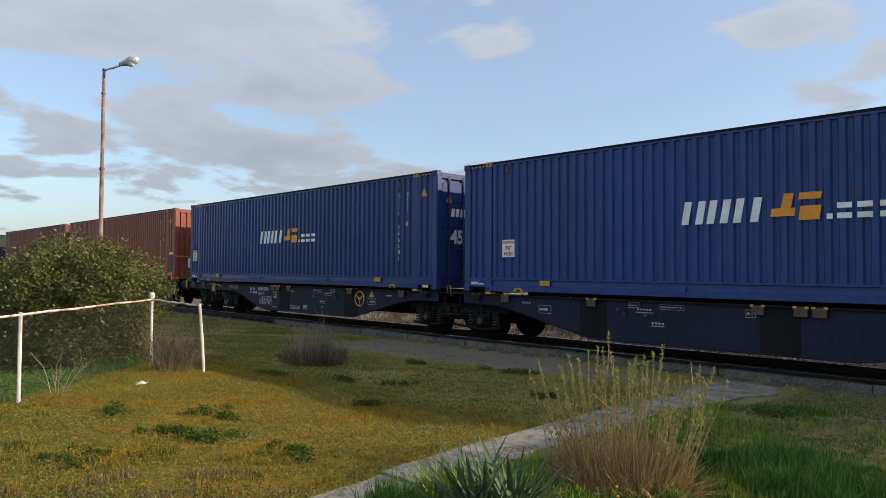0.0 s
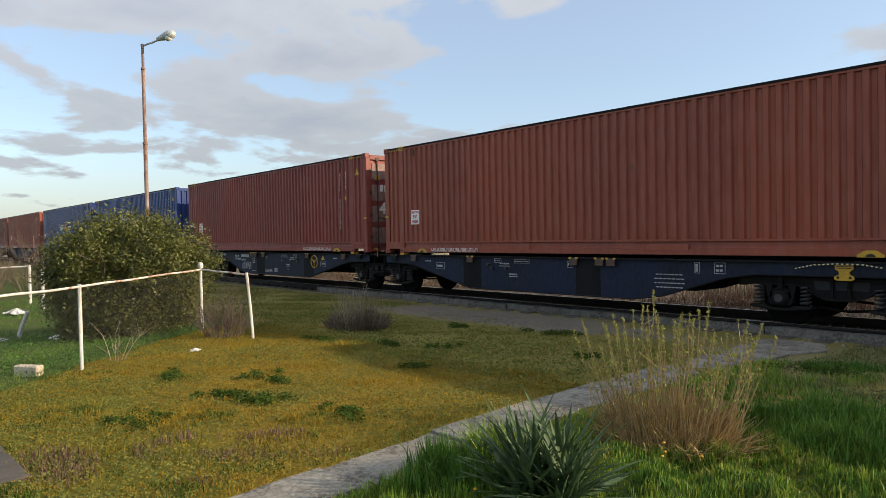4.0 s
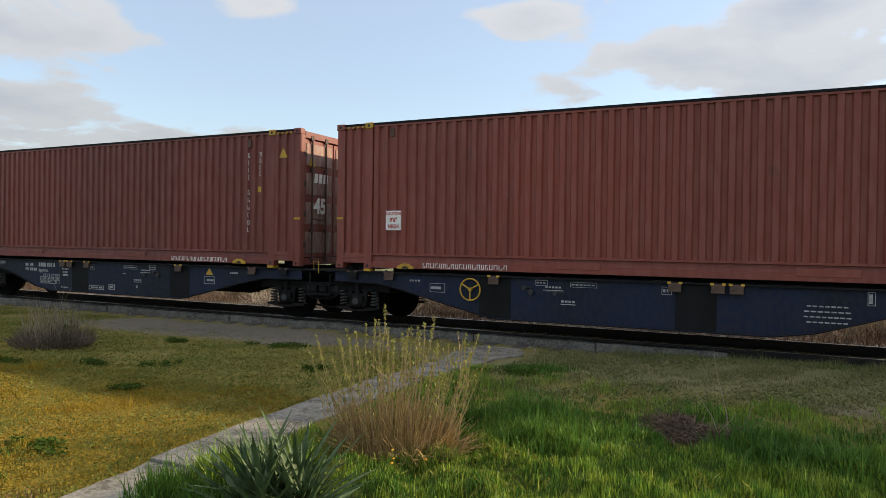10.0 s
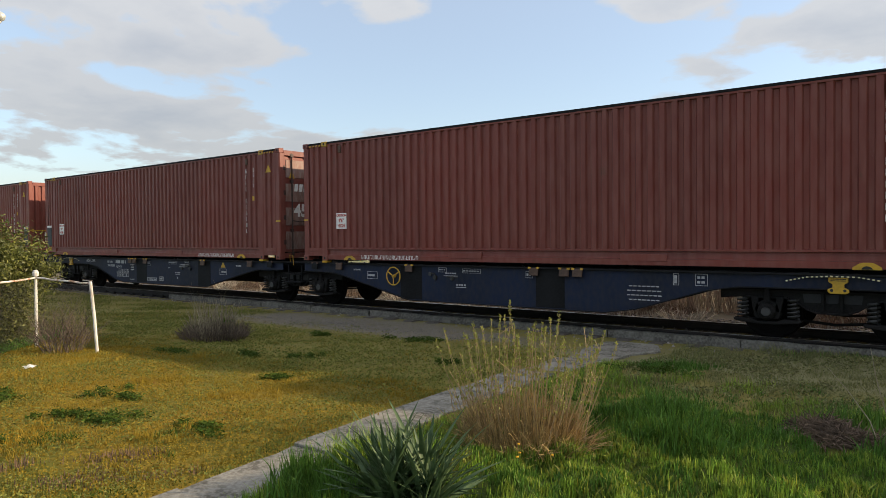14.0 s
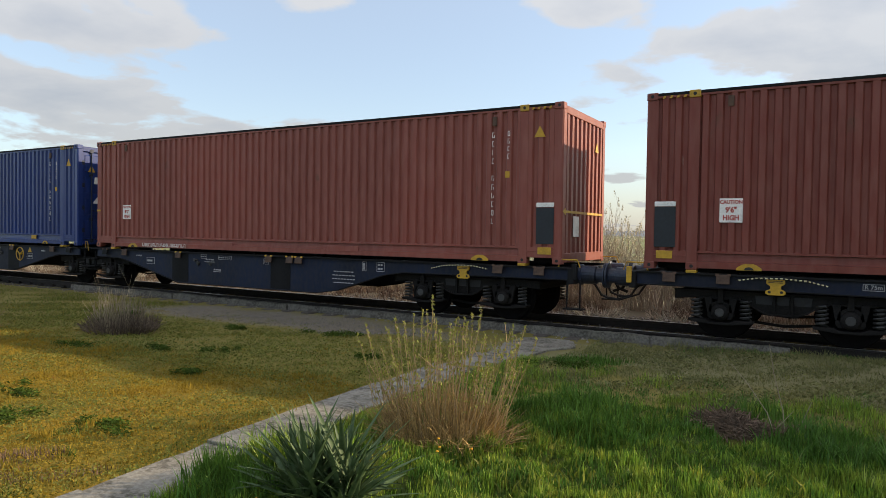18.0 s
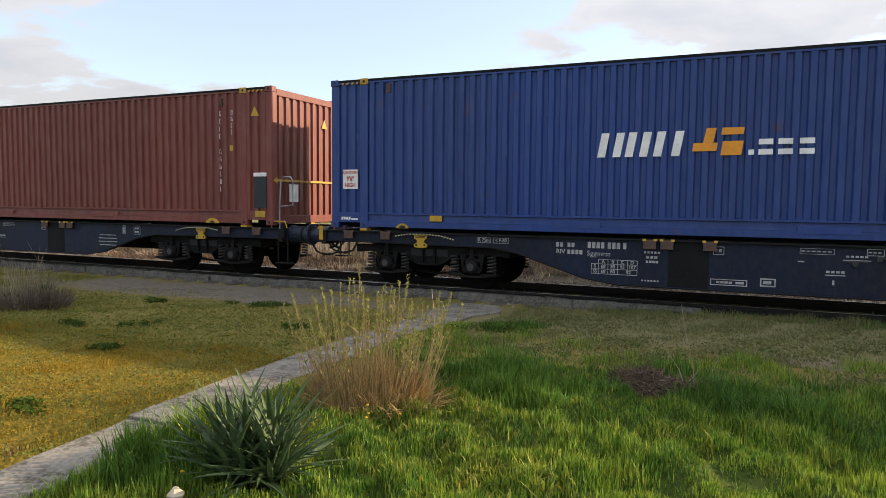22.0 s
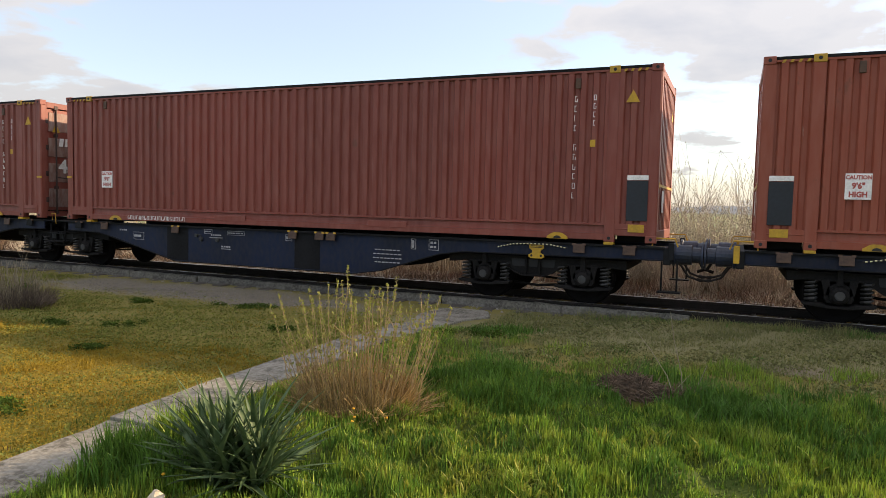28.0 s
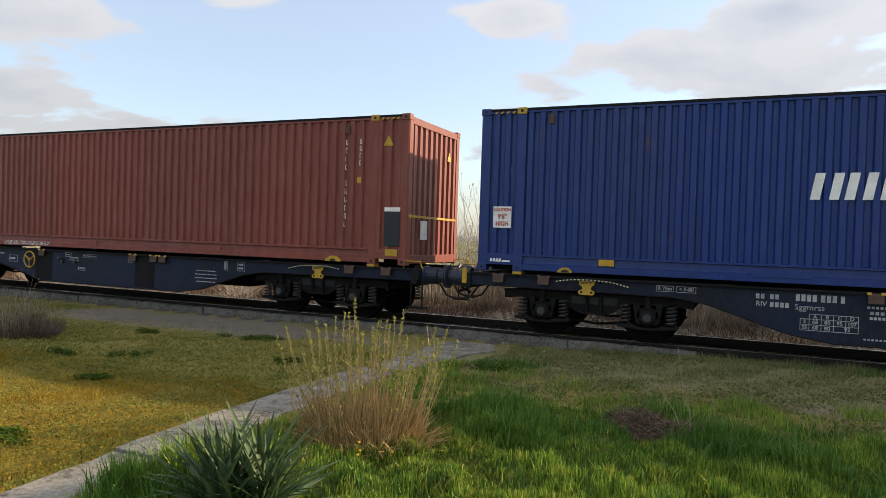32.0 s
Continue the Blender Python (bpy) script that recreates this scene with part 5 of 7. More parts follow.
        if not right:
            lettering("type_mark", "Sggmrss", 0.125, M["faint"], w, Matrix.Translation((5.36, yl - 0.003, 0.855)) @ pose(0, 0, 0, 90, 0, 0), 0.0015, "white wagon type letters")
            for body, size, x, z in (("RIV", 0.11, 4.70, 0.87), ("R 75m", 0.085, 3.27, 1.02), ("< F-80", 0.085, 3.60, 1.02), ("A", 0.08, 5.44, 0.722), ("B", 0.08, 5.60, 0.722), ("C", 0.08, 5.76, 0.722), ("D", 0.08, 5.92, 0.722), ("S", 0.08, 5.30, 0.642), ("68", 0.08, 5.44, 0.642), ("80", 0.08, 5.60, 0.642),
                                     ("95", 0.08, 5.76, 0.642), ("107", 0.08, 5.92, 0.642), ("SS", 0.08, 5.30, 0.557), ("68", 0.08, 5.44, 0.557), ("80", 0.08, 5.60, 0.557), ("92", 0.08, 5.86, 0.557)):
                lettering("load_mark", body, size, M["faint"], w, Matrix.Translation((x, yl - 0.003, z)) @ pose(0, 0, 0, 90, 0, 0), 0.0015, "", 1.0, 0.5)
            part("warning_sign", Geo().prism([(11.06, 0.92), (11.28, 0.92), (11.17, 1.08)], yl - 0.006, yl - 0.001), M["yellow"], w, "yellow warning triangle")
        x = mirror(10.72, right)
        if right == wheel_right:
          part("hand_wheel", Geo().ring((0, 0, 0), 0.200, 0.015, "y", 22, 6).tube([(0, 0, 0), (0, 0, -0.2)], 0.014, 5).tube([(0, 0, 0), (0.17, 0, 0.10)], 0.014, 5).tube([(0, 0, 0), (-0.17, 0, 0.10)], 0.014, 5).lathe([(0, -0.02), (0.035, -0.02), (0.035, 0.06)], (0, 0, 0), "y", 10), M["yellow"], w, "yellow three-spoked hand brake wheel", at=Matrix.Translation((x, -1.265, 0.86)))
        # brake lever in the middle bay
        x = mirror(9.56, right)
        part("brake_valve", Geo().tube([(x - 0.13, -1.23, 0.94), (x, -1.235, 0.95), (x, -1.235, 0.84), (x + 0.02, -1.235, 0.80)], 0.014, 5).box(x - 0.17, x - 0.10, -1.24, -1.204, 0.90, 0.97).lathe([(0, -1.25), (0.045, -1.25), (0.05, -1.204)], (x, 0, 0.86), "y", 10), M["spring"], w, "grey brake lever on its pivot")
        x = mirror(9.12, right)
        part("brake_pivot", Geo().lathe([(0, -1.24), (0.04, -1.24), (0.05, -1.204)], (x, 0, 0.855), "y", 10).box(x - 0.16, x + 0.16, -1.215, -1.204, 0.875, 0.895), M["spring"], w, "grey lever pivot")
        part("air_tank", Geo().lathe([(0, -0.7), (0.18, -0.66), (0.20, -0.6), (0.20, 0.6), (0.18, 0.66), (0, 0.7)], (mirror(7.6, right), 0.1, 0.62), "x", 14), M["frame_dark"], w)
        for a in (6.1, 9.9):
            part("cross_bearer", Geo().box(mirror(a, right) - 0.1, mirror(a, right) + 0.1, -1.15, 1.15, 0.45, 1.05), M["frame_dark"], w)
        # outer end: headstock, buffers, hook, hoses, step
        e = -1 if not right else 1
        x0 = mirror(-0.12, right)
        part("headstock", Geo().box(min(x0, x0 + e * 0.12), max(x0, x0 + e * 0.12), -1.25, 1.25, 0.84, 1.12), M["frame_dark"], w, bevel=0.01)
        for s in (-1, 1):
            bx = x0 + e * 0.12
            bf = part("buffer", Geo().lathe([(0, e * 0.0), (0.19, e * 0.0), (0.19, e * 0.04), (0.165, e * 0.05), (0.165, e * 0.30), (0.13, e * 0.31), (0.13, e * 0.44), (0.225, e * 0.45), (0.225, e * 0.478), (0, e * 0.482)], (bx, s * 0.875, 1.0), "x", 18), M["buffer"], w, "round navy side buffer")
            if right:
                part("foot_step", Geo().tube([(bx - 0.14, s * 1.2, 0.92), (bx - 0.14, s * 1.2, 0.40)], 0.016, 6).tube([(bx + 0.10, s * 1.2, 0.92), (bx + 0.10, s * 1.2, 0.40)], 0.016, 6).box(bx - 0.20, bx + 0.16, min(s * 1.05, s * 1.25), max(s * 1.05, s * 1.25), 0.38, 0.405), M["frame_dark"], w, "dark hanging step")
            part("corner_bracket", Geo().box(bx - 0.045, bx + 0.045, min(s * 1.20, s * 1.26), max(s * 1.20, s * 1.26), 0.92, 1.20), M["yellow"] if not right else M["frame_dark"], w, "upright bracket at the wagon end", bevel=0.008)
            part("grab_handle", Geo().tube([(bx - e * 0.30, s * 1.22, 1.14), (bx - e * 0.28, s * 1.22, 1.27), (bx + e * 0.05, s * 1.22, 1.27), (bx + e * 0.10, s * 1.22, 1.14)], 0.014, 5), M["yellow"], w, "yellow grab handle")
        part("draw_hook", Geo().box(min(bx, bx + e * 0.25), max(bx, bx + e * 0.25), -0.05, 0.05, 0.95, 1.06).ring((bx + e * 0.33, 0, 0.98), 0.08, 0.03, "y", 10, 5), M["bogie"], w)
        part("screw_coupling", Geo().tube([(bx + e * 0.33, 0, 0.94), (bx + e * 0.45, 0, 0.72), (bx + e * 0.62, 0, 0.66)], 0.03, 6), M["bogie"], w)
        for yy in (-0.32, 0.32):
            part("air_hose", Geo().tube([(bx, yy, 0.86), (bx + e * 0.10, yy, 0.78), (bx + e * 0.22, yy, 0.60), (bx + e * 0.42, yy, 0.53), (bx + e * 0.60, yy, 0.56)], 0.022, 6), M["black"], w, "black air hose")
    # articulation
    mid = LC + GAP / 2
    part("articulation", Geo().lathe([(0, 0.78), (0.34, 0.78), (0.34, 1.08), (0, 1.09)], (mid, 0, 0), "z", 20).box(mid - 0.75, mid + 0.75, -0.35, 0.35, 0.80, 0.98), M["frame_dark"], w, bevel=0.01)
    for s in (-1, 1):
        part("joint_step", Geo().tube([(mid - 0.25, s * 1.15, 1.05), (mid - 0.25, s * 1.15, 0.62)], 0.02, 5).tube([(mid + 0.25, s * 1.15, 1.05), (mid + 0.25, s * 1.15, 0.62)], 0.02, 5).box(mid - 0.30, mid + 0.30, s * 1.15 - 0.09, s * 1.15 + 0.09, 0.60, 0.63).box(mid - 0.30, mid + 0.30, s * 1.15 - 0.07, s * 1.15 + 0.07, 0.80, 0.82), M["frame_dark"], w, "small steel step at the joint")
        part("gangway_plate", Geo().box(mid - 0.46, mid + 0.46, min(s * 0.4, s * 1.2), max(s * 0.4, s * 1.2), 1.10, 1.125), M["frame_dark"], w, bevel=0.004)
        part("joint_handle", Geo().tube([(mid - 0.1, s * 1.22, 1.13), (mid - 0.1, s * 1.24, 1.30), (mid + 0.02, s * 1.24, 1.30), (mid + 0.02, s * 1.22, 1.05)], 0.010, 5), M["yellow"], w, "yellow joint handle")
    for x in (2.10, mid, full - 2.10):
        build_bogie(w, x)
    return w


def build_locomotive():
    """A dark diesel locomotive at the head, far off. Its origin is its rear buffer face; it stretches to -x."""
    lo = thing("locomotive", "dark green-grey diesel locomotive heading the freight train", "locomotive")
    part("body", Geo().prism([(-1.45, 1.25), (1.45, 1.25), (1.45, 3.35), (1.05, 3.95), (-1.05, 3.95), (-1.45, 3.35)], -16.4, -0.7, "x"), M["loco"], lo, bevel=0.06)
    part("underframe", Geo().box(-16.8, -0.35, -1.4, 1.4, 0.95, 1.25).box(-10.4, -6.6, -1.2, 1.2, 0.35, 0.95), M["frame_dark"], lo, bevel=0.02)
    for x in (-1.05, -15.95):
        part("cab_window", Geo().box(x - 0.35, x + 0.35, -1.47, -1.44, 2.35, 3.05), M["glass"], lo, bevel=0.01)
    for i in range(5):
        x = -4.2 - i * 2.0
        gr = part("grille", Geo().box(x - 0.6, x + 0.6, -1.48, -1.44, 2.3, 3.1), M["frame_dark"], lo, bevel=0.01)
        for k in range(6):
            part("louvre", Geo().box(x - 0.56, x + 0.56, -1.50, -1.475, 2.36 + k * 0.12, 2.41 + k * 0.12), M["loco"], gr)
    part("roof_hatch", Geo().box(-9.5, -7.0, -0.6, 0.6, 3.94, 4.10).lathe([(0.3, 3.95), (0.3, 4.15), (0, 4.16)], (-5.2, 0, 0), "z", 14), M["frame_dark"], lo, bevel=0.02)
    part("hand_rail", Geo().tube([(-1.9, -1.5, 1.3), (-1.9, -1.5, 2.9)], 0.02, 5).tube([(-0.75, -1.5, 1.3), (-0.75, -1.5, 2.9)], 0.02, 5), M["galv"], lo)
    for x in (-3.6, -13.4):
        build_bogie(lo, x)
    return lo


ORDER = ["red", "red", "blue", "blue", "red", "red", "blue", "red", "red", "red", "red", "red", "blue", "red", "red", "red", "blue", "triton", "red", "red", "red", "red", "blue"]
TINT = ["red_brown", "red_orange", None, "blue_faded", "red_vivid", "red_orange", None, "red", "red_brown", "red", "red_brown", "red_brown", None, "red_faded", "red_brown", "red_brown",
        "blue_faded", "red", "red", "red", "red_orange", "red", None]
WORDS = {"red_vivid": "bright rust-red corrugated container", "red": "rust-red corrugated container", "red_brown": "brownish-red corrugated container", "red_orange": "orange-red corrugated container", "red_faded": "faded pinkish-red corrugated container",
         "blue": "navy blue corrugated container", "blue_faded": "chalky blue corrugated container"}
TRAIN = []                                   # (thing, place along the train)


def build_train():
    kinds, wagons = {}, []
    for wheel_right in (0, 0, 0, 1, 1, 1, 0, 1, 0, 0, 1, 0):
        if wheel_right in kinds:
            wagons.append(copy_thing(kinds[wheel_right], Matrix.Identity(4)))
        else:
            wagons.append(build_wagon(bool(wheel_right)))
            kinds[wheel_right] = wagons[-1]
    end = 2 * LC + GAP + 0.14                # one wagon carries a tall grab loop at its end
    part("grab_loop", Geo().tube([(end, -1.2, 0.9), (end, -1.2, 1.55), (end + 0.04, -1.2, 2.12), (end + 0.10, -1.2, 2.20), (end + 0.28, -1.2, 2.20), (end + 0.34, -1.2, 2.12), (end + 0.34, -1.2, 1.62), (end + 0.02, -1.2, 1.58)], 0.016, 6), M["galv"], wagons[7], "tall bent grab loop")
    for i, w in enumerate(wagons):
        TRAIN.append((w, i * PITCH, 0.0))
    made = {}
    for i, (kind, tint) in enumerate(zip(ORDER, TINT)):
        front = -1 if i % 2 == 0 else 1
        key = (kind, front)
        base = {"red": "red", "blue": "blue", "triton": "red"}[kind]
        tint = tint or base
        words = WORDS[tint] + {"red": " with a dark board", "blue": " with white-orange marks", "triton": " with upright white marks"}[kind] + " on a wagon"
        if key not in made:
            ob = made[key] = build_container("shipping_container", words, base, front, {"red": "plain", "blue": "blue", "triton": "stack"}[kind])
        else:
            ob = copy_thing(made[key], Matrix.Identity(4))
        tagged(ob, words)
        for o in ob.children_recursive:
            slot = o.material_slots[0]
            if slot.material in (M["red"], M["blue"], M["red_brown"], M["red_orange"], M["red_faded"], M["red_vivid"], M["blue_faded"]):
                slot.link = "OBJECT"
                slot.material = M[tint]
        TRAIN.append((ob, (i // 2) * PITCH + (i % 2) * (LC + GAP) + HL, DECK))
    TRAIN.append((build_locomotive(), -COUPLING + 0.15, 0.0))


build_train()


def gone(t):
    """How far the train has run at t seconds."""
    even = ((1.17387549e-05 * t - 8.86126788e-04) * t + 2.02846718e-02) * t * t + 8.52391571 * t + 55.2300727
    return even - 0.25 * math.exp(-((t - 1.0) / 0.35) ** 2) - 0.12 * math.exp(-((t - 5.0) / 0.35) ** 2)


def motions():
    times = [0, 0.5, 1, 1.5, 2, 3, 4, 4.5, 5, 5.5, 6, 8, 12, 16, 20, 24, 28, 32]
    for ob, s, z in TRAIN:
        walk(ob, [(t, pose(s - gone(t), TRACK_Y, z)) for t in times])
    steps = [i * 0.1 * 0.8 for i in range(401)]
    turns = [(t, -math.degrees((gone(t) - gone(0)) / 0.46)) for t in steps]
    for ob in [o for o in scene.objects if o.name.split(".")[0] == "wheelset"]:
        a = ob.location.x
        walk(ob, [(t, pose(a, 0, 0.46, 0, r, 0)) for t, r in turns])

# ---------------------------------------------------------------- fence, lamp, litter
def build_fence():
    fence = thing("wire_fence", "low chain-link fence with flaking white posts and a rusting top rail", "fence")
    spots = [((-7.2, -0.19), 1.12, (0, 0), 0.022), ((-9.48, 2.29), 1.12, (0, 0), 0.023), ((-11.74, 4.75), 1.16, (0.0, 0.0), 0.026), ((-10.29, 5.03), 1.11, (0.06, -0.13), 0.025)]
    tops = []
    for (x, y), h, (dx, dy), r in spots:
        z = float(ground_height(x, y))
        part("post", Geo().tube([(x, y, z - 0.25), (x + dx * 0.5, y + dy * 0.5, z + (h - z) * 0.5), (x + dx, y + dy, h)], r, 8), M["post"], fence)
        tops.append(Vector((x + dx, y + dy, h)))
    part("post_cap", Geo().lathe([(0, 0.10), (0.035, 0.09), (0.05, 0.05), (0.045, 0.0), (0, 0)], tuple(tops[2]), "z", 10), M["post"], fence)
    for a, b in zip(tops, tops[1:]):
        pts = [a.lerp(b, i / 6) + Vector((0, 0, -0.03 + 0.006 * math.sin(i * 2.1))) for i in range(7)]
        part("top_rail", Geo().tube(pts, 0.015, 7), M["fence_rail"], fence)
        flat = (b - a)
        L = flat.length
        u = Vector((flat.x, flat.y, 0)).normalized()
        g = Geo()
        step, hh = 0.065, 0.98
        base = Vector((a.x, a.y, 0.10))
        n = int(L / step)
        for k in range(-int(hh / step), n):
            for sgn in (1, -1):
                s0, s1 = (k * step, k * step + hh) if sgn == 1 else (k * step + hh, k * step)
                z0, z1 = 0.0, hh
                lo, hi = 0.0, L
                if s1 != s0:
                    t0, t1 = sorted(((lo - s0) / (s1 - s0), (hi - s0) / (s1 - s0)))
                    t0, t1 = max(0, t0), min(1, t1)
                    if t1 - t0 < 0.02:
                        continue
                    p = base + u * (s0 + (s1 - s0) * t0) + Vector((0, 0, hh * t0))
                    q = base + u * (s0 + (s1 - s0) * t1) + Vector((0, 0, hh * t1))
                    g.tube([p, q], 0.0011, 3)
        part("chain_link", g, M["wire"], fence, "thin diamond wire netting")
    back = thing("garden_fence", "second low fence with white posts farther along", "fence")
    for x, y, h in ((-21.1, 4.06, 0.95), (-23.2, 4.12, 0.98), (-24.5, 2.0, 0.9), (-26.0, 0.2, 0.9)):
        z = float(ground_height(x, y))
        part("post", Geo().tube([(x, y, z - 0.2), (x + 0.02, y, h)], 0.04, 7), M["post"], back)
    part("top_rail", Geo().tube([(-23.2, 4.12, 0.96), (-24.5, 2.0, 0.88), (-26.0, 0.2, 0.86)], 0.025, 6), M["fence_rail"], back)
    tagged(new("pale_log", mesh_of("pale_log", Geo().tube([(-14.9, 2.45, -0.25), (-14.8, 2.5, 0.05), (-14.7, 2.6, 0.36)], 0.045, 7, 0.8), M["post"])), "short pale whitewashed stake in the grass", "stake")
    for x, y, s in ((-20.6, 3.35, 0.34), (-13.8, 2.9, 0.16), (-14.9, 2.15, 0.16), (-9.72, 3.84, 0.10)):
        g = Geo()
        n = 9
        for i in range(n):
            a, b = i * math.tau / n, (i + 1) * math.tau / n
            r1, r2 = s * random.uniform(0.7, 1.1), s * random.uniform(0.7, 1.1)
            g.add([(0, 0, s * 0.55), (r1 * math.cos(a), r1 * math.sin(a), s * random.uniform(0.05, 0.3)), (r2 * math.cos(b), r2 * math.sin(b), s * random.uniform(0.05, 0.3)), (0, 0, 0)], [(0, 1, 2), (3, 2, 1)])
        ob = tagged(new("litter_bag", mesh_of("litter_bag", g, M["paper"])), "crumpled white plastic litter on the grass", "litter", "litter on the grass")
        ob.location = (x, y, float(ground_height(x, y)))
    kerb = tagged(new("kerb_stone", mesh_of("kerb_stone", Geo().box(-0.18, 0.18, -0.06, 0.06, -0.1, 0.13), M["tan_stone"], 0.015)), "small pale kerb stone at the fence foot", "stone")
    kerb.matrix_basis = pose(-9.75, 1.75, float(ground_height(-9.75, 1.75)), 0, 0, 35)


build_fence()


def build_lamp():
    lamp = thing("street_lamp", "tall rust-streaked street lamp with a grey hooded head", "street lamp", at=Matrix.Translation((-22.75, 7.4, 0)))
    g = Geo()
    z = -0.3
    for r, h in ((0.075, 2.7), (0.066, 2.4), (0.056, 2.4), (0.045, 0.75)):
        g.tube([(0, 0, z), (0, 0, z + h)], r, 10)
        g.lathe([(r, z + h - 0.05), (r + 0.014, z + h - 0.03), (r + 0.014, z + h + 0.02), (r * 0.8, z + h + 0.04)], (0, 0, 0), "z", 10)
        z += h
    part("pole", g, M["lamp_pole"], lamp)
    d = Vector((0.95, 0.75, 0)).normalized()
    part("arm", Geo().tube([Vector((0, 0, z - 0.02)), Vector((0, 0, z)) + d * 0.35 + Vector((0, 0, 0.06)), Vector((0, 0, z)) + d * 0.62 + Vector((0, 0, 0.14))], 0.03, 7), M["lamp_head"], lamp)
    head = part("lamp_head", Geo().lathe([(0, -0.30), (0.06, -0.28), (0.10, -0.1), (0.155, 0.15), (0.13, 0.30), (0.05, 0.37), (0, 0.38)], (0, 0, 0), "x", 14), M["lamp_head"], lamp, smooth=True,
                at=Matrix.Translation(Vector((0, 0, z + 0.22)) + d * 0.80) @ pose(0, 0, 0, 0, -14, math.degrees(math.atan2(d.y, d.x))))
    part("lamp_bowl", Geo().lathe([(0, -0.13), (0.09, -0.10), (0.13, -0.03), (0.135, 0.0)], (0.12, 0, -0.06), "z", 14), M["lamp_glass"], head, "pale lamp bowl", smooth=True)


build_lamp()


# ---------------------------------------------------------------- plants
def build_bush():
    bush = thing("evergreen_bush", "big rounded evergreen bush with yellow-green leaf tips behind the fence", "bush", at=None)
    cx, cy, z0 = -13.2, 4.05, -0.15
    rnd = random.Random(11)
    g, tips = Geo(), []
    for i in range(16):
        a = i * math.tau / 16
        g = Geo()
        branching(g, (cx + 0.2 * math.cos(a), cy + 0.2 * math.sin(a), z0), (math.cos(a) * rnd.uniform(0.3, 0.9), math.sin(a) * rnd.uniform(0.3, 0.9), 1.0), 0.85, 0.035, 2, 0.5, 3, rnd, tips)
        part("limb", g, M["bark"], bush)
    n = 4600
    d = rng.normal(0, 1, (n, 3))
    d /= np.linalg.norm(d, axis=1, keepdims=True)
    ang = np.arctan2(d[:, 1], d[:, 0])
    lump = 1 + 0.12 * np.sin(3 * ang + 1) + 0.10 * np.sin(5 * ang + 4 * d[:, 2]) + rng.normal(0, 0.05, n)
    r = lump * rng.uniform(0.55, 1.0, n) ** 0.5
    c = np.stack([cx + d[:, 0] * r * 1.15, cy + d[:, 1] * r * 1.32, z0 + 1.08 + d[:, 2] * r * 1.08], -1)
    shoots = rng.normal(0, 1, (90, 3))
    shoots[:, 2] = abs(shoots[:, 2]) * 0.9
    shoots /= np.linalg.norm(shoots, axis=1, keepdims=True)
    out = np.repeat(shoots, 9, 0) * rng.uniform(0.92, 1.24, (810, 1)) + rng.normal(0, 0.03, (810, 3))
    c = np.concatenate([c, np.stack([cx + out[:, 0] * 1.15, cy + out[:, 1] * 1.32, z0 + 1.08 + out[:, 2] * 1.08], -1)])
    low = rng.uniform(0, 1, (900, 3))
    a0, r0 = low[:, 0] * math.tau, 0.75 + 0.3 * low[:, 1]
    c = np.concatenate([c, np.stack([cx + np.cos(a0) * r0 * 1.1, cy + np.sin(a0) * r0 * 1.2, z0 + 0.05 + 0.85 * low[:, 2]], -1)])
    c = c[c[:, 2] > z0 + 0.03]
    leaves = (c[:, None] + rng.normal(0, 0.07, (len(c), 13, 3))).reshape(-1, 3)
    ob = new("crown", leaf_mesh("crown", leaves, rng.uniform(0.02, 0.046, len(leaves)), M["bush"], 0.8, 1.9))
    ob.parent = bush


build_bush()


def twiggy(name, label, x, y, radius, height, stems, mat, depth=1, spread=0.35, seed=1, category="shrub", thick=0.006, buds=None, bud_size=0.02, lean=0.5, group="", bud_mat="bud"):
    rnd = random.Random(seed)
    b = thing(name, label, category, group)
    z = float(ground_height(x, y))
    g, tips = Geo(), []
    for i in range(stems):
        a, r = rnd.uniform(0, math.tau), radius * math.sqrt(rnd.random())
        px, py = x + 0.5 * r * math.cos(a), y + 0.5 * r * math.sin(a)
        h = height * rnd.uniform(0.55, 1.0) * (1 - 0.3 * (r / radius) ** 2)
        branching(g, (px, py, z - 0.02), (lean * r / radius * math.cos(a) + rnd.gauss(0, 0.08), lean * r / radius * math.sin(a) + rnd.gauss(0, 0.08), 1), h * (0.6 if depth else 1.0), thick, depth, spread, 3, rnd, tips, 3)
    tagged(part("twig_mass", g, mat, b), kind="stuff")
    if buds:
        n = [t + Vector((rnd.gauss(0, 0.012), rnd.gauss(0, 0.012), rnd.gauss(0, 0.012) - k * 0.035)) for t in tips for k in range(buds)]
        ob = tagged(new("bud_spray", leaf_mesh("bud_spray", np.array([tuple(p) for p in n]), bud_size, M[bud_mat], 1.5, 1.7)), kind="stuff")
        ob.parent = b
    return b


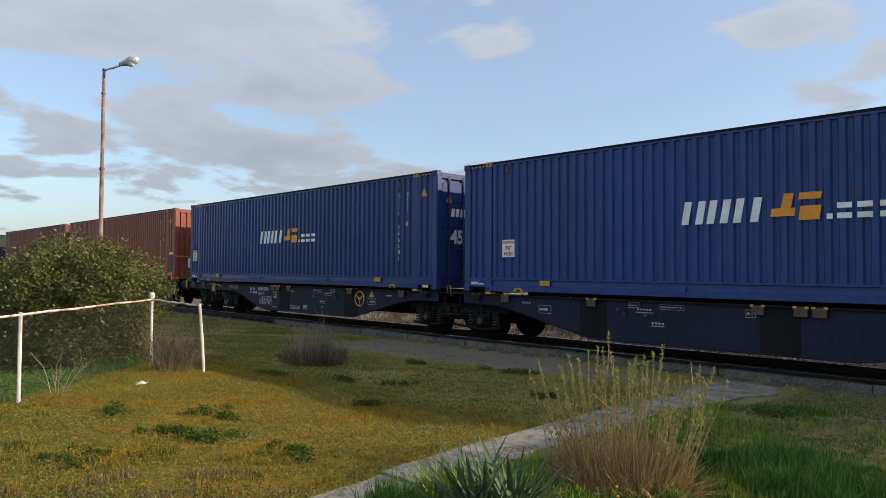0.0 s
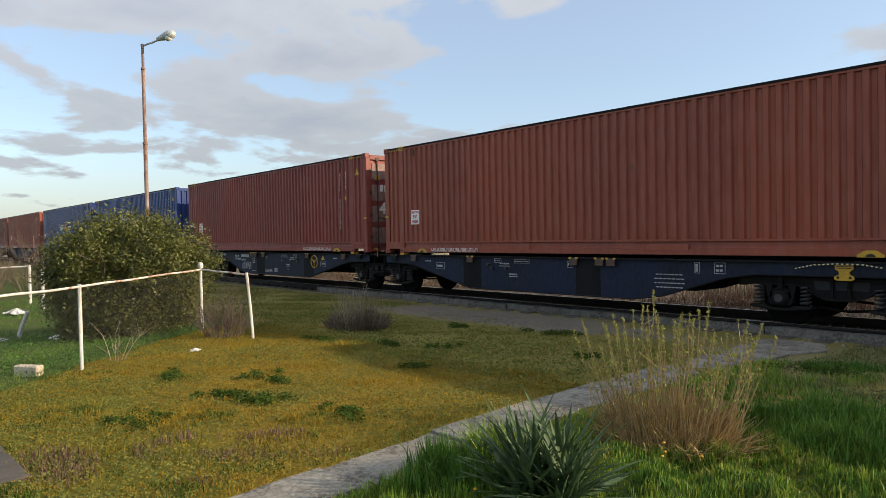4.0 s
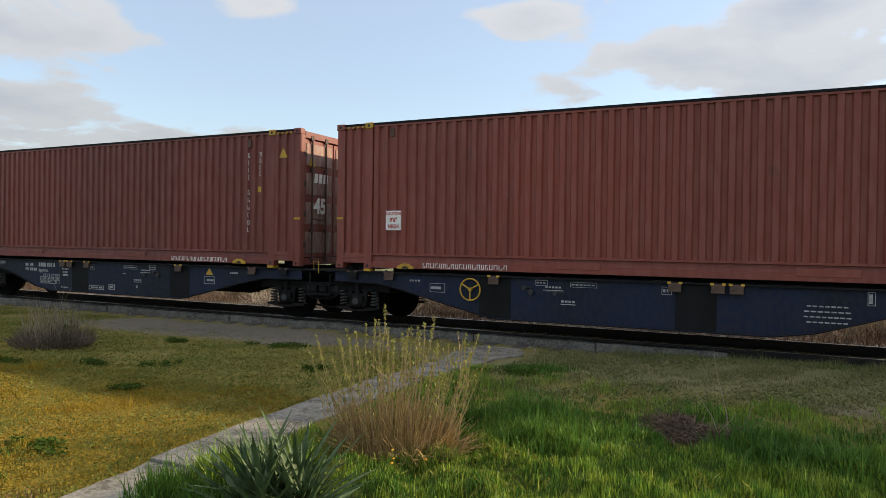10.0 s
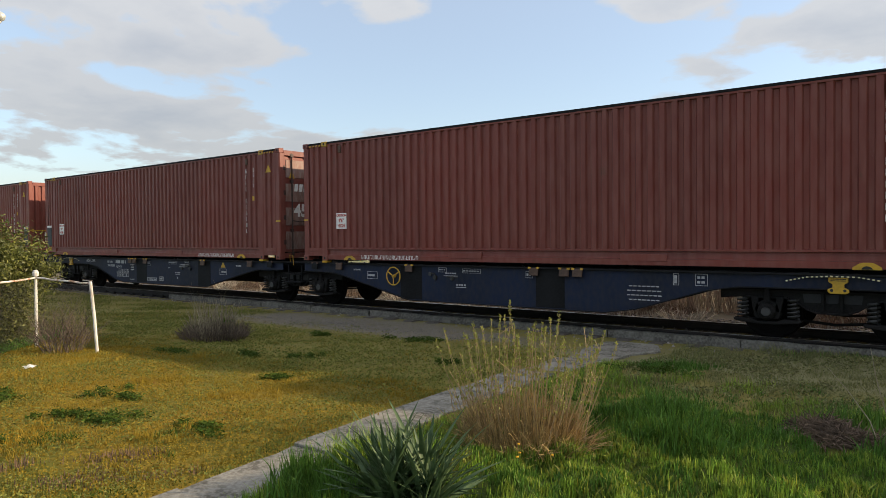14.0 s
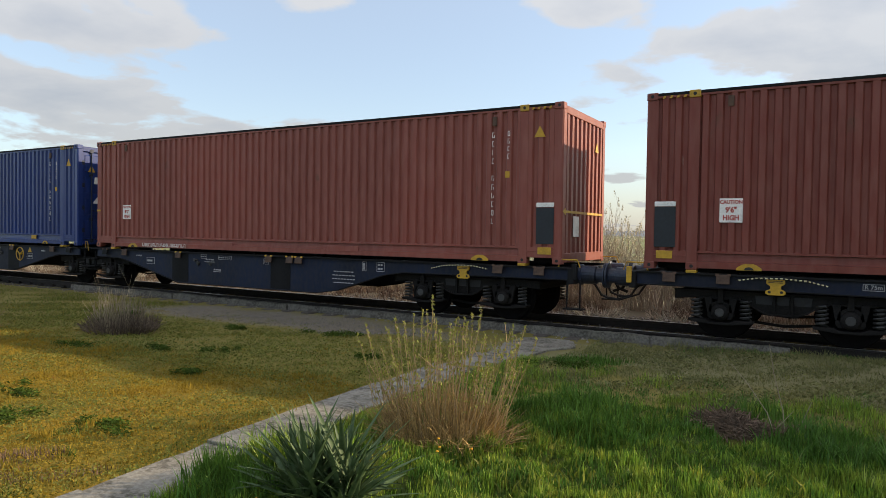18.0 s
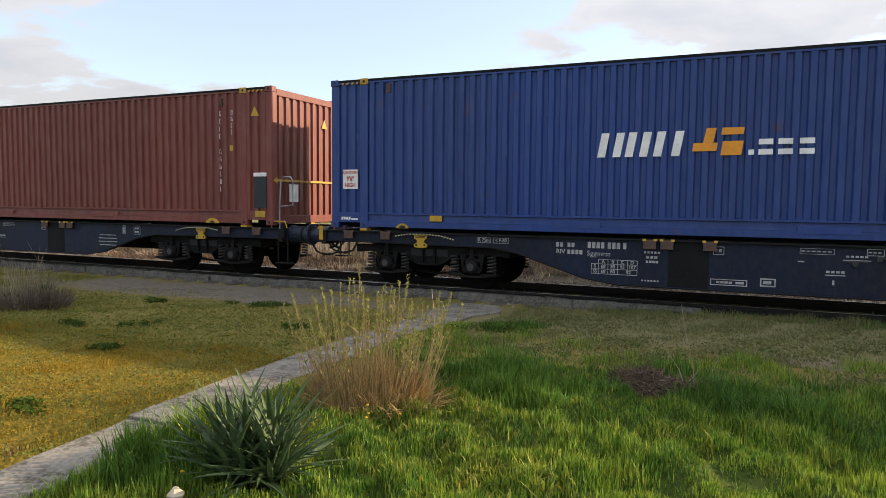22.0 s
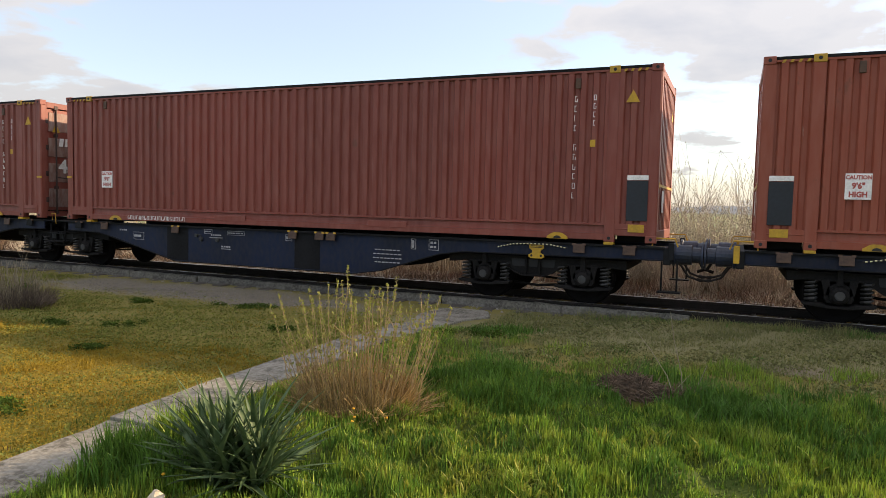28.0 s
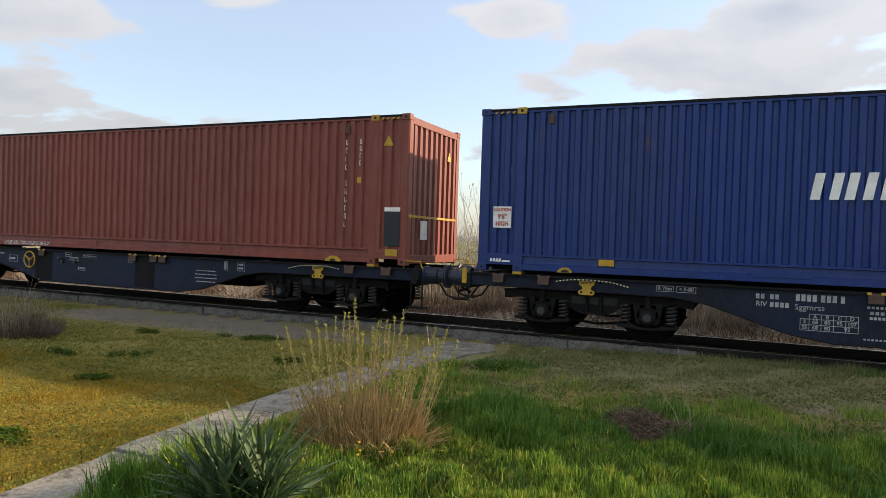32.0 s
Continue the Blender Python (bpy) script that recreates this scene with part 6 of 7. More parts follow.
def build_budding_shrub():
    """Upright tan canes, budding yellow-green towards the tips, over a thatch of dry stems."""
    rnd = random.Random(21)
    x, y = -2.85, 5.0
    z = float(ground_height(x, y))
    b = thing("budding_shrub", "upright shrub of tan canes with yellow-green buds", "shrub")
    g, buds = Geo(), []
    for i in range(90):
        a, r = i * 2.39996 + rnd.gauss(0, 0.2), 0.52 * math.sqrt((i + 0.5) / 90)
        px, py = x + r * math.cos(a) * 1.1, y + r * math.sin(a) * 0.8
        h = rnd.uniform(0.60, 1.22) * (1 - 0.28 * (r / 0.5) ** 2)
        lx, ly = 0.45 * r * math.cos(a) + rnd.gauss(0, 0.06), 0.4 * r * math.sin(a) + rnd.gauss(0, 0.06)
        pts = [(px + lx * t ** 1.2 + rnd.gauss(0, 0.008), py + ly * t ** 1.2 + rnd.gauss(0, 0.008), z + h * t) for t in (0, 0.3, 0.6, 0.85, 1.0)]
        g = Geo().tube(pts, 0.0048, 4, 0.55)

        def along(t):
            j = min(3, int(t * 4))
            return Vector(pts[j]).lerp(Vector(pts[j + 1]), t * 4 - j)

        for k in range(rnd.randint(0, 2)):                       # short side shoots with buds of their own
            p = along(rnd.uniform(0.40, 0.8))
            q = p + Vector((rnd.gauss(0, 0.05), rnd.gauss(0, 0.05), rnd.uniform(0.06, 0.16)))
            g.tube([p, q], 0.003, 3, 0.6)
            for w in (0.5, 1.0):
                buds += [tuple(p.lerp(q, w) + Vector((d, rnd.gauss(0, 0.004), 0.004))) for d in (-0.006, 0.006)]
        part("cane", g, M["cane"], b)
        t = rnd.uniform(0.38, 0.5)
        while t < 1.0:                                           # buds in pairs at the nodes, closer towards the tip
            p, w = along(t), rnd.uniform(0, math.tau)
            for s in (-1, 1):
                buds += [tuple(p + Vector((s * 0.009 * math.cos(w), s * 0.009 * math.sin(w), 0.006 + rnd.gauss(0, 0.003)))) for _ in range(2)]
            t += rnd.uniform(0.045, 0.09) / h * (1.25 - 0.5 * t)
        buds += [tuple(Vector(pts[-1]) + Vector((rnd.gauss(0, 0.005), rnd.gauss(0, 0.005), rnd.gauss(0.006, 0.010)))) for _ in range(4)]
    ob = new("bud_spray", leaf_mesh("bud_spray", np.array(buds), rng.uniform(0.010, 0.021, len(buds)), M["bud"], 2.2, 1.9))
    tagged(ob, kind="stuff")
    ob.parent = b
    g = Geo()
    for i in range(1900):
        tall = i % 5 < 3                                        # upright stems, and short litter at their feet
        a, r = rnd.uniform(0, math.tau), (0.46 if tall else 0.60) * math.sqrt(rnd.random())
        px, py = x + 0.05 + r * math.cos(a) * 1.05, y - 0.05 + r * math.sin(a) * 0.75
        h = rnd.uniform(0.14, 0.50) * (1.15 - r) if tall else rnd.uniform(0.04, 0.22)
        lx, ly = rnd.gauss(0, 0.035 if tall else 0.10) + 0.2 * r * math.cos(a), rnd.gauss(0, 0.035 if tall else 0.10) + 0.16 * r * math.sin(a)
        g.tube([(px, py, z), (px + lx * 0.4, py + ly * 0.4, z + h * 0.6), (px + lx, py + ly, z + h)], 0.0032, 3, 0.5)
    tagged(part("dry_thatch", g, M["thatch"], b, "thatch of dry brown stems"), kind="stuff")


build_budding_shrub()


def build_yucca():
    """A rosette of stiff pointed leaves; each large leaf is a part."""
    y0 = thing("yucca", "yucca rosette of stiff blue-green pointed leaves beside the path", "plant", at=Matrix.Translation((-2.68, 3.22, 0.0)))
    rnd = random.Random(4)
    forms = []
    for k in range(6):
        L, W, droop = 0.51 + 0.028 * k, 0.0180 + 0.0024 * (k % 3), 0.02 + 0.032 * k
        v, f = [], []
        for i in range(7):
            t = i / 6
            w = W * (0.7 + 1.3 * t * (1 - t) * 1.6) * (1 - t) ** 0.45 + 0.0005
            x, z = L * t, -droop * t * t
            v += [(x, -w, z + 0.35 * w), (x, 0, z - 0.002), (x, w, z + 0.35 * w)]
        for i in range(6):
            f += [(3 * i, 3 * i + 3, 3 * i + 4, 3 * i + 1), (3 * i + 1, 3 * i + 4, 3 * i + 5, 3 * i + 2)]
        forms.append(mesh_of("leaf", Geo().add(v, f), M["yucca"], smooth=True))
    for i in range(295):
        u = (i % 59 + 0.5) / 59
        crown = ((-0.18, 0.02), (0.10, 0.08), (0.0, -0.09), (-0.06, 0.10), (0.22, -0.03))[i // 59]
        el = 80 - 66 * u + rnd.gauss(0, 6)
        az = i * 137.5 + rnd.gauss(0, 12)
        ob = new("leaf", forms[rnd.randrange(6)])
        ob.parent = y0
        ob.matrix_basis = Matrix.Translation((crown[0] + rnd.gauss(0, 0.04), crown[1] + rnd.gauss(0, 0.04), 0.03 + 0.05 * (1 - u))) @ pose(0, 0, 0, 0, 0, az) @ pose(0, 0, 0, rnd.gauss(0, 16), -el, 0) @ Matrix.Scale(rnd.uniform(0.80, 1.06) * (1.0 - 0.20 * u), 4)


build_yucca()

twiggy("dormant_shrub", "dense dark leafless shrub of thin twigs on the lawn", -10.25, 7.05, 1.05, 0.44, 400, M["twig"], 1, 0.6, 3, thick=0.006, lean=1.0)
twiggy("dry_weeds", "fine hazy dry stems standing above a dark shrub", -10.2, 7.0, 0.8, 0.85, 170, M["dry"], 0, 0.25, 9, thick=0.0038, lean=0.25)
twiggy("dead_stalks", "few tall pale dead stalks above a dark shrub", -10.15, 6.95, 0.42, 1.35, 6, M["dry"], 1, 0.12, 19, thick=0.0042, lean=0.12)
twiggy("brown_shrub", "small brown leafless shrub beside the fence corner", -10.75, 4.72, 0.5, 0.80, 60, M["twig"], 2, 0.4, 5, thick=0.006, lean=0.6)


def build_brush():
    """A low dome of matted twigs lying this way and that."""
    rnd, g = random.Random(18), Geo()
    brush = thing("dead_brush", "low mound of tangled brown dead twigs in the grass", "brush")
    for i in range(1100):
        a, r = rnd.uniform(0, math.tau), math.sqrt(rnd.random())
        px, py = -0.57 + 0.47 * r * math.cos(a), 6.47 + 0.22 * r * math.sin(a)
        pz = float(ground_height(px, py)) + 0.085 * (1 - r * r) * rnd.random() ** 0.4 + 0.015
        d = Vector((rnd.gauss(0, 1), rnd.gauss(0, 0.5), rnd.gauss(0.1, 0.35))).normalized() * rnd.uniform(0.05, 0.16)
        g.tube([(px - d.x, py - d.y, max(pz - d.z, -0.02)), (px + d.x, py + d.y, pz + d.z)], rnd.uniform(0.003, 0.007), 3, 0.6)
    tagged(part("twig_mass", g, M["brush_brown"], brush), kind="stuff")


build_brush()
stalk = thing("dead_weed", "few long thin dead stems leaning out of brown litter", "weed")
for pts in (((-0.42, 6.62, 0.0), (-0.50, 6.64, 0.22), (-0.66, 6.68, 0.44), (-0.80, 6.7, 0.60)), ((-0.36, 6.66, 0.0), (-0.38, 6.66, 0.25), (-0.46, 6.7, 0.55), (-0.50, 6.7, 0.80)), ((-0.30, 6.7, 0.0), (-0.22, 6.7, 0.2), (-0.17, 6.72, 0.34)), ((-0.42, 6.64, 0.10), (-0.30, 6.66, 0.26))):
    part("stem", Geo().tube([(x + 0.07, y - 0.24, z) for x, y, z in pts], 0.0055, 4, 0.4), M["dry"], stalk)
twiggy("dry_sapling", "thin forked dry sapling inside the fence", -9.7, 2.75, 0.25, 0.95, 7, M["dry"], 1, 0.4, 13, thick=0.0055, lean=0.6)
for k, (x, y, h) in enumerate(((-25.5, 3.2, 2.3), (-27.5, 5.0, 2.6), (-24.2, 1.6, 1.8), (-29.5, 3.4, 2.6))):
    twiggy("bare_shrub", "grey leafless shrub by the far fence", x, y, 1.0, h, 26, M["twig"], 2, 0.4, 30 + k, thick=0.012, lean=0.5, group="bare shrubs by the far fence")

for k, (x, y, s) in enumerate(((-7.12, 3.72, 0.26), (-6.49, 3.19, 0.34), (-5.41, 3.49, 0.26), (-6.60, 5.48, 0.22), (-7.62, 9.17, 0.38), (-3.1, 8.9, 0.34), (-6.5, 2.1, 0.28),                                (-6.9, 3.05, 0.2), (-8.3, 6.3, 0.2), (-9.2, 5.7, 0.24), (-7.4, 6.6, 0.16), (-11.6, 7.6, 0.3), (-12.6, 8.8, 0.3), (-9.3, 8.6, 0.2), (-5.6, 7.6, 0.18), (-8.2, 3.0, 0.22))):
    n = int(3600 * s)
    lobes = rng.normal(0, s * 0.55, (7, 2)) * [1.3, 0.8]
    pick = rng.integers(0, 7, n)
    px, py = x + lobes[pick, 0] + rng.normal(0, s * 0.2, n), y + lobes[pick, 1] + rng.normal(0, s * 0.15, n)
    pz = ground_height(px, py) + rng.uniform(0.0, 1, n) ** 2 * 0.06 + 0.008
    tagged(new("weed_clump", leaf_mesh("weed_clump", np.stack([px, py, pz], -1), rng.uniform(0.012, 0.030, n), M["weed"], 0.35, 1.5)), "low clump of dark green leafy weeds in the lawn", "weed", "weed clumps in the lawn", "stuff")

for x, y in ((-2.55, 4.45), (-2.35, 4.6), (-2.48, 4.30), (-2.9, 2.9), (-2.6, 4.52)):
    z = float(ground_height(x, y))
    fl = thing("dandelion", "small yellow dandelion in the grass", "flower", "dandelions in the grass")
    part("stalk", Geo().tube([(x, y, z), (x + 0.01, y, z + 0.10)], 0.003, 4), M["grass"], fl)
    part("bloom", Geo().lathe([(0, 0.008), (0.008, 0.007), (0.013, 0.0), (0.004, -0.006)], (x + 0.01, y, z + 0.105), "z", 9), M["flower"], fl)
pebble = tagged(new("pale_stone", mesh_of("pale_stone", Geo().lathe([(0, -0.04), (0.04, -0.02), (0.05, 0.01), (0.030, 0.030), (0.012, 0.05), (0, 0.046)], (0, 0, 0), "z", 6), M["tan_stone"])), "small pale broken stone in the grass", "stone")
pebble.location = (-2.77, 2.73, 0.07)


def build_grass():
    def keep_off(x, y, lean=0.0):
        on_path = (x > -4.29 + 0.09 * np.maximum(0, 3.8 - y) - 0.27 * np.sin(np.maximum(0, y - 3.3) * 0.22)) & (x < -3.64 + 0.05 * np.maximum(0, 3.8 - y) - 0.2 * np.sin(np.maximum(0, y - 3) * 0.22)) & (y < 11.4)
        slab = (x > -4.8) & (x < -3.5) & (y > 9.4)
        mound = ((x + 0.57) / 0.46) ** 2 + ((y - 6.44) / 0.30) ** 2 < 1
        return ~(on_path | slab | mound)

    def patch(name, label, n, x0, x1, y0, y1, h0, h1, width, mat, chance, lean, seg=2):
        x, y = rng.uniform(x0, x1, n), rng.uniform(y0, y1, n)
        ok = keep_off(x, y) & (rng.uniform(0, 1, n) < chance(x, y))
        x, y = x[ok], y[ok]
        wave = 0.75 + 0.35 * np.sin(x * 2.3 + 1.1 * y) * np.sin(y * 1.9 - 0.7 * x)
        tagged(blades(name, x, y, rng.uniform(h0, h1, len(x)) * wave, width, mat, lean, seg), label, "grass", kind="stuff")

    def patchy(x, y, f=1.0, p=0.0):
        return np.sin(f * 1.9 * x + p) * np.sin(f * 1.6 * y + 0.8 * x + p) + 0.5 * np.sin(f * 4.3 * x - f * 3.1 * y + p)

    def before_fence(x, y):
        return (x + 7.2) * 4.94 + (y + 0.19) * 4.54 > -1.0

    def clumps(name, label, n, x0, x1, y0, y1, each, spread, h0, h1, width, mat, chance, lean, seg=2):
        x, y = rng.uniform(x0, x1, n), rng.uniform(y0, y1, n)
        ok = keep_off(x, y) & (rng.uniform(0, 1, n) < chance(x, y))
        x, y = x[ok], y[ok]
        h = rng.uniform(h0, h1, len(x)) * np.clip(0.85 + 0.4 * patchy(x, y, 1.5, 0.7), 0.6, 1.4)
        tagged(tufts(name, x, y, each, spread, h, width, mat, lean, seg), label, "grass", kind="stuff")

    # lush grass right of the path, thinning towards the track
    clumps("tall_grass", "lush green grass beside the footpath", 9500, -3.62, 2.4, 1.3, 6.0, 18, 0.032, 0.06, 0.125, 0.0095, M["grass"], lambda x, y: 0.62 + 0.38 * patchy(x, y), 0.20)
    clumps("deep_grass", "deep green grass between the taller tufts", 5200, -3.62, 2.4, 1.3, 6.8, 16, 0.04, 0.05, 0.115, 0.0100, M["deep_grass"], lambda x, y: 0.72 - 0.36 * patchy(x, y), 0.28)
    clumps("deep_grass", "dark green rank tufts at the edge of the lush grass", 850, -2.6, 2.6, 5.3, 7.0, 30, 0.06, 0.14, 0.25, 0.012, M["deep_grass"], lambda x, y: np.clip(0.15 + 0.95 * patchy(x, y, 1.1, 2.4), 0, 1), 0.45)
    clumps("deep_grass", "dark green long grass drooping beside the brown twigs", 170, -1.2, 1.3, 5.7, 6.6, 34, 0.06, 0.16, 0.28, 0.012, M["deep_grass"], lambda x, y: np.clip(1.1 - abs(y - 6.12 + 0.45 * x) / 0.38, 0, 1), 0.5)
    clumps("tall_grass", "fresh tall green tuft behind the yucca", 260, -3.70, -2.9, 3.25, 4.2, 30, 0.05, 0.20, 0.40, 0.012, M["grass"], lambda x, y: 1 - np.clip(((x + 3.32) / 0.38) ** 2 + ((y - 3.72) / 0.45) ** 2, 0, 1), 0.26)
    clumps("deep_grass", "dark green rank grass beside the yucca", 230, -3.62, -2.9, 2.7, 3.7, 30, 0.05, 0.14, 0.30, 0.011, M["deep_grass"], lambda x, y: 1 - np.clip(((x + 3.25) / 0.40) ** 2 + ((y - 3.25) / 0.50) ** 2, 0, 1), 0.32)
    clumps("meadow_herbs", "yellow-green leafy herbs in the grass", 1500, -2.9, 2.0, 2.2, 5.2, 16, 0.05, 0.04, 0.13, 0.017, M["herb"], lambda x, y: np.clip(1.0 * patchy(x, y, 0.7, 0.9) - 0.15, 0, 1), 0.7)
    clumps("tall_grass", "green grass thinning out towards the track", 4200, -3.6, 5.0, 5.2, 8.8, 18, 0.045, 0.06, 0.15, 0.009, M["grass"], lambda x, y: np.clip(0.88 - (y - 5.8) / 2.8 + 0.55 * patchy(x, y, 1.5, 1.3), 0, 1), 0.30)
    clumps("deep_grass", "dull green tufts towards the track", 2600, -3.6, 5.5, 5.6, 9.4, 18, 0.05, 0.05, 0.12, 0.010, M["deep_grass"], lambda x, y: np.clip(0.75 - (y - 6.2) / 2.6 - 0.55 * patchy(x, y, 1.5, 1.3), 0, 1), 0.40)
    clumps("deep_grass", "dark green tuft beside the crossing slab", 90, -3.5, -2.4, 8.7, 9.6, 30, 0.06, 0.10, 0.20, 0.011, M["deep_grass"], lambda x, y: 1 - np.clip(abs(x + 2.95) / 0.6, 0, 1) + 0 * y, 0.40)
    clumps("trackside_grass", "short thin dull grass along the track", 7800, -3.6, 7.0, 7.2, 11.66, 14, 0.05, 0.02, 0.085, 0.0085, M["trackside"], lambda x, y: np.clip(0.8 + 0.3 * patchy(x, y, 1.3), 0, 1) * np.clip((11.9 - y) / 1.0, 0.3, 1), 0.45, 1)
    clumps("trackside_grass", "green sprigs in the thin grass along the track", 2600, -3.6, 7.0, 7.2, 11.2, 12, 0.05, 0.03, 0.09, 0.0085, M["lawn"], lambda x, y: np.clip(0.35 + 0.5 * patchy(x, y, 0.9, 0.5), 0, 1), 0.45, 1)
    clumps("trackside_stalks", "short dry stalks along the track", 2600, -3.6, 7.0, 9.8, 11.68, 9, 0.05, 0.06, 0.17, 0.0055, M["trackside"], lambda x, y: np.clip(0.4 + 0.5 * patchy(x, y, 1.1, 2.0), 0, 1), 0.4, 1)
    clumps("rail_weeds", "ragged weeds standing against the near rail", 1500, -2.3, 7.0, 11.35, 11.90, 11, 0.05, 0.05, 0.15, 0.008, M["trackside"], lambda x, y: np.clip(0.55 + 0.5 * patchy(x, y, 2.1, 0.4), 0, 1), 0.4)
    clumps("rail_weeds", "green weeds standing against the near rail", 700, -2.3, 7.0, 11.35, 11.90, 11, 0.05, 0.04, 0.13, 0.009, M["deep_grass"], lambda x, y: np.clip(0.3 + 0.6 * patchy(x, y, 1.6, 1.4), 0, 1), 0.4)
    clumps("trackside_stalks", "low dry stalks beside the trodden gravel", 700, -14, -4.6, 8.6, 11.4, 9, 0.05, 0.03, 0.10, 0.0055, M["trackside"], lambda x, y: np.clip(0.2 + 0.5 * patchy(x, y, 1.1, 2.0), 0, 1), 0.4, 1)
    patch("near_grass", "grass round the standing place", 30000, -3.6, 7.0, -3.0, 1.4, 0.06, 0.16, 0.016, M["grass"], lambda x, y: 0.7 + 0.3 * patchy(x, y), 0.3, 1)
    patch("near_grass", "grass beside the lush meadow", 16000, 2.2, 8.0, 1.2, 8.0, 0.05, 0.15, 0.016, M["deep_grass"], lambda x, y: 0.7 + 0.3 * patchy(x, y), 0.3, 1)
    patch("lawn_grass", "short dull grass far along the track", 42000, -30, -13.5, 5.6, 11.2, 0.03, 0.09, 0.022, M["lawn"], lambda x, y: np.clip(0.75 + 0.3 * patchy(x, y, 0.8, 2.0), 0, 1), 0.5, 1)
    # low lawn left of the path; gold partly stands for sunlight, dull green for shade
    clumps("lawn_grass", "short mossy lawn grass with sunlight in its golden colour", 9500, -12.5, -4.05, 0.8, 6.2, 14, 0.035, 0.02, 0.055, 0.0085, M["lawn_gold"], lambda x, y: np.clip(0.75 + 0.25 * patchy(x, y, 1.2), 0, 1) * before_fence(x, y), 0.6, 1)
    clumps("lawn_green", "green sprigs among the golden lawn", 5200, -12.5, -4.05, 0.8, 6.4, 14, 0.04, 0.02, 0.06, 0.009, M["lawn"], lambda x, y: np.clip(0.35 - 0.5 * patchy(x, y, 1.2) + 0.25 * (y < 2.4), 0, 1), 0.6, 1)
    clumps("lawn_tufts", "taller golden tufts standing out of the lawn", 1500, -12.5, -4.3, 0.9, 6.0, 22, 0.045, 0.05, 0.10, 0.0075, M["lawn_gold"], lambda x, y: np.clip(0.25 + 0.6 * patchy(x, y, 2.3, 0.6), 0, 1) * before_fence(x, y), 0.45)
    clumps("lawn_tufts", "dark green leafy tufts in the near lawn", 900, -10.5, -4.3, 0.6, 3.6, 26, 0.05, 0.03, 0.08, 0.012, M["weed"], lambda x, y: np.clip(0.55 * patchy(x, y, 1.9, 2.2) + 0.25 - 0.18 * (y - 1.5), 0, 1) * before_fence(x, y), 0.7)
    clumps("lawn_rust", "rusty low stalks in the lawn", 2600, -12.5, -4.2, 0.8, 6.2, 10, 0.035, 0.02, 0.06, 0.0075, M["lawn_rust"], lambda x, y: np.clip(0.15 + 0.5 * patchy(x, y, 1.7, 1.0), 0, 1) * before_fence(x, y), 0.6, 1)
    clumps("lawn_grass", "short lawn grass towards the track, coloured dull for shade", 10500, -17, -4.4, 5.6, 10.4, 13, 0.045, 0.015, 0.055, 0.011, M["lawn"], lambda x, y: np.clip(0.75 + 0.3 * patchy(x, y, 0.8, 2.0), 0, 1) * np.clip((10.4 - y - 0.9 * np.exp(-((x + 10.2) / 4) ** 2)) / 1.4, 0.05, 1), 0.6, 1)
    clumps("lawn_gold", "yellowish tufts towards the track", 4200, -17, -4.4, 5.6, 9.8, 12, 0.045, 0.015, 0.05, 0.010, M["lawn_gold"], lambda x, y: np.clip(0.35 - 0.4 * patchy(x, y, 0.8, 2.0), 0, 1), 0.6, 1)
    patch("fence_grass", "rough dark green grass behind the fence", 80000, -25, -8.0, -3.0, 6.0, 0.03, 0.11, 0.015, M["deep_grass"], lambda x, y: np.clip(0.75 + 0.3 * patchy(x, y, 0.7), 0, 1) * ~before_fence(x, y), 0.4, 1)
    # patches of brighter green put sunlight into the sprigs' colour
    patch("fence_grass", "brighter green sprigs behind the fence, coloured as if sunlit", 22000, -25, -8.0, -3.0, 6.0, 0.03, 0.10, 0.014, M["grass"], lambda x, y: np.clip(0.2 + 0.7 * patchy(x, y, 0.7, 1.5), 0, 1) * ~before_fence(x, y), 0.4, 1)
    patch("path_edge_grass", "tufts of grass along the footpath edge", 10000, -4.50, -4.08, 1.0, 9.5, 0.02, 0.07, 0.007, M["lawn"], lambda x, y: 0.5 + 0.5 * patchy(x, y, 2.0), 0.5)
    patch("path_edge_grass", "long grass leaning over the footpath edge", 15000, -3.80, -3.40, 1.0, 9.0, 0.06, 0.15, 0.0075, M["grass"], lambda x, y: 0.7 + 0.3 * patchy(x, y, 2.0), 0.5)
    def sprigs(name, label, n, x0, x1, y0, y1, mat, chance, s0, s1, up):
        x, y = rng.uniform(x0, x1, n), rng.uniform(y0, y1, n)
        ok = keep_off(x, y) & before_fence(x, y) & (rng.uniform(0, 1, n) < chance(x, y))
        x, y = x[ok], y[ok]
        c = np.stack([x, y, ground_height(x, y) + rng.uniform(0.004, up, len(x))], -1)
        tagged(new(name, leaf_mesh(name, c, rng.uniform(s0, s1, len(x)), mat, 0.5, 1.6)), label, "grass", kind="stuff")

    n = 60000
    x, y = rng.uniform(-15, -8.0, n), rng.uniform(0.0, 5.6, n)
    ok = ~before_fence(x, y) & (rng.uniform(0, 1, n) < np.clip(0.6 + 0.5 * patchy(x, y, 0.9, 1.0), 0, 1))
    x, y = x[ok], y[ok]
    tagged(new("ground_ivy", leaf_mesh("ground_ivy", np.stack([x, y, ground_height(x, y) + rng.uniform(0.01, 0.09, len(x))], -1), rng.uniform(0.012, 0.028, len(x)), M["deep_grass"], 0.5, 1.5)), "leafy green ground cover behind the fence", "ground cover", kind="stuff")
    sprigs("moss_sprigs", "golden leafy moss and clover in the lawn", 120000, -12.5, -4.05, 0.8, 6.0, M["lawn_gold"], lambda x, y: np.clip(0.75 + 0.3 * patchy(x, y, 1.2), 0, 1), 0.007, 0.016, 0.026)
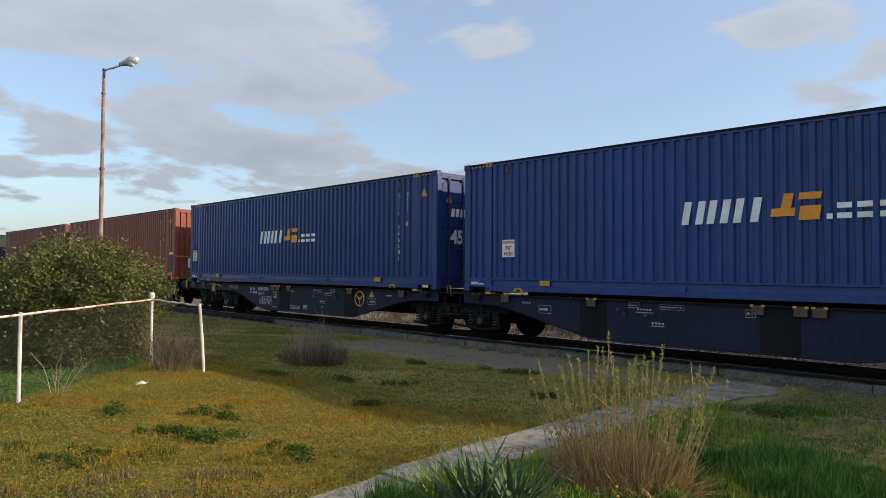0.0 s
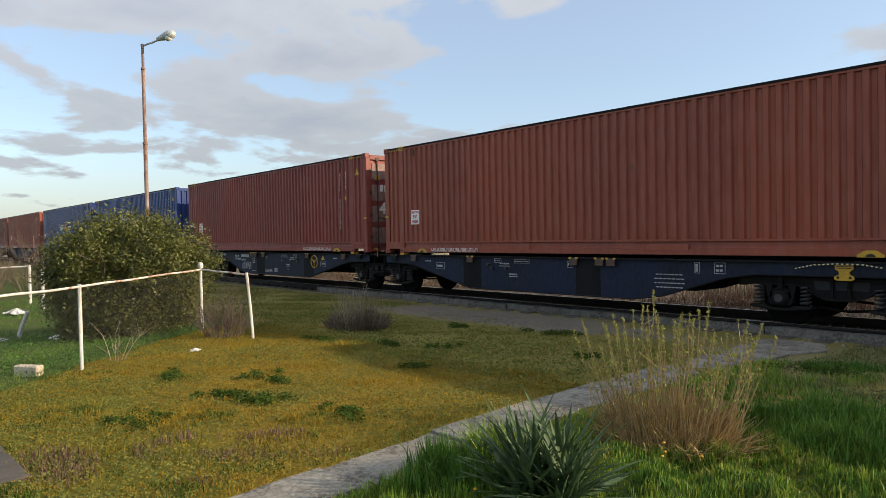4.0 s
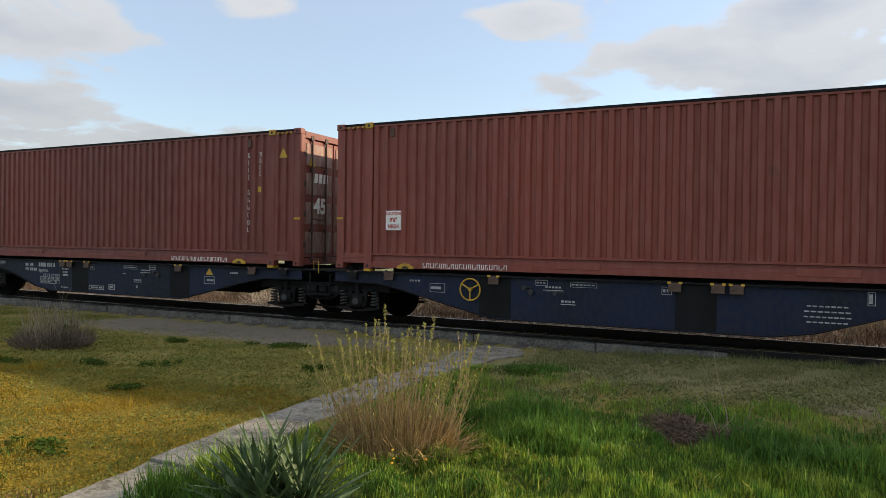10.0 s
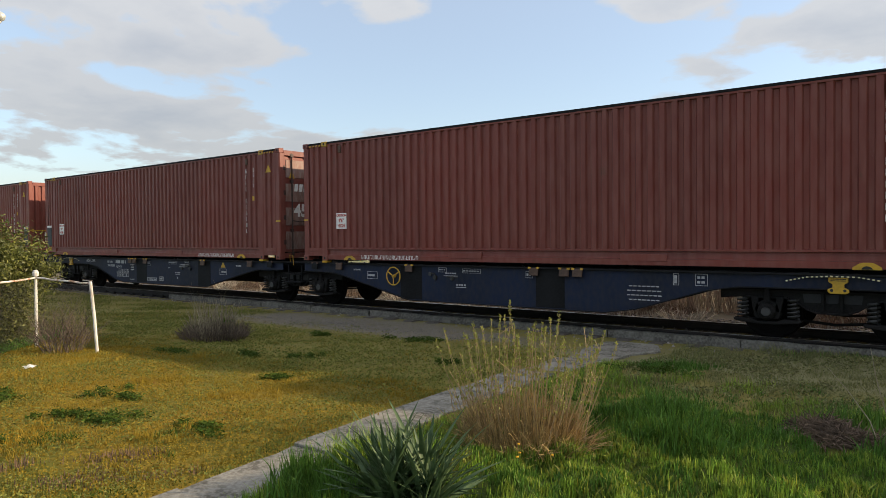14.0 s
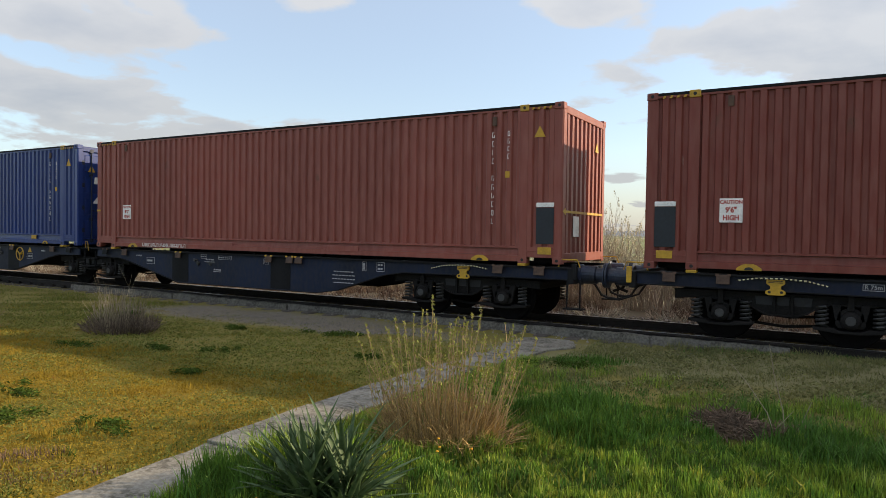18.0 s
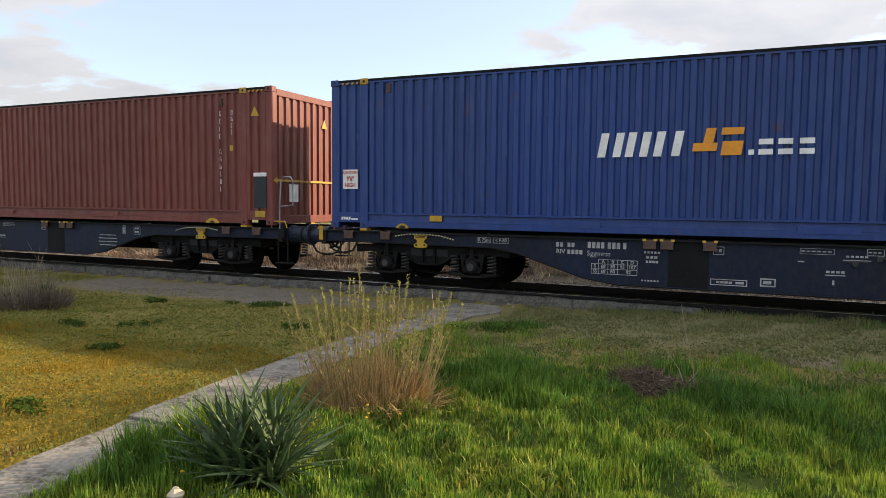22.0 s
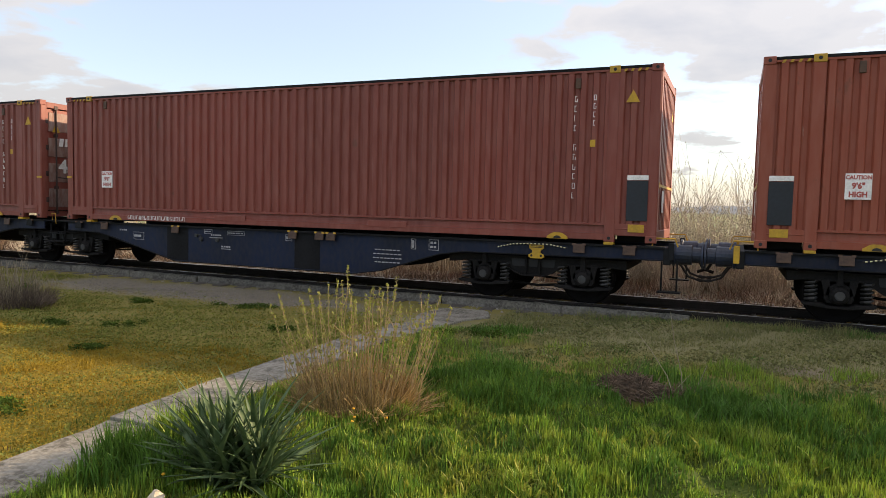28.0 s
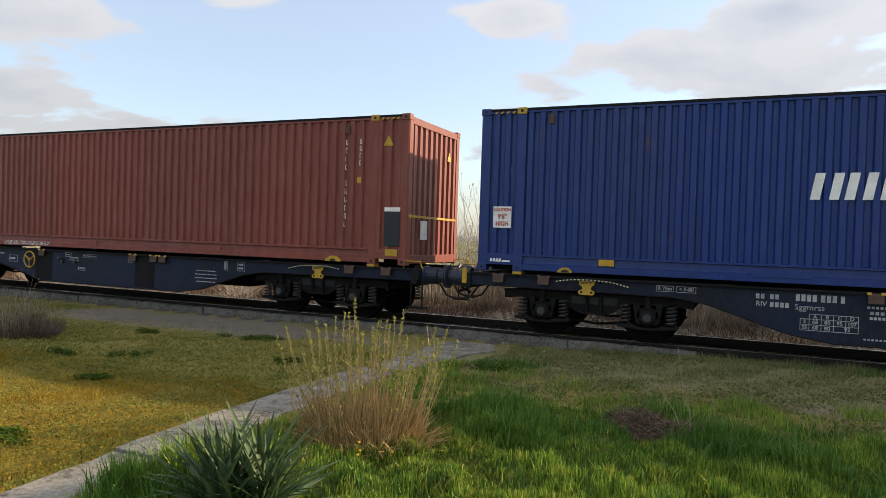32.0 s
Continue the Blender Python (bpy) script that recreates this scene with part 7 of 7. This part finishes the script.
    sprigs("clover_sprigs", "small green leaves spread through the lawn", 70000, -12.5, -4.2, 0.8, 6.0, M["lawn"], lambda x, y: np.clip(0.3 - 0.45 * patchy(x, y, 1.2) + 0.15 + 0.5 * (y < 2.0) + 0.5 * np.exp(-((x + 8.6) / 0.8) ** 2) , 0, 1), 0.009, 0.022, 0.034)
    sprigs("clover_sprigs", "small dull green leaves towards the track", 60000, -16, -4.4, 5.6, 10.0, M["lawn"], lambda x, y: np.clip(0.6 + 0.3 * patchy(x, y, 0.8, 2.0), 0, 1) * np.clip((10.2 - y - 0.9 * np.exp(-((x + 10.2) / 4) ** 2)) / 1.2, 0.05, 1), 0.012, 0.03, 0.03)
    sprigs("clover_sprigs", "low leaves in the thin grass beside the track", 45000, -3.5, 6.0, 7.6, 11.4, M["trackside"], lambda x, y: np.clip(0.4 + 0.5 * patchy(x, y, 1.3, 1.0), 0, 1), 0.012, 0.035, 0.05)
    patch("dry_red_stalks", "low reddish dry seed stalks at the lawn edge", 5200, -5.6, -4.35, 1.7, 3.0, 0.04, 0.12, 0.007, M["brown_dry"], lambda x, y: np.clip(patchy(x, y, 2.2), 0, 1), 0.3)
    patch("brown_litter", "patch of flattened brown dead grass", 3500, -1.2, -0.1, 6.2, 6.7, 0.015, 0.06, 0.010, M["brown_dry"], lambda x, y: np.clip(1.2 - ((x + 0.57) / 0.55) ** 2 - ((y - 6.45) / 0.22) ** 2, 0, 1), 1.6, 1)
    patch("dry_red_stalks", "thick patch of pinkish-brown seed stalks in the lawn", 4200, -6.4, -4.8, 0.9, 1.75, 0.04, 0.11, 0.009, M["brown_dry"], lambda x, y: np.clip(1.1 - ((x + 5.6) / 0.6) ** 2 - ((y - 1.2) / 0.28) ** 2, 0, 1), 0.3)
    sprigs("clover_sprigs", "fresh green leaves in the near lawn", 22000, -9.5, -4.25, 0.5, 2.9, M["lawn"], lambda x, y: np.clip(1.2 - 0.46 * y + 0.6 * patchy(x, y, 1.3, 0.4), 0, 1), 0.008, 0.018, 0.04)
    # reeds and dead grass beyond the track
    patch("dead_reeds", "pale dead reeds and grass beyond the track", 26000, -32, 14, 16.6, 19.8, 0.10, 0.45, 0.013, M["dry"], lambda x, y: np.clip(0.55 + 0.45 * patchy(x, y, 0.9), 0, 1), 0.8)
    patch("tall_reeds", "tall pale dead reeds beyond the track", 11000, -32, 14, 17.2, 20.5, 0.7, 1.35, 0.02, M["dry"], lambda x, y: np.clip(0.5 + 0.5 * patchy(x, y, 0.45, 1.0), 0, 1), 0.22)
    patch("brown_brush", "dark brown dead brush at the foot of the far bank", 60000, -32, 14, 14.9, 18.2, 0.06, 0.30, 0.012, M["brush_brown"], lambda x, y: np.clip(0.6 + 0.5 * patchy(x, y, 0.8, 3.0), 0, 1), 0.9)


build_grass()

rnd_far = random.Random(77)
for k in range(26):
    twiggy("low_brush", "low grey tangled brush beyond the track", -30 + k * 1.55 + rnd_far.gauss(0, 0.4), 15.9 + rnd_far.gauss(0, 0.4), 0.9, rnd_far.uniform(0.35, 0.7), 42, M["pale_twig"] if k % 3 else M["twig"], 1, 0.7, 300 + k, thick=0.008, lean=1.3, group="low brush beyond the track")
for k, (x, y, h) in enumerate(((-33, 18.5, 1.6), (-29.5, 19, 2.0), (-26, 18.5, 1.7), (-22.5, 19, 2.2), (-19.5, 18.5, 2.0), (-16.5, 19, 1.8), (-13.5, 18.6, 2.2), (-11.0, 19.2, 2.0), (-8.6, 18.4, 2.7), (-7.2, 19.0, 2.8), (-5.9, 19.2, 1.5),
                               (-1.5, 18.4, 2.5), (-0.6, 19.4, 2.8), (0.6, 19.8, 3.0), (1.6, 18.6, 2.9), (3.0, 19.0, 3.0), (4.6, 18.8, 2.6), (6.5, 19.2, 2.8), (9, 19, 2.4), (12, 19, 2.4))):
    twiggy("bare_thicket", "pale leafless thicket beyond the track", x, y, 1.2, h * 1.15, 34, M["pale_twig"], 2, 0.34, 100 + k, thick=0.013, lean=0.45, buds=3, bud_size=0.026, bud_mat="pale_bud", group="bare thickets beyond the track")

for k in range(18):
    twiggy("pale_brush", "pale budding brush and reeds beyond the track", -6.2 + k * 0.44, 17.2 + rnd_far.gauss(0, 0.3), 0.8, 3.1 if k in (2, 3) else rnd_far.uniform(1.9, 2.5), 66, M["pale_twig"], 1, 0.35, 500 + k, thick=0.008, lean=0.4, buds=5, bud_size=0.036, bud_mat="pale_bud", group="pale brush beyond the track")

motions()
